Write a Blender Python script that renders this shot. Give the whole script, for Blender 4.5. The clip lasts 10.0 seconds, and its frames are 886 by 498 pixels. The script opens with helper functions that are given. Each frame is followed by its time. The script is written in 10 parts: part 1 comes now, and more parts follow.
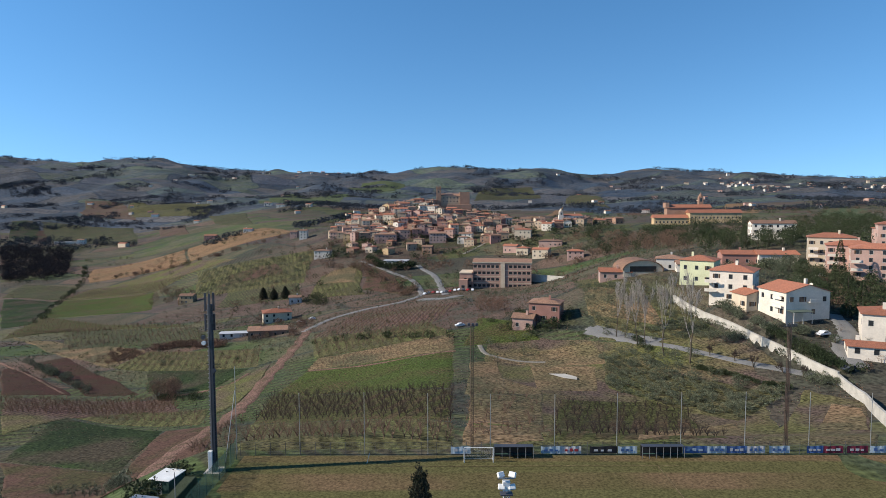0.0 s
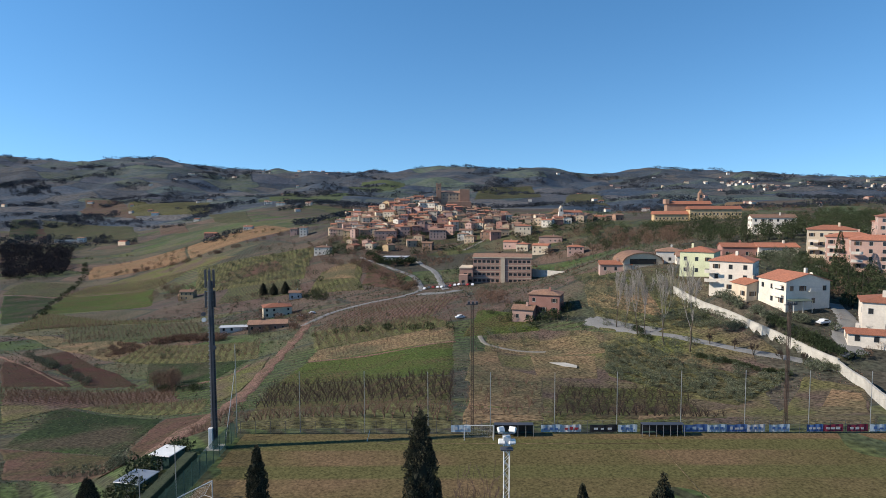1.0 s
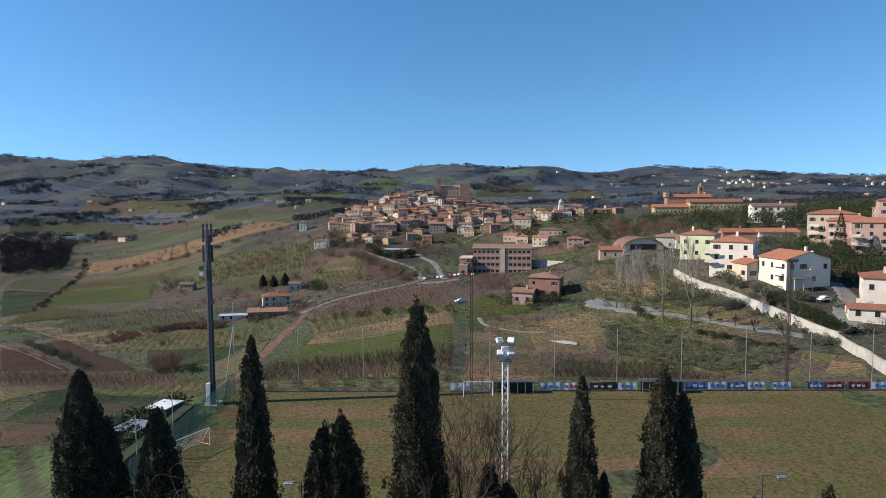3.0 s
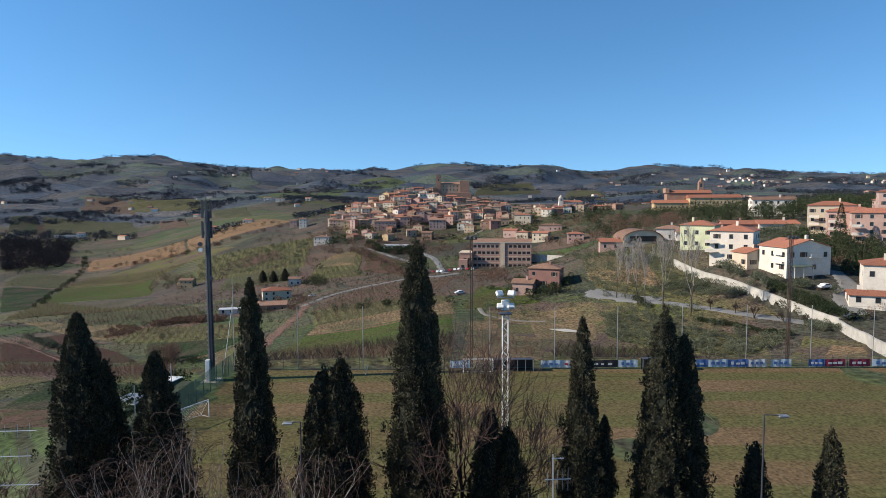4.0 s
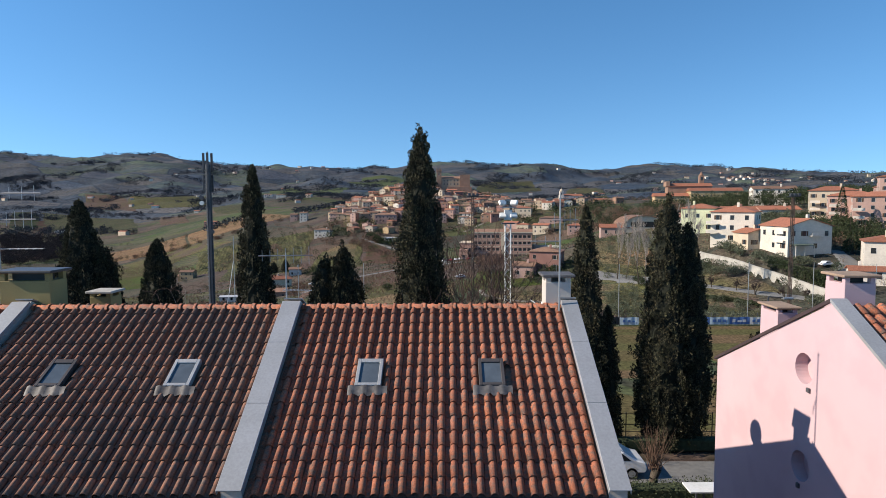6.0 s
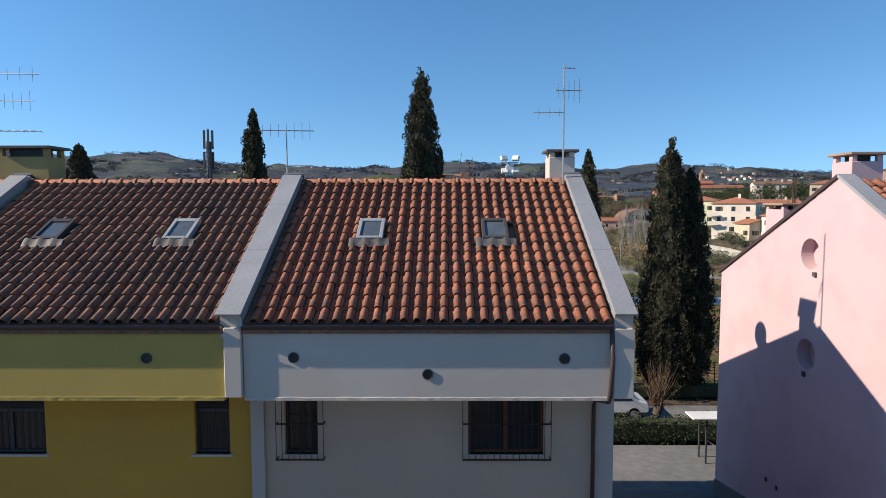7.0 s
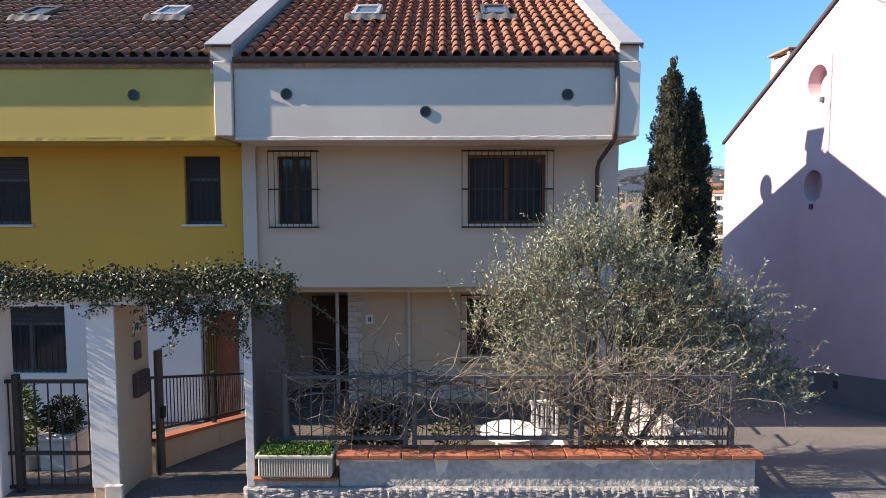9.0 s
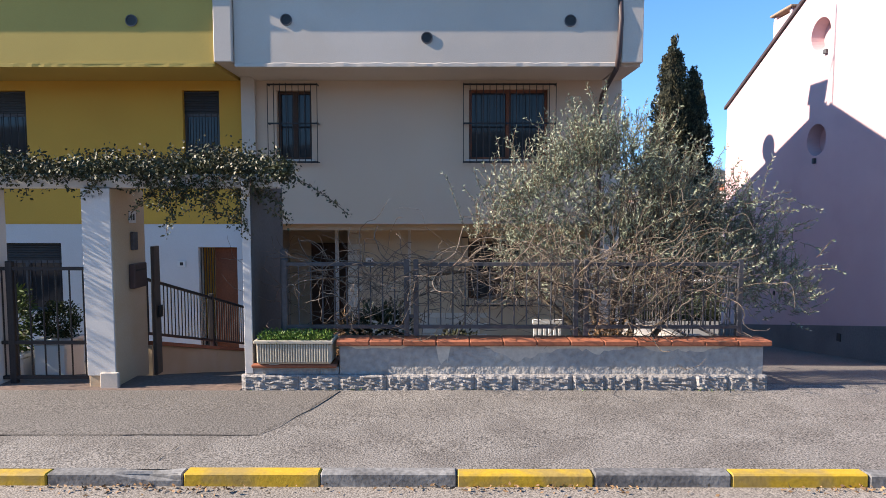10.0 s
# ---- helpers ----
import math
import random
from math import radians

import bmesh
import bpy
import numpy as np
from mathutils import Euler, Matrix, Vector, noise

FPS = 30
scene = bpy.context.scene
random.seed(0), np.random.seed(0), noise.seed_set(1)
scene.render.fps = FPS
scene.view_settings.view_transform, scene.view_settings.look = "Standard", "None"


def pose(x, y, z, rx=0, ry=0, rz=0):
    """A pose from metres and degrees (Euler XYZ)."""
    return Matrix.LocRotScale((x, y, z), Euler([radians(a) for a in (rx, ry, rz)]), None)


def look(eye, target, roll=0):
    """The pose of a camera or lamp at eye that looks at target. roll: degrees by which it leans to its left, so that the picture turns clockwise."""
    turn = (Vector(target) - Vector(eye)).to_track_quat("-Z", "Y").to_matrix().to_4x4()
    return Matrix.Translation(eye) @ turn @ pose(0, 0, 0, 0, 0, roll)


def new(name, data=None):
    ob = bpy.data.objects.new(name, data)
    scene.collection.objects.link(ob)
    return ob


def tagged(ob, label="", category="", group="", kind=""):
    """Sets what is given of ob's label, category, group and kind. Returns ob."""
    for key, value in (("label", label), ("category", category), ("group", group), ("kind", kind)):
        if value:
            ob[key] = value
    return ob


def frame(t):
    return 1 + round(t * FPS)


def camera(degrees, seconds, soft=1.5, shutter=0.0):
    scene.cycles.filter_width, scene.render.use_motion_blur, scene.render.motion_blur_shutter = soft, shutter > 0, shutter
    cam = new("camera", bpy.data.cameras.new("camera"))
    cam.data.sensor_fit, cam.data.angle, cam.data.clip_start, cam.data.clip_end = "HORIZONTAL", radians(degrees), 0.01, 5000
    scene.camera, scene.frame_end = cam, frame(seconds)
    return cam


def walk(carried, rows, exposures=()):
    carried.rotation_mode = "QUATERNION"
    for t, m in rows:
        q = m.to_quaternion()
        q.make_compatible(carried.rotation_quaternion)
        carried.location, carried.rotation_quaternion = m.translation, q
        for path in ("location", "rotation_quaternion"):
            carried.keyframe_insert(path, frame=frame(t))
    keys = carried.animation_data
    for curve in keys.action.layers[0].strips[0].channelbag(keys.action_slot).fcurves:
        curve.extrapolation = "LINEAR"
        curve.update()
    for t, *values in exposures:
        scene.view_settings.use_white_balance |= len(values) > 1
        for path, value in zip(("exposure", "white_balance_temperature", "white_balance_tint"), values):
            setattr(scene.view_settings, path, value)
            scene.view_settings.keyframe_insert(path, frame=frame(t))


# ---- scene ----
cam = camera(72.0, 10.0, soft=0.7)
PATH = [
    (0, (0.224, -0.4, 30.468), (0.215, 1.595, 30.324), -0.2),
    (0.5, (0.217, -0.531, 28.887), (0.209, 1.464, 28.744), -0.2),
    (1, (0.194, -0.673, 27.265), (0.185, 1.321, 27.12), -0.2),
    (1.5, (0.279, -0.618, 25.685), (0.27, 1.377, 25.54), -0.2),
    (2, (0.301, -0.626, 23.99), (0.293, 1.369, 23.844), -0.2),
    (2.5, (0.327, -0.629, 22.409), (0.318, 1.365, 22.263), -0.2),
    (4, (0.332, -0.652, 17.45), (0.323, 1.343, 17.302), -0.3),
    (4.5, (0.286, -0.719, 15.881), (0.277, 1.275, 15.732), -0.3),
    (5, (0.288, -0.724, 14.215), (0.278, 1.27, 14.067), -0.2),
    (6.5, (0.098, -1.144, 9.53), (0.088, 0.85, 9.379), -0.2),
    (7, (0.097, -1.1, 7.959), (0.085, 0.895, 7.809), -0.1),
    (7.5, (0.073, -1.063, 6.662), (0.062, 0.932, 6.513), -0.1),
    (8, (0.127, -1.04, 5.375), (0.115, 0.954, 5.227), -0.0),
    (8.5, (0.121, -1.034, 4.31), (0.11, 0.96, 4.164), 0.0),
    (9, (0.105, -1.045, 3.316), (0.095, 0.951, 3.176), -0.1),
    (9.5, (0.082, -1.03, 2.556), (0.072, 0.965, 2.422), -0.1),
    (10, (0.073, -1.01, 2.078), (0.065, 0.985, 1.94), 0.0),
]
walk(cam, [(t, look(eye, target, roll)) for t, eye, target, roll in PATH],
     [(0, 0.92, 6600, 10), (6.3, 0.95, 6700, 11), (7.2, 1.03, 7050, 12), (8, 1.5, 7400, 14), (9, 1.92, 7300, 15), (10, 1.86, 7100, 15)])

# ---- light ----
SUN_WAY = Vector((6.49, 0.74, -3.94)).normalized()
world = bpy.data.worlds.new("world")
scene.world = world
world.use_nodes = True
sky = world.node_tree.nodes.new("ShaderNodeTexSky")
sky.sky_type, sky.sun_disc = "NISHITA", False
sky.sun_elevation, sky.sun_rotation = radians(31.0), radians(264.6)
sky.altitude, sky.air_density, sky.dust_density, sky.ozone_density = 200, 1.0, 0.0, 3.0
back = world.node_tree.nodes["Background"]
back.inputs["Strength"].default_value = 0.098
vivid = world.node_tree.nodes.new("ShaderNodeHueSaturation")
vivid.inputs["Saturation"].default_value = 1.22
vivid.inputs["Hue"].default_value = 0.497
where = world.node_tree.nodes.new("ShaderNodeTexCoord")
raised = world.node_tree.nodes.new("ShaderNodeMapping")
raised.inputs["Location"].default_value = (0, 0, 0.14)
world.node_tree.links.new(where.outputs["Generated"], raised.inputs["Vector"])
world.node_tree.links.new(raised.outputs["Vector"], sky.inputs["Vector"])
world.node_tree.links.new(sky.outputs["Color"], vivid.inputs["Color"])
world.node_tree.links.new(vivid.outputs["Color"], back.inputs["Color"])
sun = new("sun", bpy.data.lights.new("sun", "SUN"))
sun.data.energy, sun.data.angle, sun.data.color = 3.6, radians(0.5), (1.0, 0.91, 0.78)
sun.matrix_basis = look((0, 0, 60), Vector((0, 0, 60)) + SUN_WAY)

# ---- building helpers ----
def mesh_of(name, bm, mats):
    me = bpy.data.meshes.new(name)
    bm.to_mesh(me)
    bm.free()
    for m in (mats if isinstance(mats, (list, tuple)) else [mats]):
        me.materials.append(m)
    return me


def fast_mesh(name, verts, faces, material):
    """A mesh from arrays: places (n, 3) and faces (m, 3 or 4)."""
    me = bpy.data.meshes.new(name)
    verts, faces = np.asarray(verts, np.float32), np.asarray(faces, np.int32)
    k = faces.shape[1]
    me.vertices.add(len(verts))
    me.vertices.foreach_set("co", verts.ravel())
    me.loops.add(faces.size)
    me.loops.foreach_set("vertex_index", faces.ravel())
    me.polygons.add(len(faces))
    me.polygons.foreach_set("loop_start", np.arange(0, faces.size, k, dtype=np.int32))
    me.update(calc_edges=True)
    me.materials.append(material)
    return me


def thing(name, at=(0, 0, 0), label="", category="", group="", kind=""):
    ob = new(name)
    ob.empty_display_size = 0.2
    ob.matrix_basis = Matrix.Translation(at)
    return tagged(ob, label, category, group, kind)


def under(ob, parent):
    """Makes ob a part of parent and keeps its place."""
    ob.parent = parent
    if parent.parent is None:
        ob.matrix_parent_inverse = parent.matrix_basis.inverted()
    else:
        ob.matrix_parent_inverse = (parent.parent.matrix_basis @ parent.matrix_parent_inverse @ parent.matrix_basis).inverted()
    return ob


def part(name, bm, material, parent, label=""):
    me = bm if isinstance(bm, bpy.types.Mesh) else mesh_of(name, bm, material)
    return tagged(under(new(name, me), parent), label)


def piece(name, me, m, parent):
    """One more object on a shared mesh, at the pose m."""
    ob = new(name, me)
    under(ob, parent)
    ob.matrix_basis = m
    return ob


def solid(name, bm, material, label="", category="", group="", kind=""):
    me = bm if isinstance(bm, bpy.types.Mesh) else mesh_of(name, bm, material)
    return tagged(new(name, me), label, category, group, kind)


def box(bm, x0, x1, y0, y1, z0, z1, bevel=0.0, m=None):
    r = bmesh.ops.create_cube(bm, size=1)
    vs = r["verts"]
    for v in vs:
        v.co = Vector((x0 + (v.co.x + 0.5) * (x1 - x0), y0 + (v.co.y + 0.5) * (y1 - y0), z0 + (v.co.z + 0.5) * (z1 - z0)))
    if m is not None:
        for v in vs:
            v.co = m @ v.co
    if bevel:
        es = list({e for v in vs for e in v.link_edges})
        bmesh.ops.bevel(bm, geom=es, offset=bevel, segments=1, affect="EDGES", clamp_overlap=True)
    return bm


def boxed(*a, **k):
    return box(bmesh.new(), *a, **k)


def rod(bm, p0, p1, r0, r1=None, seg=6, caps=True):
    """A round bar from p0 to p1."""
    p0, p1 = Vector(p0), Vector(p1)
    r1 = r0 if r1 is None else r1
    d = (p1 - p0).normalized()
    a = d.orthogonal().normalized()
    b = d.cross(a)
    rings = []
    for p, r in ((p0, r0), (p1, r1)):
        rings.append([bm.verts.new(p + (a * math.cos(6.2832 * i / seg) + b * math.sin(6.2832 * i / seg)) * r) for i in range(seg)])
    for i in range(seg):
        bm.faces.new((rings[0][i], rings[0][(i + 1) % seg], rings[1][(i + 1) % seg], rings[1][i]))
    if caps:
        bm.faces.new(rings[0][::-1]), bm.faces.new(rings[1])
    return bm


def prism(bm, ring, way):
    """A solid from a flat ring of points drawn along way."""
    a = [bm.verts.new(p) for p in ring]
    b = [bm.verts.new(Vector(p) + Vector(way)) for p in ring]
    n = len(ring)
    bm.faces.new(a[::-1]), bm.faces.new(b)
    for i in range(n):
        bm.faces.new((a[i], a[(i + 1) % n], b[(i + 1) % n], b[i]))
    bmesh.ops.recalc_face_normals(bm, faces=list({f for v in a + b for f in v.link_faces}))
    return bm


def holed(bm, x0, x1, z0, z1, y0, y1, holes):
    """A wall along x with openings (x0, x1, z0, z1) that go through it."""
    xs = sorted({x0, x1, *(min(max(v, x0), x1) for h in holes for v in h[:2])})
    zs = sorted({z0, z1, *(min(max(v, z0), z1) for h in holes for v in h[2:])})
    vs = {}
    solid_cell = {}
    for i in range(len(xs) - 1):
        for j in range(len(zs) - 1):
            cx, cz = (xs[i] + xs[i + 1]) / 2, (zs[j] + zs[j + 1]) / 2
            solid_cell[i, j] = not any(h[0] < cx < h[1] and h[2] < cz < h[3] for h in holes)

    def v(i, j, k):
        if (i, j, k) not in vs:
            vs[i, j, k] = bm.verts.new((xs[i], (y0, y1)[k], zs[j]))
        return vs[i, j, k]
    for (i, j), s in solid_cell.items():
        if not s:
            continue
        bm.faces.new((v(i, j, 0), v(i + 1, j, 0), v(i + 1, j + 1, 0), v(i, j + 1, 0)))
        bm.faces.new((v(i, j, 1), v(i, j + 1, 1), v(i + 1, j + 1, 1), v(i + 1, j, 1)))
        for di, dj, a, b in ((-1, 0, (i, j), (i, j + 1)), (1, 0, (i + 1, j + 1), (i + 1, j)), (0, -1, (i + 1, j), (i, j)), (0, 1, (i, j + 1), (i + 1, j + 1))):
            if not solid_cell.get((i + di, j + dj), False):
                bm.faces.new((v(*a, 0), v(*b, 0), v(*b, 1), v(*a, 1)))
    return bm


def pipe(bm, pts, r, seg=8):
    """One bent tube along points."""
    pts = [Vector(p) for p in pts]
    rings = []
    for i, p in enumerate(pts):
        d = (pts[min(i + 1, len(pts) - 1)] - pts[max(i - 1, 0)]).normalized()
        a = d.cross(Vector((0.31, 0.2, 0.93)) if abs(d.z) < 0.9 else Vector((0.9, 0.3, 0.1))).normalized()
        b = d.cross(a)
        rings.append([bm.verts.new(p + (a * math.cos(6.2832 * k / seg) + b * math.sin(6.2832 * k / seg)) * r) for k in range(seg)])
    for u, v in zip(rings[:-1], rings[1:]):
        for k in range(seg):
            bm.faces.new((u[k], u[(k + 1) % seg], v[(k + 1) % seg], v[k])).smooth = True
    bm.faces.new(rings[0][::-1]), bm.faces.new(rings[-1])
    return bm


def leaf_mesh(name, c, d, length, width, material, rng):
    """Many small pointed leaves: places c, ways d (n, 3), lengths and widths (n,)."""
    n = len(c)
    d = d / np.linalg.norm(d, axis=1, keepdims=True)
    side = np.cross(d, rng.normal(size=(n, 3)))
    side /= np.linalg.norm(side, axis=1, keepdims=True) + 1e-9
    L, W = np.reshape(length, (-1, 1)) * np.ones((n, 1)), np.reshape(width, (-1, 1)) * np.ones((n, 1))
    mid = c + d * L * 0.45
    v = np.stack([c, mid + side * W / 2, c + d * L, mid - side * W / 2], 1).reshape(-1, 3)
    return fast_mesh(name, v, np.arange(4 * n).reshape(-1, 4), material)


def tube_mesh(name, segs, material, sides=4):
    """Joined thin twigs: rows of x0, y0, z0, x1, y1, z1, r0, r1."""
    s = np.asarray(segs, float)
    p0, p1 = s[:, 0:3], s[:, 3:6]
    d = p1 - p0
    d /= np.linalg.norm(d, axis=1, keepdims=True) + 1e-9
    ref = np.where(np.abs(d[:, 2:3]) > 0.9, np.array([[1.0, 0, 0]]), np.array([[0, 0, 1.0]]))
    a = np.cross(d, ref)
    a /= np.linalg.norm(a, axis=1, keepdims=True) + 1e-9
    b = np.cross(d, a)
    rings = []
    for p, r in ((p0, s[:, 6:7]), (p1, s[:, 7:8])):
        for k in range(sides):
            t = 6.2832 * k / sides
            rings.append(p + (a * math.cos(t) + b * math.sin(t)) * r)
    v = np.stack(rings, 1).reshape(-1, 3)
    base = np.arange(len(s))[:, None] * (2 * sides)
    f = np.concatenate([base + np.array([[k, (k + 1) % sides, sides + (k + 1) % sides, sides + k]]) for k in range(sides)])
    return fast_mesh(name, v, f, material)


def branches(rng, base, way, length, radius, levels, fork=3, spread=0.6, lift=0.15):
    """Rows of twigs of a bare branching plant."""
    out = []

    def grow(p, d, l, r, k):
        q = p
        for j in range(3):
            d = d + rng.normal(size=3) * 0.12 + np.array([0, 0, lift * 0.3])
            d /= np.linalg.norm(d)
            q2 = q + d * l / 3
            r2 = r * (1 - 0.13 * (j + 1))
            out.append((*q, *q2, r * (1 - 0.13 * j), r2))
            q = q2
            if k > 0 and j > 0:
                for _ in range(fork if j == 2 else 1):
                    e = d + rng.normal(size=3) * spread + np.array([0, 0, lift])
                    grow(q, e / np.linalg.norm(e), l * rng.uniform(0.55, 0.8), r2 * 0.62, k - 1)
    grow(np.array(base, float), np.array(way, float), length, radius, levels)
    return out
# ---- the lie of the land ----
# heights of the country ahead, by distance (rows) and bearing (columns, as x / y)
BEARING = (-0.75, -0.5, -0.3, -0.15, 0.0, 0.15, 0.3, 0.5, 0.75)
FAR = {
    95: (-20, -17, -9, -8, -8, -8, -8.5, -9.5, -10),
    150: (-33, -29, -24, -20, -16, -17, -18.5, -16.5, -13),
    200: (-40, -39.5, -32.5, -26.5, -20.5, -21, -16, -7, -4),
    265: (-48, -47, -37, -29, -21, -14, -4, 2, 6),
    350: (-57, -51, -41, -33.5, -25, -19, -2, 7, 11),
    470: (-69, -61, -45, -33, -27.5, -24, -4, 10, 14),
    640: (-76, -66, -34, -19, -17, 3, 10, 13, 15),
    850: (-72, -56, -14, 0, 3, 8, 14, 19, 20),
    1350: (-45, -34, 6, 8, 2, 8, 12, 26, 26),
    2400: (20, 36, 44, 52, 54, 50, 62, 72, 62),
}
# line of the retaining wall on the slope (x by y)
SLOPE_WALL_Y = (105.4, 133.3, 149.6, 165.0, 179.0, 205.0, 229.0)
SLOPE_WALL_X = (80.4, 93.6, 98.0, 95.5, 91.6, 87.8, 86.4)


def hermite(xs, vs, x):
    """Smooth curve through knots xs with values vs (the last axis) at the places x."""
    xs, vs = np.asarray(xs, float), np.asarray(vs, float)
    m = np.gradient(vs, xs)
    x = np.clip(x, xs[0], xs[-1])
    i = np.clip(np.searchsorted(xs, x) - 1, 0, len(xs) - 2)
    h = xs[i + 1] - xs[i]
    t = (x - xs[i]) / h
    return ((2 * t**3 - 3 * t**2 + 1) * vs[i] + (t**3 - 2 * t**2 + t) * h * m[i]
            + (-2 * t**3 + 3 * t**2) * vs[i + 1] + (t**3 - t**2) * h * m[i + 1])


def step(a, b, x):
    t = np.clip((x - a) / (b - a), 0, 1)
    return t * t * (3 - 2 * t)


def waves(x, y, size, seed):
    """Soft rolling forms of about one metre's height, from crossed sines."""
    out = 0
    for k in range(5):
        a = seed * 1.7 + k * 2.4
        f = 6.283 / size * (0.55 + 0.33 * k)
        out = out + np.sin(f * (x * math.cos(a) + y * math.sin(a)) + 3.1 * k + seed + 0.8 * np.sin(f * 0.6 * (y * math.cos(a) - x * math.sin(a)))) / (1 + 0.6 * k)
    return out / 1.6


NEAR_Y = (-90, 3.2, 4.6, 12.4, 18.3, 24, 35.5, 41.5, 95)
NEAR_Z = (-0.35, -0.35, -0.5, -1.7, -2.6, -3.1, -3.2, -7.55, -7.55)


def land(x, y):
    """Height of the ground at x, y (arrays)."""
    x, y = np.asarray(x, float), np.asarray(y, float)
    yy = np.maximum(y, 95.0)
    s = np.clip(x / yy, -1.4, 1.4)
    rows = list(FAR)
    table = np.stack([hermite(BEARING, FAR[r], s) for r in rows])
    lr = np.log(np.array(rows, float))
    ly = np.log(np.clip(yy, 95, 2400))
    i = np.clip(np.searchsorted(lr, ly) - 1, 0, len(rows) - 2)
    t = (ly - lr[i]) / (lr[i + 1] - lr[i])
    grad = np.gradient(table, lr, axis=0)
    take = lambda a, k: np.take_along_axis(a, k[None], 0)[0]
    h = lr[i + 1] - lr[i]
    z = ((2 * t**3 - 3 * t**2 + 1) * take(table, i) + (t**3 - 2 * t**2 + t) * h * take(grad, i)
         + (-2 * t**3 + 3 * t**2) * take(table, i + 1) + (t**3 - t**2) * h * take(grad, i + 1))
    # the castle's hill, and small rolling forms
    z = z + 33 * np.exp(-((x + 30) / 92) ** 2 - ((y - 770) / 85) ** 2)
    z = z + step(110, 400, y) * 1.3 * waves(x, y, 150, 1) + step(700, 1600, y) * 9 * waves(x, y, 620, 2)
    # the far range of hills
    ridge = hermite((-0.9, -0.72, -0.6, -0.46, -0.35, -0.2, 0, 0.15, 0.25, 0.37, 0.5, 0.7, 0.9),
                    (355, 375, 340, 345, 280, 235, 262, 262, 200, 242, 210, 168, 160), s)
    up = step(2300, 4350, y) * (1 - 0.75 * step(4500, 5400, y))
    z = z + up * (ridge - 45) + step(1500, 3200, y) * (15 * waves(x, y, 900, 3) + 11 * waves(x, y, 420, 5) + 5 * waves(x, y, 170, 8))
    z = z + step(1500, 2600, y) * (1 - step(3500, 4250, y)) * 13 * waves(x, y, 360, 12)
    # the villas stand on made-up ground behind the retaining wall
    z = z + 3.4 * step(0.6, 2.4, x - np.interp(y, SLOPE_WALL_Y, SLOPE_WALL_X)) * step(140, 168, y) * (1 - step(245, 285, y)) * (1 - step(110, 150, x))
    # the terrace with the street, the houses and the pitch
    near = np.interp(y, NEAR_Y, NEAR_Z)
    left = -7.55 - 12.5 * step(-33, -70, x)
    near = np.where(x < -33, np.minimum(near, np.where(y > 40, left, near + (left + 7.55) * step(10, 40, y))), near)
    return near + (z - near) * step(90, 112, y)

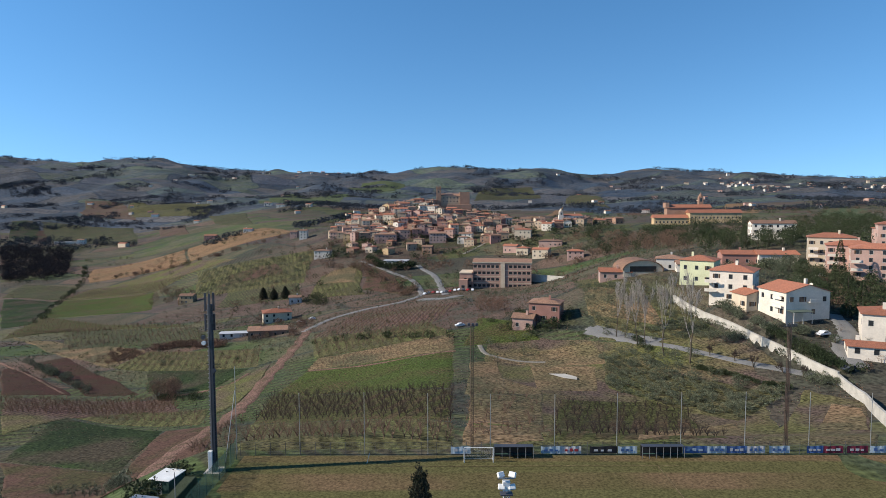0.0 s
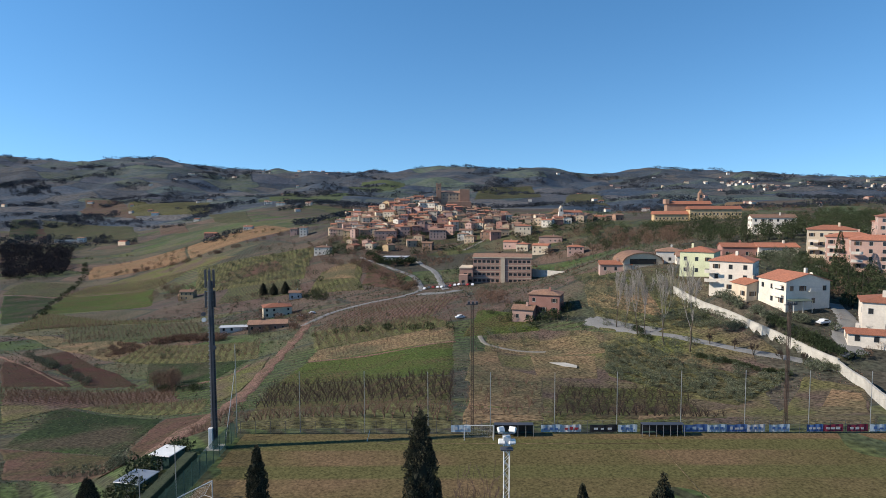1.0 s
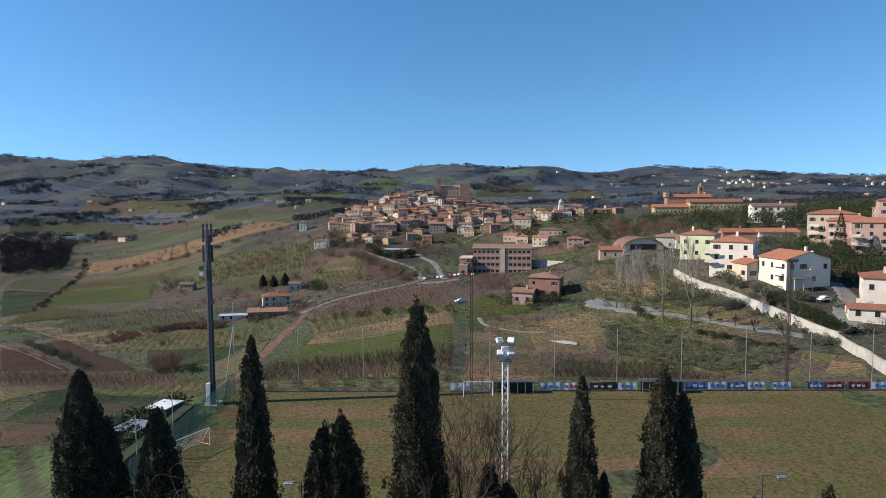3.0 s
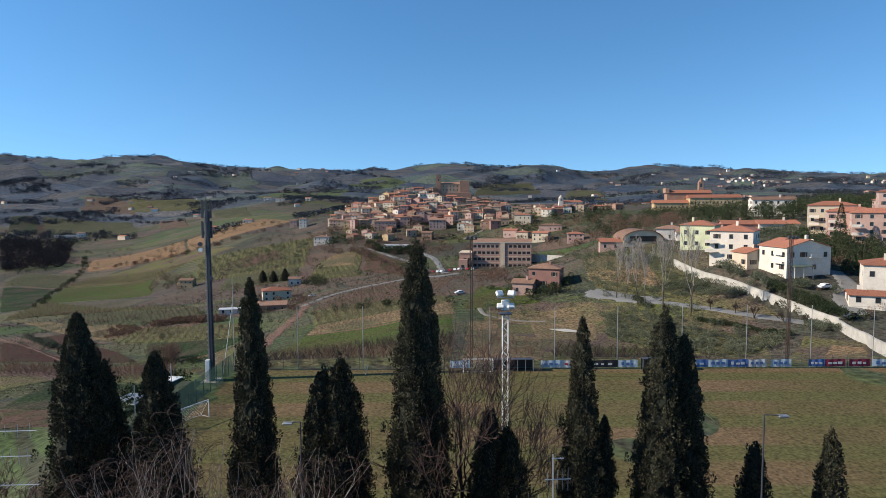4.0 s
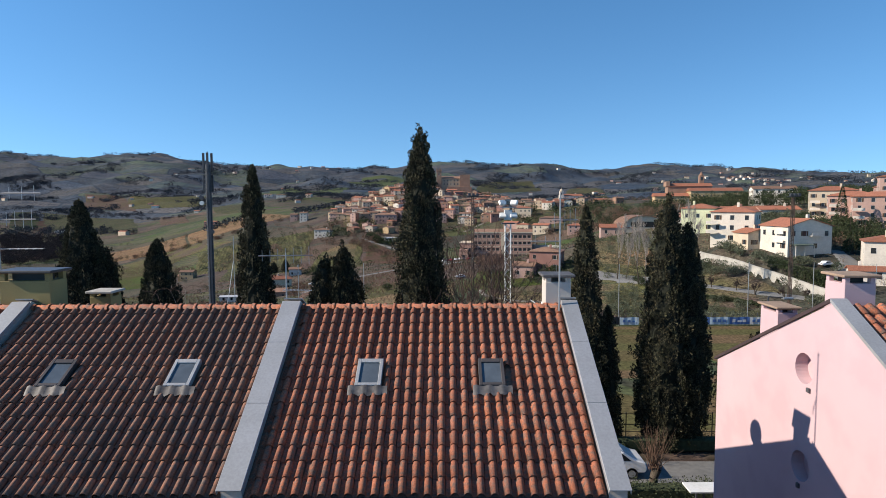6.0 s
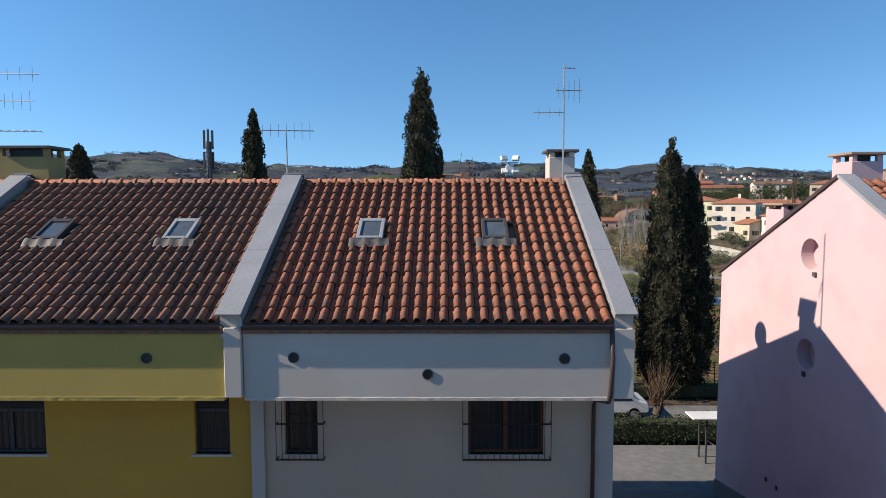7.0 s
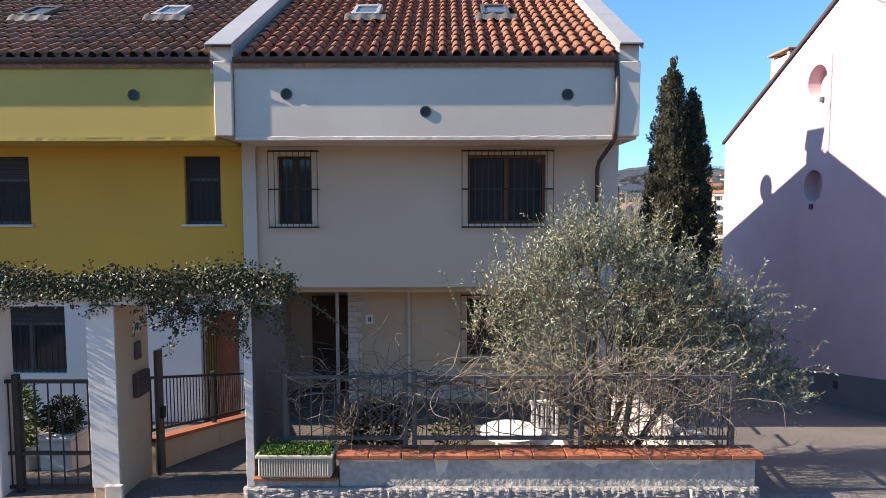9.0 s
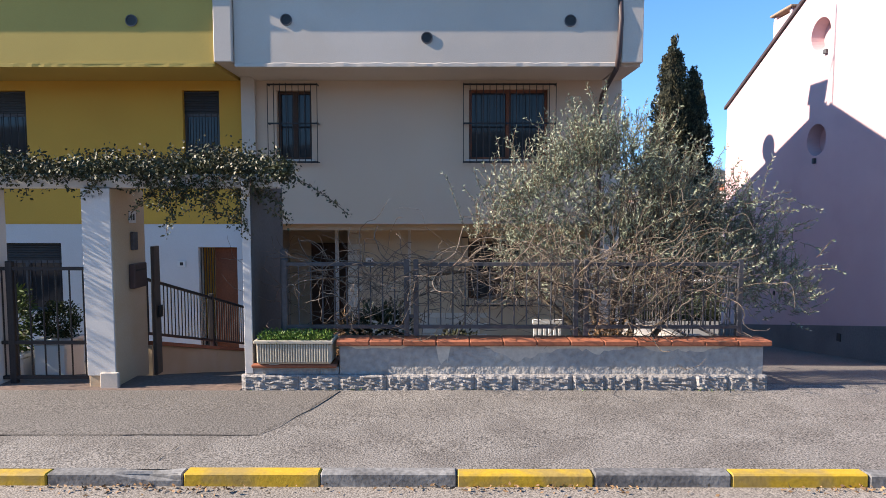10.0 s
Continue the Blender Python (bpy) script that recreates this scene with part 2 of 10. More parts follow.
# ---- materials ----
def mat(name, a, b=None, rough=0.85, scale=0.6, fine=25.0, grain=0.25, bump=0.25, depth=0.01, metal=0.0, spec=0.3, rnd=0.0, isl=0.0, rows=None, contrast=0.5, third=None):
    """A surface of colour a, stained with b at a size of 1/scale metres, with fine grain and relief. rnd, isl: how much each object or loose piece
    differs. rows: (spacing, angle, colour) of planted lines. third: (colour, scale) of larger patches."""
    m = bpy.data.materials.new(name)
    m.use_nodes = True
    nt, N = m.node_tree, m.node_tree.nodes
    bs = N["Principled BSDF"]
    L = nt.links.new
    geo = N.new("ShaderNodeNewGeometry")
    pos = geo.outputs["Position"]
    b = b or tuple(c * 0.7 for c in a)

    def noisy(sc, detail=3.0):
        n = N.new("ShaderNodeTexNoise")
        n.inputs["Scale"].default_value, n.inputs["Detail"].default_value = sc, detail
        L(pos, n.inputs["Vector"])
        return n.outputs["Fac"]

    def ramp(fac, lo, hi):
        r = N.new("ShaderNodeMapRange")
        r.inputs["From Min"].default_value, r.inputs["From Max"].default_value = lo, hi
        L(fac, r.inputs["Value"])
        return r.outputs["Result"]

    def mix(fac, c1, c2, kind="MIX"):
        x = N.new("ShaderNodeMix")
        x.data_type, x.blend_type = "RGBA", kind
        for sock, val in ((x.inputs[0], fac), (x.inputs[6], c1), (x.inputs[7], c2)):
            if isinstance(val, bpy.types.NodeSocket):
                L(val, sock)
            elif isinstance(val, (tuple, list)):
                sock.default_value = (*val, 1)
            else:
                sock.default_value = val
        return x.outputs[2]
    h = 0.5 - contrast * 0.35
    col = mix(ramp(noisy(scale, 4.0), h, 1 - h), a, b)
    if third:
        col = mix(ramp(noisy(third[1], 5.0), 0.46, 0.62), col, third[0])
    if rows:
        vr = N.new("ShaderNodeVectorRotate")
        vr.rotation_type = "Z_AXIS"
        vr.inputs["Angle"].default_value = radians(rows[1])
        L(pos, vr.inputs["Vector"])
        w = N.new("ShaderNodeTexWave")
        w.inputs["Scale"].default_value = 0.314 / rows[0]
        w.inputs["Distortion"].default_value, w.inputs["Detail Scale"].default_value = 0.6, 0.4
        L(vr.outputs["Vector"], w.inputs["Vector"])
        col = mix(ramp(w.outputs["Fac"], 0.45, 0.75), col, rows[2])
    fg = noisy(fine, 3.0)
    shade = ramp(fg, 0.3, 0.7)
    sh = N.new("ShaderNodeMapRange")
    sh.inputs["To Min"].default_value, sh.inputs["To Max"].default_value = 1 - grain, 1 + grain * 0.6
    L(shade, sh.inputs["Value"])
    val = sh.outputs["Result"]
    for amount, src in ((rnd, "o"), (isl, "i")):
        if amount:
            s = N.new("ShaderNodeObjectInfo").outputs["Random"] if src == "o" else geo.outputs["Random Per Island"]
            k = N.new("ShaderNodeMapRange")
            k.inputs["To Min"].default_value, k.inputs["To Max"].default_value = 1 - amount, 1 + amount
            L(s, k.inputs["Value"])
            q = N.new("ShaderNodeMath")
            q.operation = "MULTIPLY"
            L(val, q.inputs[0]), L(k.outputs["Result"], q.inputs[1])
            val = q.outputs[0]
    hsv = N.new("ShaderNodeHueSaturation")
    L(val, hsv.inputs["Value"]), L(col, hsv.inputs["Color"])
    L(hsv.outputs["Color"], bs.inputs["Base Color"])
    bs.inputs["Roughness"].default_value, bs.inputs["Metallic"].default_value = rough, metal
    bs.inputs["Specular IOR Level"].default_value = spec
    if bump:
        bp = N.new("ShaderNodeBump")
        bp.inputs["Strength"].default_value, bp.inputs["Distance"].default_value = bump, depth
        L(fg, bp.inputs["Height"])
        L(bp.outputs["Normal"], bs.inputs["Normal"])
    return m


M = {}
# country
M["land"] = mat("land_grass", (0.062, 0.065, 0.022), (0.077, 0.057, 0.028), scale=0.02, fine=1.1, grain=0.4, bump=0.3, depth=0.3, third=((0.034, 0.046, 0.015), 0.006), contrast=0.8)
M["crop_green"] = mat("young_crop", (0.058, 0.082, 0.022), (0.083, 0.094, 0.031), scale=0.06, fine=1.6, grain=0.8, bump=0.3, depth=0.2, rows=(2.2, 60, (0.058, 0.078, 0.022)), third=((0.093, 0.065, 0.037), 0.045), spec=0.04)
M["crop_dark"] = mat("dark_crop", (0.035, 0.052, 0.020), (0.026, 0.038, 0.017), scale=0.05, fine=1.2, grain=0.8, bump=0.3, depth=0.2, third=((0.064, 0.053, 0.036), 0.04), spec=0.04)
M["meadow"] = mat("meadow_grass", (0.107, 0.117, 0.039), (0.133, 0.102, 0.063), scale=0.05, fine=1.5, grain=0.8, depth=0.15, third=((0.111, 0.080, 0.065), 0.04), spec=0.04)
M["dry_grass"] = mat("dry_grass", (0.226, 0.146, 0.088), (0.135, 0.113, 0.060), scale=0.05, fine=1.2, grain=0.8, depth=0.15, third=((0.110, 0.097, 0.056), 0.045), spec=0.04)
M["straw"] = mat("straw_stubble", (0.236, 0.146, 0.081), (0.189, 0.116, 0.066), scale=0.05, fine=1.2, grain=0.8, depth=0.1, third=((0.167, 0.116, 0.066), 0.03), spec=0.04)
M["orchard_soil"] = mat("orchard_floor", (0.091, 0.060, 0.039), (0.077, 0.070, 0.035), scale=0.09, fine=1.6, grain=0.8, depth=0.15, rows=(4.5, 20, (0.073, 0.074, 0.030)), third=((0.070, 0.072, 0.030), 0.06), spec=0.04)
M["orchard_grass"] = mat("orchard_grass", (0.108, 0.122, 0.046), (0.125, 0.103, 0.054), scale=0.07, fine=1.4, grain=0.8, depth=0.15, rows=(4.0, -15, (0.079, 0.073, 0.034)), third=((0.084, 0.077, 0.044), 0.05), spec=0.04)
M["vine_soil"] = mat("vineyard_soil", (0.153, 0.091, 0.074), (0.120, 0.091, 0.062), scale=0.06, fine=1.5, grain=0.8, depth=0.2, rows=(2.6, 8, (0.083, 0.053, 0.047)), third=((0.095, 0.091, 0.047), 0.05), spec=0.04)
M["vine_grass"] = mat("vineyard_grass", (0.099, 0.107, 0.046), (0.089, 0.078, 0.046), scale=0.04, fine=0.9, grain=0.8, depth=0.2, rows=(5.0, 35, (0.056, 0.049, 0.036)), third=((0.069, 0.083, 0.036), 0.03), spec=0.04)
M["ploughed"] = mat("ploughed_soil", (0.076, 0.038, 0.030), (0.060, 0.034, 0.025), scale=0.08, fine=1.8, grain=0.55, bump=0.5, depth=0.25, third=((0.060, 0.042, 0.027), 0.05), spec=0.04)
M["bare_soil"] = mat("bare_soil", (0.112, 0.064, 0.051), (0.082, 0.053, 0.037), scale=0.08, fine=1.4, grain=0.55, bump=0.4, depth=0.25, third=((0.066, 0.059, 0.030), 0.07), spec=0.04)
M["dirt"] = mat("dirt_track", (0.196, 0.120, 0.094), (0.167, 0.101, 0.079), scale=0.3, fine=2.5, grain=0.8, depth=0.1, third=((0.116, 0.084, 0.056), 0.25), spec=0.04)
M["gravel"] = mat("gravel", (0.208, 0.192, 0.160), (0.160, 0.144, 0.120), scale=0.3, fine=3, grain=0.25, depth=0.05)
M["asphalt"] = mat("far_asphalt", (0.180, 0.176, 0.171), (0.142, 0.142, 0.138), scale=0.3, fine=3, grain=0.2, depth=0.03)
M["pitch"] = mat("pitch_grass", (0.123, 0.095, 0.046), (0.100, 0.086, 0.037), scale=0.11, fine=3.0, grain=0.5, depth=0.06, third=((0.151, 0.102, 0.057), 0.05), rows=(9.0, 90, (0.102, 0.094, 0.039)), spec=0.04)
M["leaf_dark"] = mat("dark_leaves", (0.035, 0.050, 0.025), (0.056, 0.066, 0.034), scale=0.1, fine=2, grain=0.3, bump=0, isl=0.5, spec=0.04)
M["leaf_olive"] = mat("olive_leaves", (0.122, 0.134, 0.090), (0.084, 0.095, 0.062), scale=0.1, fine=2, grain=0.3, bump=0, isl=0.5, spec=0.04)
M["leaf_brown"] = mat("winter_twigs", (0.174, 0.108, 0.080), (0.130, 0.087, 0.061), scale=0.1, fine=2, grain=0.3, bump=0, isl=0.4, spec=0.04)
# distant woods: the blue of haze is put into the leaf colour
M["wood_far"] = mat("hazed_wood", (0.033, 0.043, 0.050), (0.047, 0.050, 0.064), scale=0.01, fine=0.4, grain=0.3, bump=0, isl=0.45, spec=0.04)
M["far_green"] = mat("far_green_crop", (0.070, 0.092, 0.044), (0.084, 0.096, 0.052), scale=0.012, fine=0.3, grain=0.5, bump=0, spec=0.04)
M["wood_bare"] = mat("leafless_wood", (0.034, 0.029, 0.032), (0.024, 0.023, 0.026), scale=0.02, fine=0.4, grain=0.3, bump=0, isl=0.5, spec=0.04)
M["twig"] = mat("bare_twigs", (0.179, 0.114, 0.083), (0.117, 0.078, 0.055), scale=0.8, fine=20, grain=0.3, bump=0, isl=0.3)
M["bark"] = mat("bark", (0.10, 0.08, 0.06), (0.07, 0.055, 0.04), scale=3, fine=18, grain=0.4, bump=0.6, depth=0.03)
# near-black copy of the foliage: shade inside the crown put into the colour
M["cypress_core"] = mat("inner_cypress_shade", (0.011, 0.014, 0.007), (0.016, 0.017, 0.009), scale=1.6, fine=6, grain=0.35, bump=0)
M["cypress"] = mat("cypress_foliage", (0.043, 0.045, 0.023), (0.068, 0.058, 0.033), scale=1.6, fine=6, grain=0.35, bump=0, isl=0.75)
# buildings
M["roof_far"] = mat("clay_roof", (0.372, 0.144, 0.084), (0.290, 0.122, 0.076), scale=0.4, fine=2.0, grain=0.25, bump=0.4, depth=0.08, rnd=0.25, rows=(0.45, 0, (0.287, 0.110, 0.063)))
M["roof_old"] = mat("old_clay_roof", (0.27, 0.15, 0.095), (0.2, 0.12, 0.085), scale=0.4, fine=2.0, grain=0.3, bump=0.4, depth=0.08, rnd=0.25)
for k, c in dict(white=(0.60, 0.54, 0.46), cream=(0.52, 0.43, 0.32), pink=(0.41, 0.265, 0.22), brick=(0.27, 0.165, 0.115), ochre=(0.42, 0.30, 0.17), grey=(0.45, 0.43, 0.40), stone=(0.36, 0.27, 0.19), green=(0.42, 0.52, 0.24), red=(0.30, 0.155, 0.125), yellow=(0.50, 0.51, 0.33)).items():
    M["wall_" + k] = mat("plaster_" + k, tuple(min(v * 1.15, 0.78) for v in c), tuple(v * 0.95 for v in c), scale=0.25, fine=2.0, grain=0.1, bump=0.1, depth=0.02, rnd=0.1)
M["glass_far"] = mat("far_window_glass", (0.03, 0.035, 0.04), (0.02, 0.022, 0.025), rough=0.15, scale=0.5, fine=2, grain=0.1, bump=0, spec=0.5)
M["shutter"] = mat("shutter_wood", (0.11, 0.065, 0.04), (0.08, 0.05, 0.03), scale=2, fine=8, rnd=0.3)
M["concrete"] = mat("concrete", (0.46, 0.43, 0.38), (0.34, 0.32, 0.28), scale=0.4, fine=6, grain=0.15, bump=0.3, depth=0.02)
M["steel"] = mat("galvanised_steel", (0.42, 0.43, 0.44), (0.33, 0.34, 0.35), rough=0.5, metal=0.7, scale=1, fine=15, grain=0.1, bump=0.05)
M["dark_steel"] = mat("dark_painted_steel", (0.04, 0.045, 0.055), (0.06, 0.06, 0.07), rough=0.5, scale=0.8, fine=10, grain=0.2, bump=0.05, spec=0.4)
M["rust_steel"] = mat("rusty_steel", (0.080, 0.048, 0.035), (0.050, 0.036, 0.032), rough=0.7, scale=0.5, fine=8, grain=0.3)
M["white_paint"] = mat("white_paint", (0.75, 0.75, 0.73), (0.62, 0.62, 0.6), rough=0.5, scale=0.8, fine=10, grain=0.08, bump=0.05)
M["black"] = mat("black_plastic", (0.025, 0.025, 0.028), (0.035, 0.035, 0.035), rough=0.5, scale=2, fine=20, grain=0.1, bump=0.05)
M["hedge"] = mat("hedge_leaves", (0.032, 0.045, 0.02), (0.05, 0.06, 0.03), scale=1, fine=6, grain=0.3, bump=0, isl=0.5)
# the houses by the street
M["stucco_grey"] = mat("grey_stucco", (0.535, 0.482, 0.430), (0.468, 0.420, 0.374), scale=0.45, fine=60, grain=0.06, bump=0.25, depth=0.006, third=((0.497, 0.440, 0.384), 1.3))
# beige copy of the grey stucco: warm bounce under the overhang put into colour
M["stucco_bounce_beige"] = mat("bounce_warmed_beige", (0.560, 0.432, 0.330), (0.500, 0.382, 0.290), scale=0.45, fine=60, grain=0.06, bump=0.25, depth=0.006, third=((0.530, 0.400, 0.296), 1.1))
M["stucco_yellow"] = mat("ochre_stucco", (0.583, 0.331, 0.055), (0.525, 0.294, 0.050), scale=0.5, fine=60, grain=0.06, bump=0.25, depth=0.006)
M["stucco_lime"] = mat("lime_yellow_stucco", (0.436, 0.319, 0.088), (0.389, 0.284, 0.079), scale=0.5, fine=60, grain=0.06, bump=0.25, depth=0.006)
M["stucco_pink"] = mat("pink_stucco", (0.562, 0.404, 0.420), (0.522, 0.370, 0.388), scale=0.35, fine=60, grain=0.05, bump=0.2, depth=0.006, third=((0.510, 0.358, 0.376), 0.9))
M["stucco_white"] = mat("white_stucco", (0.60, 0.59, 0.58), (0.54, 0.53, 0.51), scale=0.6, fine=60, grain=0.05, bump=0.2, depth=0.006)
M["stucco_tan"] = mat("tan_stucco", (0.507, 0.380, 0.254), (0.435, 0.332, 0.226), scale=0.6, fine=60, grain=0.07, bump=0.25, depth=0.006, third=((0.483, 0.380, 0.277), 1.6))
M["tile"] = mat("clay_tile", (0.396, 0.130, 0.064), (0.287, 0.104, 0.064), rough=0.8, scale=1.1, fine=35, grain=0.4, bump=0.35, depth=0.006, rnd=0.16, third=((0.187, 0.109, 0.081), 11.0))
M["tile_aged"] = mat("aged_clay_tile", (0.307, 0.132, 0.078), (0.201, 0.103, 0.073), rough=0.85, scale=1.1, fine=35, grain=0.3, bump=0.35, depth=0.006, rnd=0.2, third=((0.142, 0.098, 0.078), 9.0))
M["flashing"] = mat("sheet_metal_cap", (0.40, 0.40, 0.41), (0.34, 0.34, 0.34), rough=0.5, metal=0.35, scale=0.9, fine=20, grain=0.1, bump=0.08, depth=0.004)
M["gutter"] = mat("brown_gutter", (0.075, 0.05, 0.05), (0.055, 0.04, 0.04), rough=0.45, scale=1, fine=20, grain=0.1, bump=0.05)
M["iron"] = mat("dark_wrought_iron", (0.021, 0.021, 0.025), (0.030, 0.027, 0.027), rough=0.55, scale=3, fine=30, grain=0.2, bump=0.1, depth=0.002)
M["iron_grey"] = mat("grey_painted_iron", (0.091, 0.091, 0.098), (0.063, 0.063, 0.070), rough=0.5, scale=3, fine=30, grain=0.2, bump=0.1, depth=0.002)
M["coping"] = mat("terracotta_coping", (0.346, 0.119, 0.064), (0.274, 0.098, 0.056), rough=0.65, scale=1.5, fine=30, grain=0.15, bump=0.2, depth=0.004, rnd=0.15)
M["rustic"] = mat("rough_stone", (0.340, 0.323, 0.312), (0.238, 0.225, 0.220), scale=9, fine=20, grain=0.15, bump=0.8, depth=0.03, rnd=0.12)
M["render_grey"] = mat("worn_cement_render", (0.40, 0.385, 0.37), (0.34, 0.33, 0.32), scale=1.2, fine=14, grain=0.22, bump=0.9, depth=0.03, third=((0.47, 0.44, 0.40), 1.0))
M["paving"] = mat("pavement_asphalt", (0.196, 0.182, 0.170), (0.164, 0.151, 0.141), scale=3.4, fine=70, grain=0.8, bump=0.9, depth=0.009, third=((0.214, 0.200, 0.188), 1.9), contrast=0.2)
M["paving_new"] = mat("newer_asphalt_patch", (0.162, 0.150, 0.141), (0.138, 0.128, 0.120), scale=0.8, fine=70, grain=0.75, bump=0.8, depth=0.008)
M["street"] = mat("street_asphalt", (0.28, 0.25, 0.225), (0.21, 0.19, 0.17), scale=0.8, fine=85, grain=0.75, bump=0.6, depth=0.008)
M["kerb"] = mat("grey_kerb_stone", (0.25, 0.25, 0.25), (0.10, 0.10, 0.105), rough=0.9, scale=2.2, fine=30, grain=0.4, bump=0.4, depth=0.008, rnd=0.1)
M["kerb_yellow"] = mat("yellow_painted_kerb", (0.508, 0.336, 0.030), (0.426, 0.280, 0.030), rough=0.7, scale=1.5, fine=30, grain=0.12, bump=0.3, depth=0.006, third=((0.328, 0.232, 0.070), 4.0))
M["brick_white"] = mat("whitewashed_brick", (0.55, 0.50, 0.43), (0.48, 0.43, 0.36), scale=2, fine=30, grain=0.1, bump=0.3, depth=0.006, rnd=0.1)
M["wood_dark"] = mat("dark_stained_wood", (0.075, 0.035, 0.02), (0.05, 0.025, 0.015), rough=0.55, scale=3, fine=30, grain=0.25, bump=0.15, depth=0.004)
M["wood_red"] = mat("reddish_wood", (0.20, 0.065, 0.03), (0.15, 0.05, 0.025), rough=0.5, scale=3, fine=30, grain=0.25, bump=0.15, depth=0.004)
M["planter"] = mat("cream_plastic_planter", (0.50, 0.46, 0.38), (0.42, 0.38, 0.31), rough=0.6, scale=3, fine=40, grain=0.08, bump=0.1, depth=0.003)
M["olive_leaf"] = mat("silvery_olive_leaf", (0.270, 0.300, 0.215), (0.135, 0.170, 0.110), rough=0.5, scale=1.5, fine=8, grain=0.15, bump=0, isl=0.5, spec=0.4)
M["ivy_leaf"] = mat("evergreen_climber_leaf", (0.035, 0.045, 0.018), (0.06, 0.055, 0.028), rough=0.5, scale=1.5, fine=8, grain=0.15, bump=0, isl=0.6, spec=0.3)
M["herb"] = mat("green_herb_leaf", (0.10, 0.19, 0.03), (0.14, 0.22, 0.04), rough=0.55, scale=4, fine=10, grain=0.2, bump=0, isl=0.45)
M["dry_leaf"] = mat("dry_leaf", (0.28, 0.17, 0.09), (0.18, 0.11, 0.06), rough=0.7, scale=4, fine=10, grain=0.2, bump=0, isl=0.5)
M["curtain"] = mat("white_curtain", (0.62, 0.60, 0.57), (0.5, 0.49, 0.47), scale=4, fine=20, grain=0.1)
M["pvc"] = mat("white_plastic", (0.70, 0.69, 0.66), (0.62, 0.61, 0.58), rough=0.4, scale=2, fine=20, grain=0.05, bump=0)
M["pane"] = mat("window_pane", (0.025, 0.03, 0.035), (0.03, 0.032, 0.035), rough=0.06, scale=0.5, fine=3, grain=0.1, bump=0.02, depth=0.01, spec=0.32)
M["twig_dark"] = mat("dark_bare_twigs", (0.055, 0.038, 0.032), (0.04, 0.03, 0.025), scale=0.8, fine=20, grain=0.3, bump=0, isl=0.3)
M["twig_red"] = mat("reddish_bare_twigs", (0.105, 0.062, 0.052), (0.07, 0.046, 0.04), scale=0.8, fine=20, grain=0.3, bump=0, isl=0.35)
M["birch"] = mat("birch_bark", (0.42, 0.38, 0.34), (0.25, 0.22, 0.20), scale=4, fine=20, grain=0.3, bump=0.2, isl=0.2)
M["stem_pale"] = mat("pale_dry_stems", (0.216, 0.174, 0.139), (0.132, 0.099, 0.075), scale=2, fine=20, grain=0.3, bump=0, isl=0.4)
M["old_tile"] = mat("worn_reddish_paving", (0.17, 0.12, 0.10), (0.13, 0.10, 0.09), scale=2, fine=30, grain=0.25, bump=0.3)
M["pot_leaf"] = mat("pot_plant_leaf", (0.09, 0.13, 0.025), (0.05, 0.08, 0.02), rough=0.55, scale=4, fine=10, grain=0.2, bump=0, isl=0.5)
M["render_pale"] = mat("pale_flaked_render", (0.640, 0.570, 0.480), (0.563, 0.496, 0.420), scale=2, fine=25, grain=0.12, bump=0.4, depth=0.006)
M["cap_tan"] = mat("tan_stone_cap", (0.34, 0.24, 0.17), (0.27, 0.19, 0.14), scale=2, fine=25, grain=0.15, bump=0.3, depth=0.006)
M["plinth_grey"] = mat("dark_cement_plinth", (0.17, 0.165, 0.165), (0.13, 0.13, 0.13), scale=1, fine=25, grain=0.15, bump=0.3, depth=0.008)


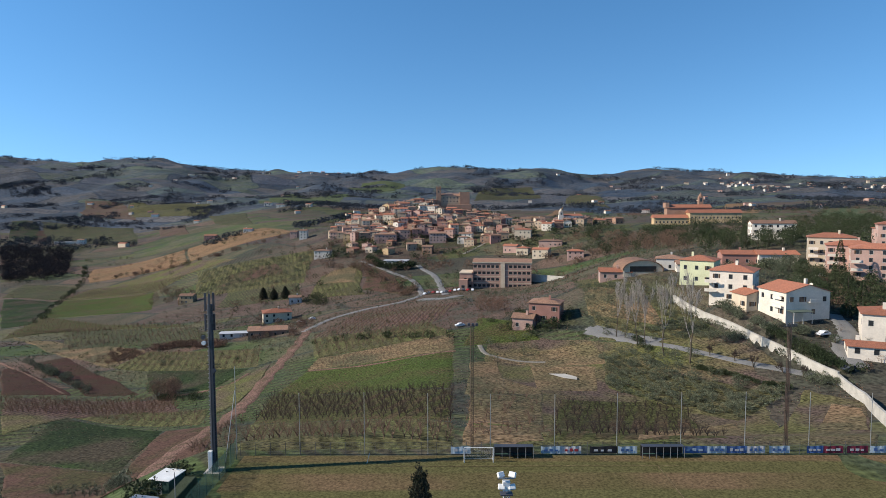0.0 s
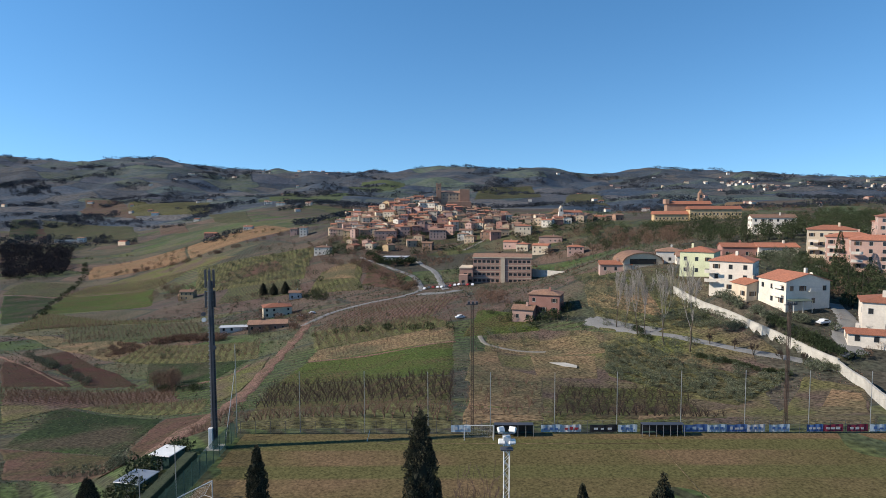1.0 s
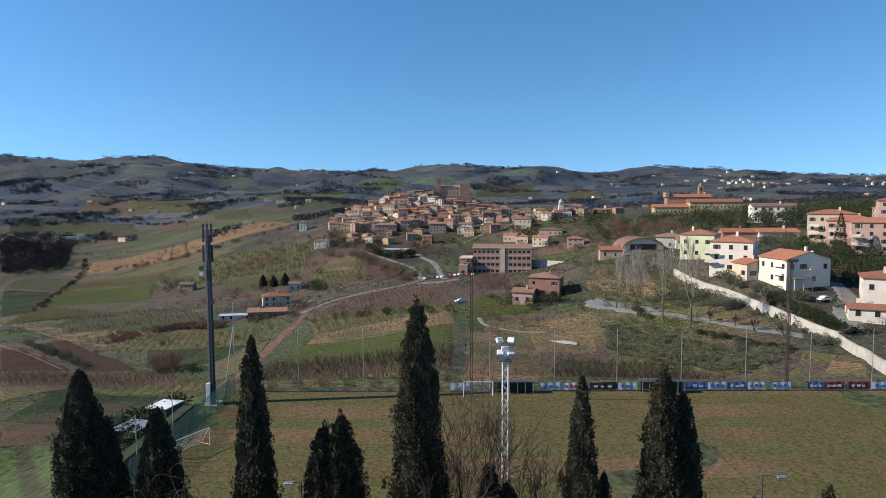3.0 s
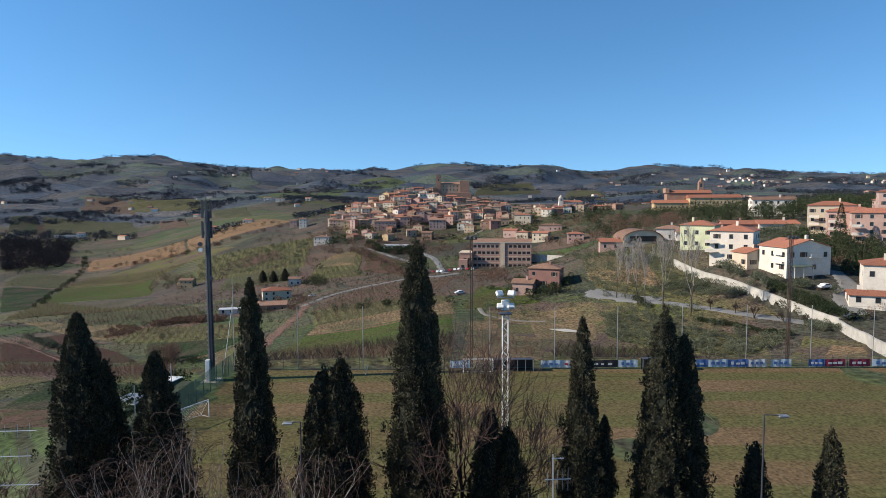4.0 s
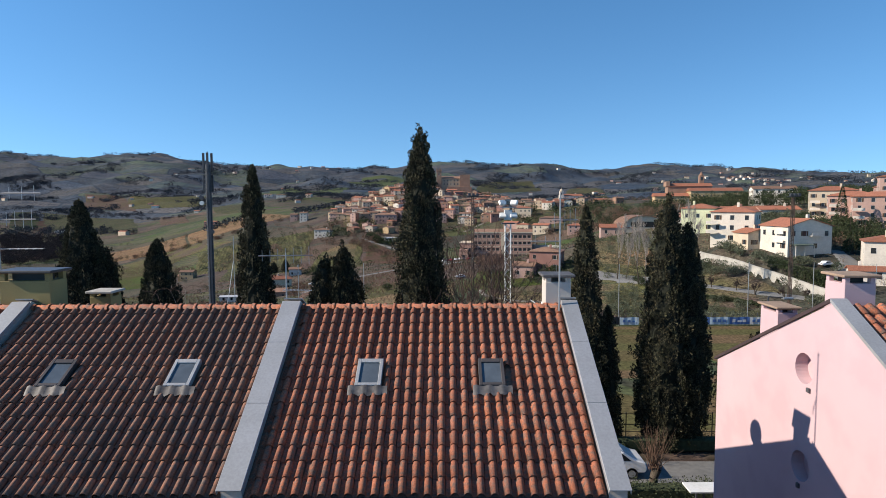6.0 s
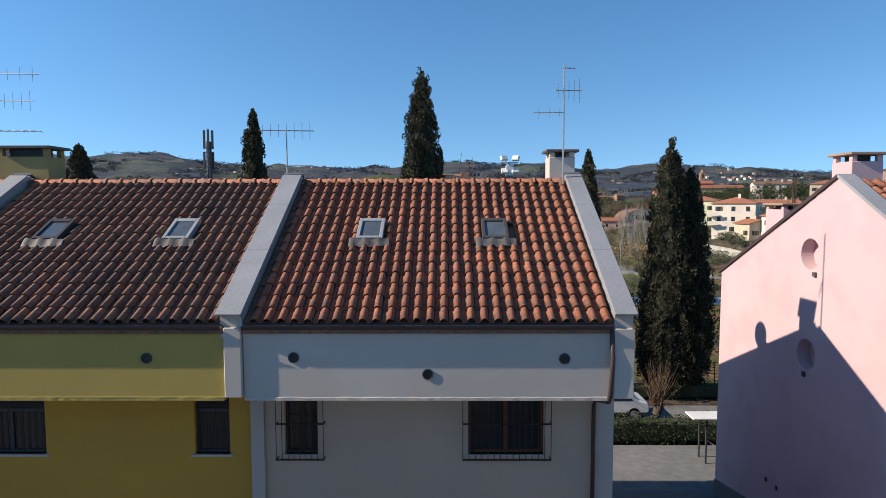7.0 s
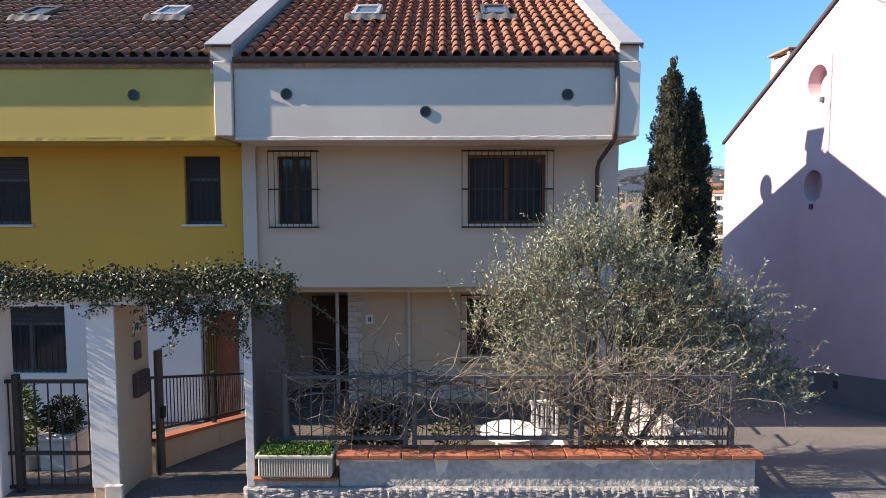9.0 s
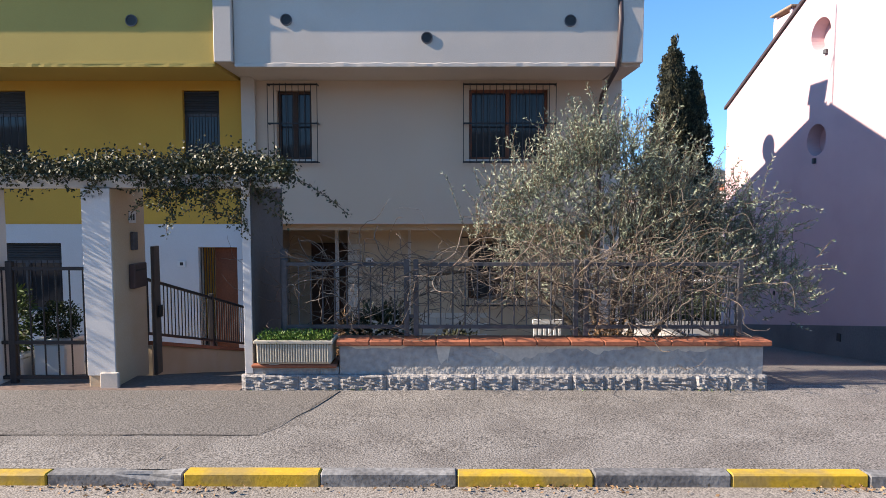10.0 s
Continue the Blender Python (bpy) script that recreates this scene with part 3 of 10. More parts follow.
def patchwork(name, size, cols, fine, stain, dark, edge):
    """Farmland seen from afar: parcels of differing crops with planted lines, grain and darker borders."""
    m = bpy.data.materials.new(name)
    m.use_nodes = True
    nt, N = m.node_tree, m.node_tree.nodes
    L = nt.links.new
    bs = N["Principled BSDF"]
    pos = N.new("ShaderNodeNewGeometry").outputs["Position"]

    def node(kind, **k):
        n = N.new(kind)
        for a, v in k.items():
            n.inputs[a.replace("_", " ")].default_value = v
        return n

    def mix(fac, a, b):
        x = N.new("ShaderNodeMix")
        x.data_type = "RGBA"
        for sock, val in ((x.inputs[0], fac), (x.inputs[6], a), (x.inputs[7], b)):
            if isinstance(val, bpy.types.NodeSocket):
                L(val, sock)
            else:
                sock.default_value = (*val, 1) if isinstance(val, tuple) else val
        return x.outputs[2]

    def span(src, lo, hi, to0=0.0, to1=1.0):
        r = node("ShaderNodeMapRange", From_Min=lo, From_Max=hi, To_Min=to0, To_Max=to1)
        L(src, r.inputs["Value"])
        return r.outputs["Result"]

    def noisy(scale, detail=4.0):
        n = node("ShaderNodeTexNoise", Scale=scale, Detail=detail)
        L(pos, n.inputs["Vector"])
        return n
    warp = noisy(0.004, 2.0)
    add = N.new("ShaderNodeVectorMath")
    add.operation = "MULTIPLY_ADD"
    L(warp.outputs["Color"], add.inputs[0])
    add.inputs[1].default_value = (90, 90, 0)
    L(pos, add.inputs[2])
    mp = node("ShaderNodeMapping", Rotation=(0, 0, radians(24)), Scale=(1 / size[0], 1 / size[1], 0))
    L(add.outputs["Vector"], mp.inputs["Vector"])
    vo = N.new("ShaderNodeTexVoronoi")
    vo.voronoi_dimensions = "2D"
    vo.inputs["Scale"].default_value = 1.0
    L(mp.outputs["Vector"], vo.inputs["Vector"])
    ve = N.new("ShaderNodeTexVoronoi")
    ve.voronoi_dimensions, ve.feature = "2D", "DISTANCE_TO_EDGE"
    ve.inputs["Scale"].default_value = 1.0
    L(mp.outputs["Vector"], ve.inputs["Vector"])
    sep = N.new("ShaderNodeSeparateColor")
    L(vo.outputs["Color"], sep.inputs["Color"])
    ramp = N.new("ShaderNodeValToRGB")
    ramp.color_ramp.interpolation = "CONSTANT"
    el = ramp.color_ramp.elements
    el[0].position, el[0].color = 0.0, (*cols[0], 1)
    el[1].position, el[1].color = 0.13, (*cols[1], 1)
    for k in range(2, 8):
        e = el.new(0.13 * k)
        e.color = (*cols[k], 1)
    L(sep.outputs[0], ramp.inputs["Fac"])
    col = ramp.outputs["Color"]
    # planted lines in some parcels
    rot = N.new("ShaderNodeVectorRotate")
    rot.rotation_type = "Z_AXIS"
    L(pos, rot.inputs["Vector"])
    ang = span(sep.outputs[1], 0, 1, 0, 3.1)
    sn = N.new("ShaderNodeMath")
    sn.operation = "SNAP"
    L(ang, sn.inputs[0])
    sn.inputs[1].default_value = 0.5
    L(sn.outputs[0], rot.inputs["Angle"])
    wv = node("ShaderNodeTexWave", Scale=0.07, Distortion=0.8, Detail=1.0)
    L(rot.outputs["Vector"], wv.inputs["Vector"])
    some = N.new("ShaderNodeMath")
    some.operation = "MULTIPLY"
    L(span(wv.outputs["Fac"], 0.4, 0.8, 0, 0.75), some.inputs[0])
    L(span(sep.outputs[2], 0.42, 0.46), some.inputs[1])
    col = mix(some.outputs[0], col, (0.040, 0.036, 0.024))
    col = mix(span(noisy(2.5 / size[0]).outputs["Fac"], 0.42, 0.62, 0, 0.55), col, stain)
    col = mix(span(noisy(6.2 / size[0]).outputs["Fac"], 0.5, 0.68, 0, 0.6), col, dark)
    col = mix(span(ve.outputs["Distance"], 0.035, 0.012, 0, 0.8), col, edge)
    fg = noisy(fine, 5.0).outputs["Fac"]
    hs = N.new("ShaderNodeHueSaturation")
    L(span(fg, 0.3, 0.7, 0.4, 1.5), hs.inputs["Value"])
    L(col, hs.inputs["Color"])
    L(hs.outputs["Color"], bs.inputs["Base Color"])
    bs.inputs["Roughness"].default_value, bs.inputs["Specular IOR Level"].default_value = 0.95, 0.1
    bp = node("ShaderNodeBump", Strength=0.7, Distance=0.7 / fine)
    L(noisy(fine * 0.4, 6.0).outputs["Fac"], bp.inputs["Height"])
    L(bp.outputs["Normal"], bs.inputs["Normal"])
    return m


M["land"] = patchwork("farmland_parcels", (125, 62), [(0.063, 0.062, 0.035), (0.091, 0.062, 0.051), (0.058, 0.082, 0.029), (0.080, 0.072, 0.044), (0.118, 0.076, 0.058), (0.053, 0.050, 0.039), (0.078, 0.089, 0.035), (0.067, 0.050, 0.046)], 0.9, (0.121, 0.094, 0.070), (0.050, 0.064, 0.044), (0.041, 0.047, 0.039))
# distant hills: bluish haze is mixed into these parcel colours
M["hills"] = patchwork("hazed_hill_parcels", (250, 130), [(0.046, 0.064, 0.088), (0.080, 0.081, 0.088), (0.064, 0.088, 0.080), (0.050, 0.068, 0.095), (0.107, 0.101, 0.099), (0.036, 0.053, 0.078), (0.087, 0.110, 0.080), (0.064, 0.072, 0.091)], 0.14, (0.089, 0.092, 0.099), (0.031, 0.049, 0.073), (0.024, 0.038, 0.055))

# ---- ground, fields and lanes ----
def make_ground():
    ys = np.concatenate([np.arange(-90, 0, 6.0), np.arange(0, 44, 1.0), np.arange(44, 112, 2.0), 112 * 1.019 ** np.arange(0, 201)])
    us = np.linspace(-1.3, 1.3, 421)
    X = us[None, :] * np.maximum(ys, 95)[:, None]
    Y = np.repeat(ys[:, None], len(us), 1)
    Z = land(X, Y)
    n, k = len(ys), len(us)
    i = (np.arange(n - 1)[:, None] * k + np.arange(k - 1)[None, :]).ravel()
    me = fast_mesh("ground", np.stack([X, Y, Z], -1).reshape(-1, 3), np.stack([i, i + 1, i + k + 1, i + k], 1), M["land"])
    me.polygons.foreach_set("use_smooth", np.ones(len(me.polygons), bool))
    # from about 1500 m on, the haze-tinted hill colours
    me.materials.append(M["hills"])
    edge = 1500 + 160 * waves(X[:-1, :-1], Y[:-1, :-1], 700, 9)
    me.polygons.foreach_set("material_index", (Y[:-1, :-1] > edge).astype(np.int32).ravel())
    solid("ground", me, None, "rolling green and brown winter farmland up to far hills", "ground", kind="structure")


make_ground()
FIELD_WORDS = dict(
    crop_green="field of bright green young crop", crop_dark="field of dark green crop", meadow="grassy green meadow", dry_grass="slope of dry yellowish grass",
    far_green="far green field on a hillside", straw="tan stubble field on a hillside", orchard_soil="brown orchard floor with bare trees", orchard_grass="grassy orchard floor with planted rows",
    vine_soil="brown vineyard soil with bare vine rows", vine_grass="grassy vineyard with dark rows", ploughed="ploughed brown soil field", bare_soil="rough bare brown soil")
lift_count = [0]


def draped(a, b, c, d, n):
    """A sheet between four corners that lies on the land."""
    u, v = np.meshgrid(np.linspace(0, 1, n), np.linspace(0, 1, n))
    P = sum(w[..., None] * np.array(q, float) for w, q in (((1 - u) * (1 - v), a), (u * (1 - v), b), (u * v, c), ((1 - u) * v, d)))
    return P[..., 0], P[..., 1]


def sheet_mesh(name, X, Y, lift, material, soft=True):
    n, k = X.shape
    dist = np.hypot(X, Y)
    # the rim sinks unevenly into the land
    rim = np.zeros(X.shape)
    rim[:, 0] = rim[:, -1] = 1
    if soft:
        rim[0, :] = rim[-1, :] = 1
    Z = land(X, Y) + (lift + dist * 0.0004) * (1 - rim * (2.2 + 0.9 * np.sin(X * 0.9 + Y * 1.7)))
    i = (np.arange(n - 1)[:, None] * k + np.arange(k - 1)[None, :]).ravel()
    me = fast_mesh(name, np.stack([X, Y, Z], -1).reshape(-1, 3), np.stack([i, i + 1, i + k + 1, i + k], 1), material)
    me.polygons.foreach_set("use_smooth", np.ones(len(me.polygons), bool))
    return me


def field(kind, a, b, c, d):
    X, Y = draped(a, b, c, d, 40)
    # borders run a little unevenly
    far = float(np.hypot(X.mean(), Y.mean()))
    X, Y = X + 0.003 * far * waves(X, Y, far * 0.16, 7), Y + 0.003 * far * waves(X, Y, far * 0.13, 8)
    lift_count[0] += 1
    solid("field", sheet_mesh("field", X, Y, 0.04 + 0.0016 * lift_count[0], M[kind]), None, FIELD_WORDS[kind], "field", kind="structure")


def lane(kind, width, *pts):
    """A track or road along a smooth line on the land."""
    p = np.array(pts, float)
    t = np.concatenate([[0], np.cumsum(np.hypot(*np.diff(p, axis=0).T))])
    s = np.linspace(0, t[-1], max(24, int(t[-1] / 5)))
    x, y = hermite(t, p[:, 0], s), hermite(t, p[:, 1], s)
    dx, dy = np.gradient(x), np.gradient(y)
    l = np.hypot(dx, dy)
    w = width / 2 * (1 + (0.22 if kind == "dirt" else 0.06) * (np.sin(s * 0.31) + 0.6 * np.sin(s * 0.83 + 1)))
    off = np.linspace(-1.15, 1.15, 7)[None, :]
    X, Y = x[:, None] - (dy / l * w)[:, None] * off, y[:, None] + (dx / l * w)[:, None] * off
    lift_count[0] += 1
    words = dict(dirt="rutted pale dirt track between fields", gravel="narrow gravel lane", asphalt="grey asphalt lane through the fields")
    solid("lane", sheet_mesh("lane", X, Y, 0.05 + 0.0016 * lift_count[0], M[kind], False), None, words[kind], "road", kind="structure")


field("meadow", (2.3, 92.4), (57.9, 92.9), (92.4, 181.3), (16.1, 237.4))
field("crop_green", (-57.3, 195.1), (2.4, 150.4), (3.6, 210.8), (-52.3, 223.2))
field("orchard_soil", (-50.0, 151.1), (1.8, 114.1), (2.4, 150.4), (-57.3, 195.1))
field("orchard_grass", (-32.6, 91.6), (1.6, 91.7), (1.8, 114.1), (-50.0, 151.1))
field("dry_grass", (-52.3, 223.2), (3.6, 210.8), (4.1, 238.6), (-52.5, 240.2))
field("orchard_grass", (-52.5, 240.2), (4.1, 238.6), (-5.9, 272.1), (-66.7, 291.6))
field("vine_soil", (-66.7, 291.6), (-5.8, 269.1), (9.7, 323.7), (-49.3, 355.1))
field("crop_green", (5.6, 218.6), (35.6, 219.8), (31.8, 238.5), (15.3, 262.4))
field("dry_grass", (13.8, 196.9), (53.9, 182.9), (51.9, 210.4), (18.1, 208.1))
field("dry_grass", (2.8, 93.1), (16.1, 94.1), (25.6, 156.8), (8.4, 186.3))
field("dry_grass", (4.2, 143.2), (15.7, 146.4), (17.2, 197.9), (8.7, 195.4))
field("orchard_soil", (16.1, 94.1), (47.8, 97.7), (58.7, 150.1), (27.6, 147.5))
field("dry_grass", (23.9, 154.9), (40.4, 156.6), (47.1, 183.2), (26.3, 195.5))
field("dry_grass", (30.3, 95.1), (58.3, 112.8), (61.2, 125.7), (39.5, 117.5))
field("orchard_grass", (43.4, 159.5), (62.9, 126.6), (85.5, 147.7), (51.4, 199.2))
field("meadow", (58.5, 170.8), (83.5, 144.0), (87.5, 152.4), (64.5, 186.6))
field("meadow", (48.3, 94.1), (69.7, 94.4), (95.7, 136.2), (89.6, 148.6))
field("dry_grass", (62.7, 102.5), (74.3, 101.6), (91.5, 130.9), (88.8, 137.4))
field("orchard_grass", (54.0, 209.6), (88.7, 175.5), (87.8, 233.7), (69.0, 333.1))
field("dry_grass", (55.2, 233.4), (76.5, 207.8), (80.6, 238.0), (63.7, 282.0))
field("meadow", (72.6, 174.1), (93.0, 161.1), (90.7, 181.4), (79.8, 201.4))
field("crop_dark", (-109.2, 144.6), (-66.0, 120.2), (-78.0, 165.2), (-131.6, 200.9))
field("bare_soil", (-84.2, 111.1), (-52.2, 91.6), (-66.0, 120.2), (-109.2, 144.6))
field("bare_soil", (-65.2, 118.8), (-43.7, 91.6), (-59.0, 160.0), (-77.9, 163.6))
field("vine_soil", (-148.3, 197.6), (-88.4, 196.7), (-103.1, 225.0), (-171.7, 229.4))
field("meadow", (-130.7, 173.7), (-123.8, 197.1), (-134.5, 199.5), (-148.9, 198.5))
field("orchard_grass", (-123.8, 197.1), (-68.6, 164.6), (-76.8, 193.4), (-106.9, 205.2))
field("ploughed", (-143.0, 236.2), (-120.6, 237.2), (-214.8, 336.3), (-222.9, 322.8))
field("ploughed", (-175.3, 234.1), (-149.0, 237.8), (-208.5, 296.3), (-229.9, 308.1))
field("crop_dark", (-121.2, 242.0), (-88.6, 224.7), (-81.3, 250.9), (-144.4, 290.4))
field("orchard_grass", (-168.7, 298.2), (-77.0, 250.0), (-88.7, 291.5), (-165.6, 333.5))
field("dry_grass", (-214.8, 336.3), (-168.7, 298.2), (-165.6, 333.5), (-331.0, 457.1))
field("vine_grass", (-233.0, 361.2), (-138.4, 344.9), (-167.6, 408.5), (-303.2, 476.3))
field("orchard_soil", (-327.9, 441.0), (-301.4, 472.0), (-171.0, 415.0), (-372.6, 551.8))
field("meadow", (-71.2, 175.8), (-67.2, 193.6), (-72.5, 250.9), (-86.2, 222.9))
field("crop_green", (-361.4, 536.6), (-267.7, 548.1), (-318.0, 665.5), (-428.5, 673.3))
field("meadow", (-433.2, 724.4), (-353.1, 714.0), (-245.9, 725.9), (-344.2, 804.9))
field("orchard_grass", (-428.5, 673.3), (-318.0, 665.5), (-305.7, 721.8), (-433.2, 724.4))
field("straw", (-458.2, 772.9), (-340.7, 796.6), (-403.6, 945.2), (-524.2, 895.6))
field("straw", (-340.7, 796.6), (-198.8, 847.8), (-295.3, 998.5), (-403.6, 945.2))
field("crop_dark", (-367.0, 494.3), (-347.9, 500.7), (-427.2, 666.4), (-508.6, 687.5))
field("vine_grass", (-515.4, 696.8), (-431.9, 673.8), (-452.6, 754.7), (-550.3, 785.2))
field("orchard_grass", (-236.5, 556.6), (-120.1, 517.4), (-140.8, 676.8), (-292.7, 714.9))
field("bare_soil", (-224.9, 588.5), (-150.1, 581.6), (-188.8, 656.3), (-232.5, 640.8))
field("orchard_grass", (-103.1, 452.6), (-58.7, 438.2), (-78.2, 565.1), (-110.2, 528.1))
field("dry_grass", (-106.3, 498.0), (-70.0, 488.3), (-81.9, 554.4), (-103.1, 543.1))
field("bare_soil", (-61.6, 459.4), (-23.5, 416.8), (-44.5, 510.9), (-72.1, 551.2))
field("vine_grass", (-185.8, 485.1), (-107.8, 463.8), (-126.2, 522.5), (-198.7, 546.6))
field("meadow", (-118.4, 675.1), (-74.0, 644.0), (-81.1, 679.3), (-116.2, 700.4))
field("vine_grass", (-897.7, 1350.8), (-603.7, 1204.0), (-816.1, 1600.9), (-1152.7, 1726.5))
field("crop_dark", (-994.1, 1379.9), (-897.7, 1350.8), (-1118.6, 1674.9), (-1388.1, 1943.7))
field("ploughed", (-909.6, 1340.5), (-863.3, 1338.4), (-1028.6, 1556.3), (-1037.5, 1552.2))
field("vine_soil", (-1227.3, 2044.8), (-861.9, 1710.7), (-1365.9, 2601.9), (-1553.2, 2625.2))
field("orchard_grass", (-931.6, 1783.9), (-664.4, 1719.6), (-860.2, 2229.2), (-1352.0, 2593.6))
field("vine_soil", (-595.5, 1263.9), (-519.0, 1211.9), (-622.3, 1454.7), (-727.4, 1561.1))
field("far_green", (-662.1, 2143.7), (-325.6, 1538.3), (-359.8, 2616.9), (-751.0, 2812.9))
field("vine_grass", (-489.9, 1291.5), (-346.9, 1110.6), (-530.3, 1604.1), (-664.4, 1719.6))
field("straw", (97.8, 746.8), (252.7, 1391.9), (343.2, 1758.6), (149.9, 1106.6))
field("straw", (370.0, 845.9), (424.8, 816.3), (793.0, 1582.5), (728.9, 1601.6))
field("far_green", (369.2, 611.4), (469.7, 672.3), (763.9, 1117.3), (568.0, 914.2))
field("vine_grass", (97.0, 2133.5), (358.8, 2269.9), (422.7, 3032.8), (147.0, 2835.5))
field("vine_grass", (411.1, 2107.1), (439.9, 1634.7), (535.4, 2063.3), (544.4, 2667.3))
field("far_green", (-455.8, 2924.5), (-242.6, 2959.3), (-212.4, 3345.8), (-463.5, 3376.4))
lane("dirt", 5.6, (-51.3, 91.6), (-59.5, 127.6), (-60.5, 154.0), (-63.9, 188.2), (-67.3, 222.4), (-68.6, 257.1), (-70.4, 289.7), (-74.4, 329.9))
lane("dirt", 1.8, (-79.2, 240.7), (-83.3, 226.8), (-93.5, 225.2), (-105.6, 228.0))
lane("dirt", 1.3, (-244.3, 327.7), (-198.4, 283.8), (-153.7, 239.5))
lane("dirt", 1.6, (-51.0, 222.3), (-21.6, 212.1), (3.6, 210.8))
lane("asphalt", 4.4, (-75.0, 315.0), (-64.6, 347.5), (-47.1, 363.5), (-29.0, 372.7), (-18.6, 395.0), (-18.1, 437.3), (-23.8, 469.4), (-42.5, 515.7), (-64.9, 550.5), (-80.1, 579.1))
lane("asphalt", 9.0, (-15.2, 376.5), (0.6, 363.6), (8.3, 370.6))
lane("gravel", 1.8, (12.4, 217.6), (14.5, 206.2), (21.2, 200.3), (32.7, 195.5))
lane("asphalt", 3.2, (52.5, 221.9), (61.9, 204.2), (70.3, 190.6), (76.5, 177.7), (82.7, 168.1), (90.2, 161.4), (95.9, 155.7), (98.9, 148.7))
lane("asphalt", 8.0, (53.2, 220.3), (61.1, 208.2), (69.3, 195.4))
lane("asphalt", 5.0, (106.8, 153.7), (107.7, 163.0), (116.6, 174.5), (121.3, 188.5))
lane("asphalt", 5.0, (0.5, 385.8), (-8.5, 488.4), (-25.2, 557.1))
lane("gravel", 4.0, (17.2, 588.6), (53.8, 632.3), (90.7, 644.6))

PITCH_Z = -7.53


def make_pitch():
    X, Y = np.meshgrid(np.linspace(-30.5, 95, 90), np.linspace(42, 89.8, 40))
    Z = np.full(X.shape, PITCH_Z) + 0.02 * waves(X, Y, 25, 4)
    n, k = X.shape
    i = (np.arange(n - 1)[:, None] * k + np.arange(k - 1)[None, :]).ravel()
    me = fast_mesh("pitch", np.stack([X, Y, Z], -1).reshape(-1, 3), np.stack([i, i + 1, i + k + 1, i + k], 1), M["pitch"])
    solid("sports_pitch", me, None, "worn brownish green grass football pitch", "pitch", kind="structure")


make_pitch()

# ---- the terraced houses by the street ----
EAVE_Y, EAVE_Z, RIDGE_Y, RIDGE_Z = 9.45, 5.83, 14.17, 8.47
SLOPE = math.atan2(RIDGE_Z - EAVE_Z, RIDGE_Y - EAVE_Y)
SLOPE_LEN = math.hypot(RIDGE_Z - EAVE_Z, RIDGE_Y - EAVE_Y)
FACE_Y, WALL_Y, DOOR_Y = 9.53, 10.7, 11.9


def tile_mesh(name, pitch, length, material):
    """One wavy clay tile: a shallow pan beside a raised barrel, narrower at its upper end."""
    bm = bmesh.new()
    prof = [(0.0, -0.01), (0.045, -0.028), (0.09, -0.012)] + [(0.09 + 0.073 * (1 - math.cos(math.pi * k / 6)), -0.012 + 0.090 * math.sin(math.pi * k / 6)) for k in range(1, 7)]
    sc = pitch / 0.236
    rows = []
    for y, up, wide in ((0.0, 0.028, 1.0), (length, 0.0, 0.90)):
        rows.append([bm.verts.new(((0.163 + (x - 0.163) * wide) * sc, y, z * (1.0 if y == 0 else 0.85) + up)) for x, z in prof])
    lip = [bm.verts.new((v.co.x, 0.004, v.co.z - 0.018)) for v in rows[0]]
    for i in range(len(prof) - 1):
        f = bm.faces.new((rows[0][i], rows[0][i + 1], rows[1][i + 1], rows[1][i]))
        f.smooth = True
        bm.faces.new((lip[i], lip[i + 1], rows[0][i + 1], rows[0][i]))
    return mesh_of(name, bm, material)


def ridge_tile_mesh(material):
    bm = bmesh.new()
    rows = []
    for x, k in ((0, 1.0), (0.40, 0.88)):
        rows.append([bm.verts.new((x, math.cos(math.pi * j / 6) * 0.13 * k, math.sin(math.pi * j / 6) * 0.10 * k)) for j in range(7)])
    rows.append([bm.verts.new((-0.012, math.cos(math.pi * j / 6) * 0.145, math.sin(math.pi * j / 6) * 0.118)) for j in range(7)])
    rows.append([bm.verts.new((0.05, math.cos(math.pi * j / 6) * 0.145, math.sin(math.pi * j / 6) * 0.118)) for j in range(7)])
    for a, b in ((0, 1), (2, 3)):
        for j in range(6):
            f = bm.faces.new((rows[a][j], rows[b][j], rows[b][j + 1], rows[a][j + 1]))
            f.smooth = True
    for j in range(6):
        bm.faces.new((rows[2][j], rows[2][j + 1], rows[0][j + 1], rows[0][j]))
    return mesh_of("ridge_tile", bm, material)


def on_roof(x, s, lift=0.0):
    """The pose at x and s metres up the front slope; local y runs up the slope, z stands off it."""
    return pose(x, EAVE_Y + s * math.cos(SLOPE) - lift * math.sin(SLOPE), EAVE_Z + s * math.sin(SLOPE) + lift * math.cos(SLOPE), math.degrees(SLOPE))


def gable_roof(bm, x0, x1, thick=0.16, back_y=20.4):
    """The roof's slab, front and back slopes, a little below the tiles."""
    by = back_y
    bz = RIDGE_Z - (by - RIDGE_Y) * 0.47
    ring = [(x0, EAVE_Y + 0.03, EAVE_Z - 0.03), (x0, RIDGE_Y, RIDGE_Z - 0.02), (x0, by, bz), (x0, by, bz - thick), (x0, RIDGE_Y, RIDGE_Z - thick - 0.02), (x0, EAVE_Y + 0.03, EAVE_Z - thick)]
    return prism(bm, ring, (x1 - x0, 0, 0))


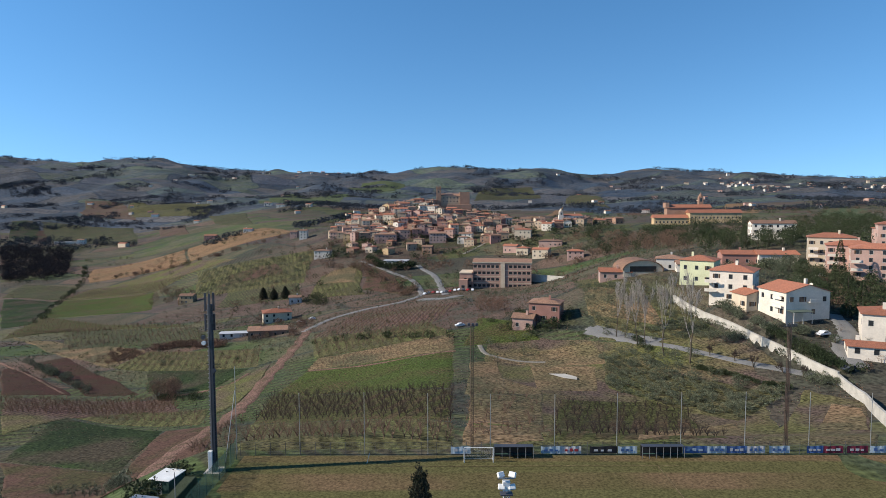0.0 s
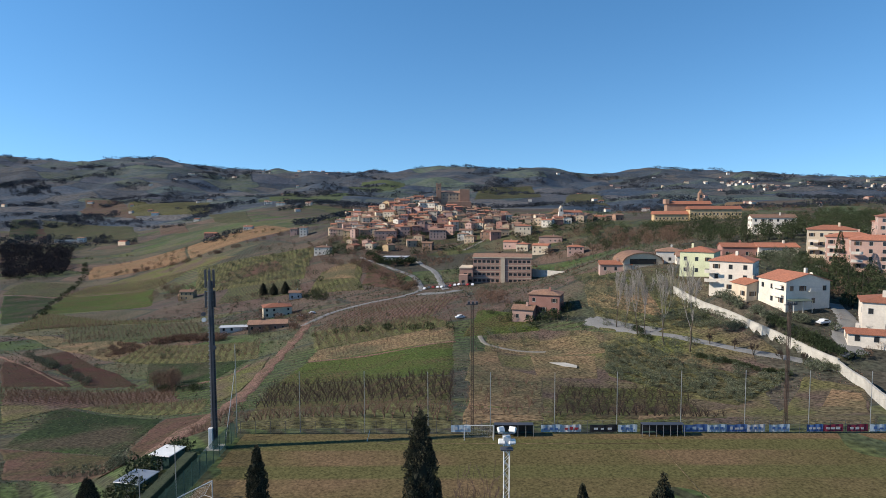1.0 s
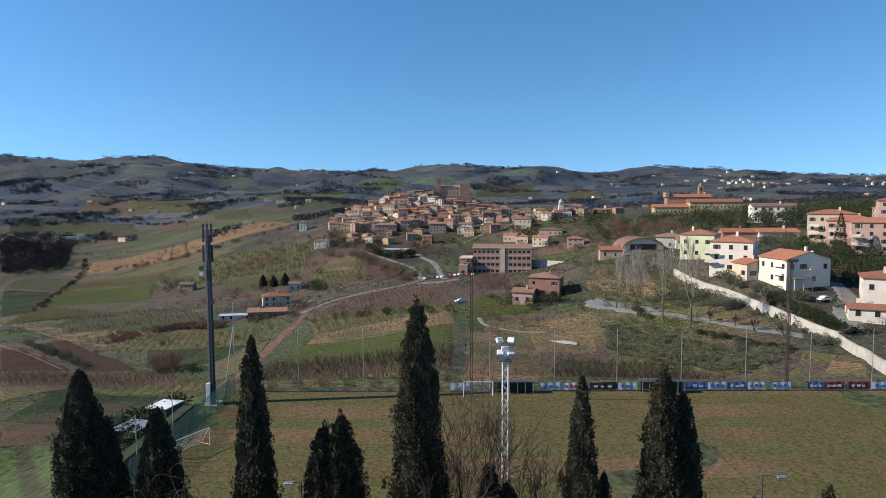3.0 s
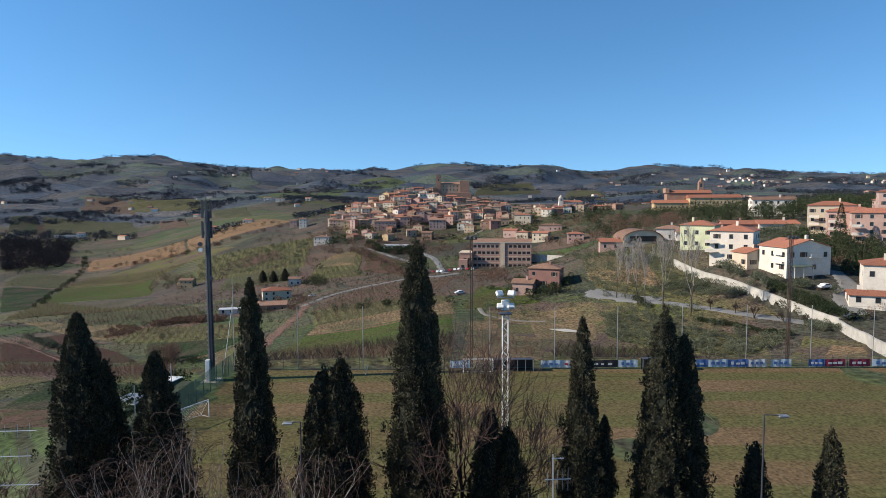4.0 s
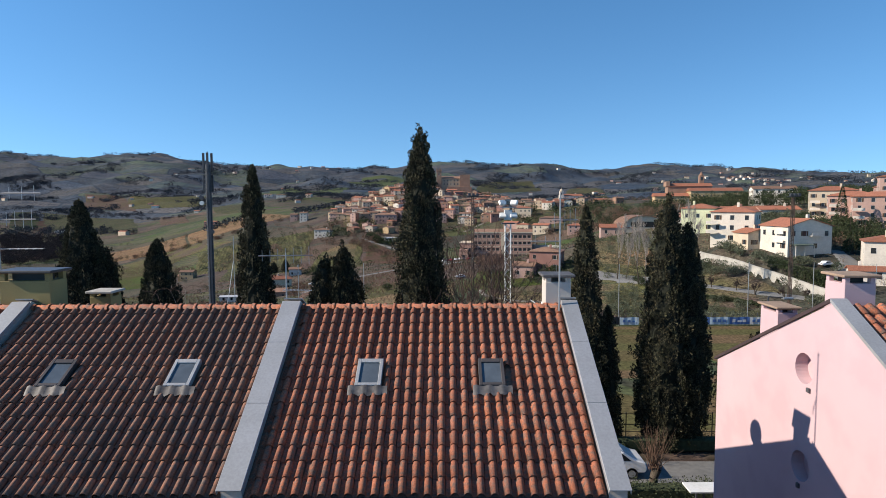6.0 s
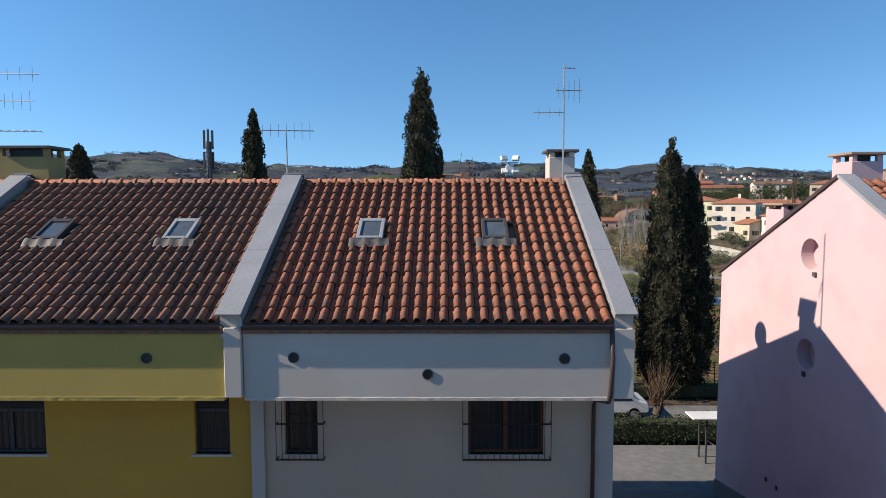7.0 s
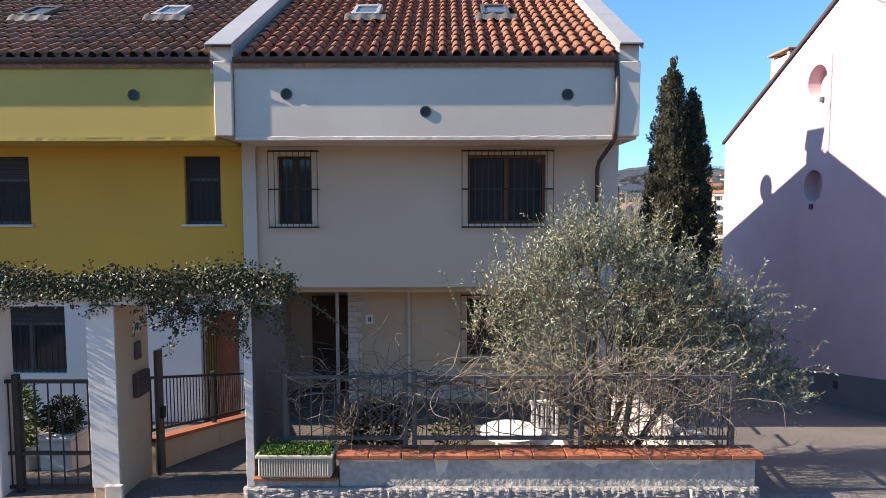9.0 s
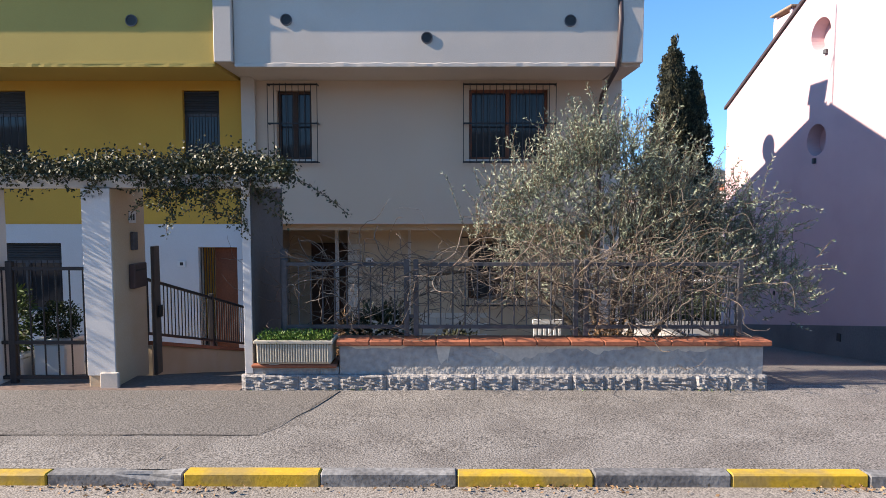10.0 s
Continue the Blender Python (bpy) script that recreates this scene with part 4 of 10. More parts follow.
def window(parent, x0, x1, z0, z1, y, frame_mat, name="window", leaves=2, curtain=True, shutter_box=0.0):
    """A casement window set in an opening: frame, panes, curtain; y is the outer face of the frame."""
    fr = bmesh.new()
    t = 0.055
    top = z1 - shutter_box
    for a in ((x0, x0 + t, z0, top), (x1 - t, x1, z0, top), (x0 + t, x1 - t, z0, z0 + t), (x0 + t, x1 - t, top - t, top)):
        box(fr, a[0], a[1], y, y + 0.06, a[2], a[3])
    for k in range(1, leaves):
        xm = x0 + (x1 - x0) * k / leaves
        box(fr, xm - 0.045, xm + 0.045, y - 0.012, y + 0.05, z0 + t, top - t)
    w = part(name, fr, frame_mat, parent)
    for k in range(leaves):
        a, b = x0 + (x1 - x0) * k / leaves, x0 + (x1 - x0) * (k + 1) / leaves
        part("pane", boxed(a + t, b - t, y + 0.022, y + 0.03, z0 + t, top - t), M["pane"], w)
    if shutter_box:
        bm = bmesh.new()
        n = max(2, int(shutter_box / 0.045))
        ring = [(x0, y + 0.012, top), (x0, y + 0.012, z1)]
        for k in range(n):
            za, zb = z1 - shutter_box * k / n, z1 - shutter_box * (k + 1) / n
            ring += [(x0, y - 0.002, za), (x0, y - 0.012, za - 0.012), (x0, y - 0.012, zb + 0.008), (x0, y - 0.002, zb)]
        prism(bm, ring, (x1 - x0, 0, 0))
        part("roller_shutter", bm, M["black"], w, "dark roller shutter partly let down")
    return w


def grille(parent, x0, x1, z0, z1, y, wall_y, n, material, knobs=True):
    """A window guard: two rails and a middle one, upright bars, stays to the wall."""
    g = part("window_grille", boxed(x0, x1, y - 0.006, y + 0.006, z0 - 0.016, z0 + 0.016), material, parent, "dark iron window guard")
    for z in ((z0 + z1) / 2, z1):
        part("rail", boxed(x0, x1, y - 0.006, y + 0.006, z - 0.016, z + 0.016), material, g)
    for z in (z0, (z0 + z1) / 2, z1):
        for x in (x0, x1):
            part("stay", boxed(x - 0.008, x + 0.008, y + 0.007, wall_y, z - 0.01, z + 0.01), material, g)
    bar = mesh_of("bar", rod(bmesh.new(), (0, 0, 0), (0, 0, z1 - z0 + 0.05), 0.0075, seg=5), material)
    for k in range(n):
        piece("bar", bar, pose(x0 + (x1 - x0) * k / (n - 1), y - 0.013, z0 - 0.025), g)
    return g


def spout(parent, x, z):
    """A round vent in the fascia with its collar."""
    bm = bmesh.new()
    seg = 20
    rings = []
    for r, y in ((0.10, FACE_Y + 0.10), (0.085, FACE_Y + 0.10), (0.085, FACE_Y - 0.02), (0.10, FACE_Y - 0.02), (0.10, FACE_Y + 0.01)):
        rings.append([bm.verts.new((x + math.cos(6.2832 * i / seg) * r, y, z + math.sin(6.2832 * i / seg) * r)) for i in range(seg)])
    for a in range(1, 4):
        for i in range(seg):
            bm.faces.new((rings[a][i], rings[a][(i + 1) % seg], rings[a + 1][(i + 1) % seg], rings[a + 1][i]))
    v = part("vent_collar", bm, M["iron_grey"], parent)
    bm = bmesh.new()
    bm.faces.new([bm.verts.new((x + math.cos(6.2832 * i / seg) * 0.086, FACE_Y - 0.006, z + math.sin(6.2832 * i / seg) * 0.086)) for i in range(seg)])
    part("vent_mesh", bm, M["black"], v)


def skylight(parent, x, s, metal):
    """A roof window: raised frame, pane, lead apron below."""
    m = on_roof(x, s, 0.03)
    bm = bmesh.new()
    w, h, t, up = 0.56, 0.80, 0.075, 0.13
    for a in ((-w / 2, -w / 2 + t, 0, h), (w / 2 - t, w / 2, 0, h), (-w / 2 + t, w / 2 - t, 0, t), (-w / 2 + t, w / 2 - t, h - t * 1.5, h)):
        box(bm, a[0], a[1], a[2], a[3], 0, up, 0.008, m)
    k = part("skylight", bm, metal, parent, "small roof window in a metal frame")
    part("pane", boxed(-w / 2 + t, w / 2 - t, t, h - t, up - 0.05, up - 0.035, m=m), M["sky_pane"], k)
    bm = bmesh.new()
    cols = 14
    rows = []
    for y, z in ((0.0, 0.10), (-0.09, 0.075), (-0.20, 0.03)):
        rows.append([bm.verts.new(m @ Vector((-0.42 + 0.84 * i / cols, y - (0.03 * math.sin(i * 1.9) if y < -0.1 else 0), z + 0.035 * max(0, math.sin(i * 1.35))))) for i in range(cols + 1)])
    for a in range(2):
        for i in range(cols):
            bm.faces.new((rows[a][i], rows[a][i + 1], rows[a + 1][i + 1], rows[a + 1][i])).smooth = True
    part("lead_apron", bm, M["lead"], k)


def tiled(roof, x0, x1, n, rows, mat_name, skip=()):
    """The tiles of the front slope, one by one."""
    pitch = (x1 - x0) / n
    step_s = SLOPE_LEN / rows
    me = tile_mesh("roof_tile", pitch, step_s + 0.06, M[mat_name])
    rng = random.Random(n + int(x0 * 10))
    upper = bmesh.new()
    for r in range(rows):
        for c in range(n):
            x, s = x0 + c * pitch, r * step_s + 0.05
            if any(a - 0.33 < x + pitch / 2 < a + 0.33 and b - 0.05 < s + step_s / 2 < b + 0.8 for a, b in skip):
                continue
            m = on_roof(x, s, 0.0) @ pose(rng.uniform(-0.008, 0.008), rng.uniform(-0.012, 0.012), rng.uniform(0, 0.008), rng.uniform(-0.4, 0.4), rng.uniform(-1, 1), rng.uniform(-0.8, 0.8))
            if r < 11:
                piece("roof_tile", me, m, roof)
            else:
                old = len(upper.verts)
                upper.from_mesh(me)
                upper.verts.ensure_lookup_table()
                for v in upper.verts[old:]:
                    v.co = m @ v.co
    tagged(part("upper_tiles", upper, M[mat_name], roof), kind="stuff")
    me = ridge_tile_mesh(M["tile"])
    k = int((x1 - x0) / 0.36)
    for i in range(k):
        piece("ridge_tile", me, pose(x0 + (x1 - x0) * i / k, RIDGE_Y, RIDGE_Z + 0.0 + rng.uniform(-0.006, 0.006), 0, rng.uniform(-1, 2), rng.uniform(-1, 1)), roof)


def parapet_cap(parent, x0, x1, name="parapet"):
    """A raised party wall along the slope with a sheet-metal cap in lengths."""
    bm = bmesh.new()
    up = 0.20
    ring = [(x0 + 0.02, EAVE_Y + 0.07, EAVE_Z - 0.25), (x0 + 0.02, EAVE_Y + 0.07, EAVE_Z + up), (x0 + 0.02, RIDGE_Y, RIDGE_Z + up - 0.02), (x0 + 0.02, 20.3, 5.6 + up), (x0 + 0.02, 20.3, 5.2), (x0 + 0.02, RIDGE_Y, RIDGE_Z - 0.25)]
    prism(bm, ring, (x1 - x0 - 0.04, 0, 0))
    p = part(name, bm, M["stucco_grey"], parent)
    cuts = [0, 0.38, 0.72, 1.0]
    for a, b in zip(cuts[:-1], cuts[1:]):
        bm = bmesh.new()
        for s0, s1 in ((a * SLOPE_LEN + (0.02 if a == 0 else 0), b * SLOPE_LEN - 0.006),):
            box(bm, x0 - 0.015, x1 + 0.015, s0, s1, up - 0.0, up + 0.03, 0.006, on_roof(0, 0))
            box(bm, x0 - 0.015, x0 - 0.003, s0, s1, up - 0.08, up - 0.001, 0, on_roof(0, 0))
            box(bm, x1 + 0.003, x1 + 0.015, s0, s1, up - 0.08, up - 0.001, 0, on_roof(0, 0))
        part("metal_cap", bm, M["flashing"], p)
    bm = bmesh.new()
    prism(bm, [(x0 - 0.015, RIDGE_Y + 0.004, RIDGE_Z + up + 0.02), (x0 - 0.015, 20.4, 5.56 + up), (x0 - 0.015, 20.4, 5.59 + up), (x0 - 0.015, RIDGE_Y + 0.004, RIDGE_Z + up + 0.05)], (x1 - x0 + 0.03, 0, 0))
    part("metal_cap", bm, M["flashing"], p)
    return p


def chimney(parent, x0, x1, y0, y1, z0, z1, material, cap_mat, over=0.1, legs=0.14, name="chimney"):
    bm = boxed(x0, x1, y0, y1, z0, z1, 0.012)
    c = part(name, bm, material, parent)
    t = 0.13
    if legs:
        for x in (x0 + 0.01, x1 - t - 0.01):
            for y in (y0 + 0.01, y1 - t - 0.01):
                part("cap_leg", boxed(x, x + t, y, y + t, z1, z1 + legs, 0.006), material, c)
        part("flue", boxed(x0 + 0.2, x1 - 0.2, y0 + 0.2, y1 - 0.2, z1, z1 + legs - 0.004), M["black"], c)
    part("cap", boxed(x0 - over, x1 + over, y0 - over, y1 + over, z1 + legs, z1 + legs + 0.07, 0.015), cap_mat, c)
    return c


def antenna(at, height, booms, label, lean=0.0):
    """A television aerial: mast and booms (height, turn, length, rods, rod length, upright)."""
    a = thing("tv_antenna", at, label, "antenna")
    x, y, z = at
    top = Vector((x + lean, y, z + height))
    part("mast", rod(bmesh.new(), at, top, 0.024, 0.018, 6), M["steel"], a)
    for h, turn, length, n, rl, upright, offset in booms:
        c = Vector(at).lerp(top, h / height)
        d = Vector((math.cos(radians(turn)), math.sin(radians(turn)), 0.0))
        bm = rod(bmesh.new(), c + d * (offset - length / 2), c + d * (offset + length / 2), 0.013, seg=5)
        b = part("boom", bm, M["steel"], a)
        e = Vector((0, 0, 1)) if upright else Vector((-d.y, d.x, 0.0))
        for k in range(n):
            p = c + d * (offset - length / 2 + length * (k + 0.5) / n)
            l = rl * (0.65 + 0.5 * k / n)
            part("element", rod(bmesh.new(), p - e * l / 2, p + e * l / 2, 0.0065, seg=4), M["steel"], b)
    return a


M["lead"] = mat("dull_lead", (0.07, 0.065, 0.065), (0.15, 0.14, 0.135), rough=0.6, metal=0.2, scale=4, fine=20, grain=0.2, bump=0.2, depth=0.005)
M["sky_pane"] = mat("roof_window_glass", (0.10, 0.12, 0.14), (0.07, 0.085, 0.10), rough=0.12, scale=2, fine=8, grain=0.15, bump=0.03, spec=0.6)
M["metal_pale"] = mat("pale_aluminium", (0.50, 0.49, 0.47), (0.4, 0.39, 0.38), rough=0.4, metal=0.4, scale=2, fine=20, grain=0.1, bump=0.05)
M["metal_brown"] = mat("brown_aluminium", (0.10, 0.085, 0.08), (0.08, 0.07, 0.065), rough=0.4, metal=0.3, scale=2, fine=20, grain=0.1, bump=0.05)


def house_shell(h, x0, x1, wall_mat, fascia_mat, holes, pier_x):
    """Fascia beam, upper wall with its openings, soffits and the roof of one unit."""
    bm = boxed(x0, x1, FACE_Y, WALL_Y + 0.25, 4.46, 5.74, 0.012)
    part("fascia", bm, fascia_mat, h, "deep projecting plaster fascia under the eaves")
    # the uneven lip of plaster along its lower edge
    rl = random.Random(int(x0 * 10))
    bm = bmesh.new()
    cut = [x0 + 0.02 + (x1 - x0 - 0.04) * k / 60 for k in range(61)]
    lip = [(4.505 + rl.uniform(-0.008, 0.008), 0.010 + rl.uniform(-0.004, 0.006)) for _ in cut]
    ring = [[bm.verts.new((x, FACE_Y - d * k, z)) for k, z in ((0.1, top + 0.012), (1.0, top), (1.0, 4.452), (0.1, 4.448))] for x, (top, d) in zip(cut, lip)]
    for a, b in zip(ring[:-1], ring[1:]):
        for k in range(3):
            bm.faces.new((a[k], b[k], b[k + 1], a[k + 1]))
    bmesh.ops.recalc_face_normals(bm, faces=bm.faces[:])
    part("plaster_lip", bm, fascia_mat, h)
    bm = holed(bmesh.new(), x0, x1, 1.75, 4.458, WALL_Y, WALL_Y + 0.25, holes)
    part("upper_wall", bm, wall_mat, h)
    part("floor_slab", boxed(x0, x1, WALL_Y + 0.252, 20.2, 1.62, 1.9), M["stucco_tan"], h)
    # backing slab; the dimness of the room is in its colour
    part("dark_room", boxed(x0 + 0.1, x1 - 0.1, WALL_Y + 1.6, WALL_Y + 1.75, 1.92, 5.6), M["dark_room"], h, "dark backing wall behind the windows, room's dimness in its colour")
    part("back_wall", boxed(x0, x1, 20.0, 20.25, -3.4, 5.4), wall_mat, h)
    g = bmesh.new()
    seg = 8
    a0, a1 = x0 + 0.03, x1 - 0.03
    rings = [[g.verts.new((x, FACE_Y - 0.075 + math.cos(math.pi + math.pi * k / seg) * 0.075, 5.83 + math.sin(math.pi + math.pi * k / seg) * 0.085)) for k in range(seg + 1)] for x in (a0, a1)]
    inner = [[g.verts.new((x, FACE_Y - 0.075 + math.cos(math.pi + math.pi * k / seg) * 0.065, 5.832 + math.sin(math.pi + math.pi * k / seg) * 0.075)) for k in range(seg + 1)] for x in (a0, a1)]
    for k in range(seg):
        g.faces.new((rings[0][k], rings[0][k + 1], rings[1][k + 1], rings[1][k]))
        g.faces.new((inner[0][k], inner[1][k], inner[1][k + 1], inner[0][k + 1]))
    g.faces.new((rings[0][0], rings[1][0], inner[1][0], inner[0][0]))
    for s in (0, 1):
        for k in range(seg):
            g.faces.new((rings[s][k], inner[s][k], inner[s][k + 1], rings[s][k + 1]))
    part("gutter", g, M["gutter"], h, "brown half-round metal gutter")
    r = part("roof", gable_roof(bmesh.new(), x0, x1), M["tile_aged"], h, "gabled roof of wavy clay tiles")
    return r


# near-black: indoor shade as a base colour
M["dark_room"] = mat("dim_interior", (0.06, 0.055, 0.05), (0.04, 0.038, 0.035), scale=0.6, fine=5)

# grey house
gh = thing("terraced_house", (0, 10.7, -0.9), "grey plastered terraced house with clay tiled roof", "house", "row of terraced houses")
G1, G2 = (-3.13, -2.47, 2.98, 4.28), (0.52, 2.02, 2.98, 4.30)
roof_grey = house_shell(gh, -3.52, 3.03, M["stucco_bounce_beige"], M["stucco_grey"], [G1, G2], -3.7)
part("corner_wall", boxed(3.03, 3.40, WALL_Y, 20.2, -3.3, 4.46), M["stucco_grey"], gh)
part("side_wall", boxed(3.06, 3.385, 9.58, 20.2, 4.462, 5.62), M["stucco_grey"], gh)
bm = bmesh.new()
prism(bm, [(3.06, 9.62, 5.62), (3.06, 20.2, 5.62), (3.06, RIDGE_Y, RIDGE_Z - 0.1)], (0.31, 0, 0))
part("gable_wall", bm, M["stucco_grey"], gh)
part("end_pier", boxed(3.04, 3.40, FACE_Y - 0.07, FACE_Y + 0.16, 4.50, 5.76, 0.015), M["stucco_grey"], gh)
part("party_pier", boxed(-3.84, -3.53, FACE_Y - 0.075, WALL_Y + 0.25, 4.52, 5.78, 0.015), M["stucco_grey"], gh)
part("party_wall", boxed(-3.78, -3.523, WALL_Y - 0.07, 20.0, -1.2, 4.518), M["stucco_grey"], gh)
for x0, x1, z0, z1 in (G1, G2):
    window(gh, x0, x1, z0, z1, WALL_Y + 0.12, M["wood_dark"] if x0 < 0 else M["wood_red"], leaves=2)
    part("window_sill", boxed(x0 - 0.06, x1 + 0.06, WALL_Y - 0.04, WALL_Y + 0.11, z0 - 0.05, z0, 0.008), M["stucco_grey"], gh)
grille(gh, -3.26, -2.33, 2.92, 4.36, 10.56, WALL_Y, 9, M["iron"])
grille(gh, 0.41, 2.14, 2.92, 4.36, 10.56, WALL_Y, 15, M["iron"])
for x, z in ((-2.62, 5.23), (-0.24, 4.93), (2.18, 5.21)):
    spout(gh, x, z)
SKY_G = [(-1.53, 2.62), (1.13, 2.62)]
tiled(roof_grey, -3.46, 3.0, 27, 15, "tile", SKY_G)
for (x, s), mm in zip(SKY_G, ("metal_pale", "metal_brown")):
    skylight(gh, x, s, M[mm])
parapet_cap(gh, -3.93, -3.50, "party_parapet")
parapet_cap(gh, 3.03, 3.40, "verge_parapet")
chimney(gh, 2.66, 3.30, 14.25, 14.85, 8.05, 9.10, M["stucco_grey"], M["lead"], 0.09, 0.12)
p = bmesh.new()
pts = [(3.0, 9.50, 5.78), (3.02, 9.46, 5.2), (2.99, 9.47, 4.6), (2.98, 9.55, 4.42), (2.98, 10.5, 4.15), (2.98, 10.62, 4.0), (2.98, 10.62, -0.9)]
pipe(p, pts, 0.042)
part("downpipe", p, M["gutter"], gh, "brown metal downpipe")

# ground floor of the grey house, under the overhang
part("lower_wall", holed(bmesh.new(), -2.0, 3.03, -1.0, 1.618, DOOR_Y, DOOR_Y + 0.25, [(0.55, 1.75, 0.1, 1.35)]), M["stucco_tan"], gh, "tan plaster wall under the overhang")
part("porch_wall", boxed(-3.52, -2.05, DOOR_Y + 1.1, DOOR_Y + 1.3, -1.0, 1.618), M["stucco_tan"], gh)
d = part("door", boxed(-3.0, -2.12, DOOR_Y + 1.02, DOOR_Y + 1.098, -0.95, 1.25, 0.01), M["wood_dark"], gh, "dark wooden front door")
part("door_handle", rod(bmesh.new(), (-2.2, DOOR_Y + 0.98, 0.05), (-2.2, DOOR_Y + 0.98, 0.2), 0.015), M["steel"], d)
part("corner_post", boxed(-2.26, -2.19, DOOR_Y - 0.06, DOOR_Y + 0.02, -0.95, 1.618, 0.006), M["metal_pale"], gh)
window(gh, 0.56, 1.74, 0.11, 1.34, DOOR_Y + 0.12, M["wood_dark"])
grille(gh, 0.42, 1.90, 0.0, 1.44, DOOR_Y - 0.16, DOOR_Y, 12, M["iron"])
bm = boxed(-1.62, -1.46, DOOR_Y - 0.022, DOOR_Y - 0.002, 0.80, 1.0, 0.003)
n = part("number_plate", bm, M["pvc"], gh, "small white number tile")
part("mark", boxed(-1.575, -1.555, DOOR_Y - 0.026, DOOR_Y - 0.022, 0.85, 0.95), M["black"], n)
part("mark", boxed(-1.54, -1.505, DOOR_Y - 0.026, DOOR_Y - 0.022, 0.85, 0.95), M["black"], n)
part("wall_panel", boxed(-0.72, -0.66, DOOR_Y - 0.05, DOOR_Y - 0.002, -0.9, 1.61), M["stucco_grey"], gh)
rng = random.Random(5)
bk = mesh_of("brick", boxed(0, 0.30, -0.018, 0, 0, 0.105, 0.004), M["brick_white"])
bks = mesh_of("brick", boxed(0, 0.20, -0.018, 0, 0, 0.105, 0.004), M["brick_white"])
lw = bpy.data.objects["lower_wall"]
for r in range(22):
    piece("brick", bks if r % 2 else bk, pose(-2.0, DOOR_Y - 0.002, -0.85 + r * 0.113), lw)
for r in range(6):
    for c in range(8):
        x = -1.66 + c * 0.31 + (0.155 if r % 2 else 0)
        if x + 0.3 < -0.73 or -0.65 < x < 0.7:
            piece("brick", bk, pose(x, DOOR_Y - 0.002, -0.85 + r * 0.113), lw)

# yellow house
yh = thing("terraced_house", (-7, 10.7, -0.9), "yellow plastered terraced house with aged tiled roof", "house", "row of terraced houses")
Y1, Y2 = (-9.4, -7.90, 2.98, 4.28), (-4.92, -4.22, 2.98, 4.28)
roof_yellow = house_shell(yh, -10.28, -3.85, M["stucco_yellow"], M["stucco_lime"], [Y1, Y2], 0)
for x0, x1, z0, z1 in (Y1, Y2):
    window(yh, x0, x1, z0, z1, WALL_Y + 0.10, M["iron_grey"], leaves=2 if x1 - x0 > 1 else 1, shutter_box=0.42)
    part("window_sill", boxed(x0 - 0.07, x1 + 0.07, WALL_Y - 0.05, WALL_Y + 0.09, z0 - 0.05, z0, 0.008), M["stucco_grey"], yh)
    for x in np.linspace(x0 + 0.06, x1 - 0.06, 6 if x1 - x0 < 1 else 11):
        part("window_bar", rod(bmesh.new(), (x, WALL_Y + 0.05, z0), (x, WALL_Y + 0.05, z1 - 0.42), 0.008, seg=5), M["iron"], yh)
part("wall_return", boxed(-3.849, -3.783, WALL_Y - 0.02, WALL_Y + 0.2, 1.752, 4.457), M["stucco_yellow"], yh)
spout(yh, -5.24, 5.22)
spout(yh, -8.5, 5.22)
part("drip_edge", boxed(-10.28, -3.86, FACE_Y - 0.012, FACE_Y - 0.002, 4.50, 4.53), M["stucco_lime"], yh)
SKY_Y = [(-5.62, 2.62), (-8.38, 2.62)]
tiled(roof_yellow, -10.25, -3.96, 27, 15, "tile_aged", SKY_Y)
for (x, s), mm in zip(SKY_Y, ("metal_pale", "metal_brown")):
    skylight(yh, x, s, M[mm])
parapet_cap(yh, -10.72, -10.30, "party_parapet")
# darker than the house's yellow: the chimneys' shaded side is in this colour
M["stucco_chimney"] = mat("shaded_yellow_stucco", (0.30, 0.24, 0.10), (0.24, 0.19, 0.085), scale=1.0, fine=40, grain=0.1, bump=0.25, depth=0.006)
chimney(yh, -11.25, -9.95, 14.35, 15.05, 7.9, 9.15, M["stucco_chimney"], M["metal_brown"], 0.1, 0.20)
chimney(yh, -10.05, -9.45, 16.2, 16.8, 7.0, 8.45, M["stucco_chimney"], M["concrete"], 0.08, 0.1)
LOW = [(-8.8, -7.35, 0.05, 1.38), (-4.70, -3.95, -0.95, 1.30)]
part("lower_wall", holed(bmesh.new(), -10.28, -3.79, -1.2, 1.748, WALL_Y + 0.012, WALL_Y + 0.25, LOW), M["stucco_white"], yh, "white plastered ground floor wall")
window(yh, -8.8, -7.35, 0.05, 1.38, WALL_Y + 0.12, M["iron_grey"], leaves=2, shutter_box=0.34)
for x in np.linspace(-8.74, -7.41, 12):
    part("window_bar", rod(bmesh.new(), (x, WALL_Y + 0.05, 0.05), (x, WALL_Y + 0.05, 1.04), 0.008, seg=5), M["iron"], yh)
d = part("door", boxed(-4.45, -3.97, WALL_Y + 0.2, WALL_Y + 0.24, -0.95, 1.28, 0.008), M["wood_red"], yh, "reddish wooden door")
bm = bmesh.new()
for k in range(6):
    rod(bm, (-4.68 + 0.05 * k, WALL_Y + 0.1, -0.95), (-4.68 + 0.05 * k, WALL_Y + 0.1, 1.28), 0.009, seg=5)
part("door_grille", bm, M["iron"], yh)
n = part("number_plate", boxed(-5.10, -4.94, WALL_Y - 0.012, WALL_Y + 0.008, 0.92, 1.04, 0.003), M["pvc"], yh, "small white number tile")
part("mark", boxed(-5.05, -4.99, WALL_Y - 0.016, WALL_Y - 0.012, 0.95, 1.01), M["black"], n)

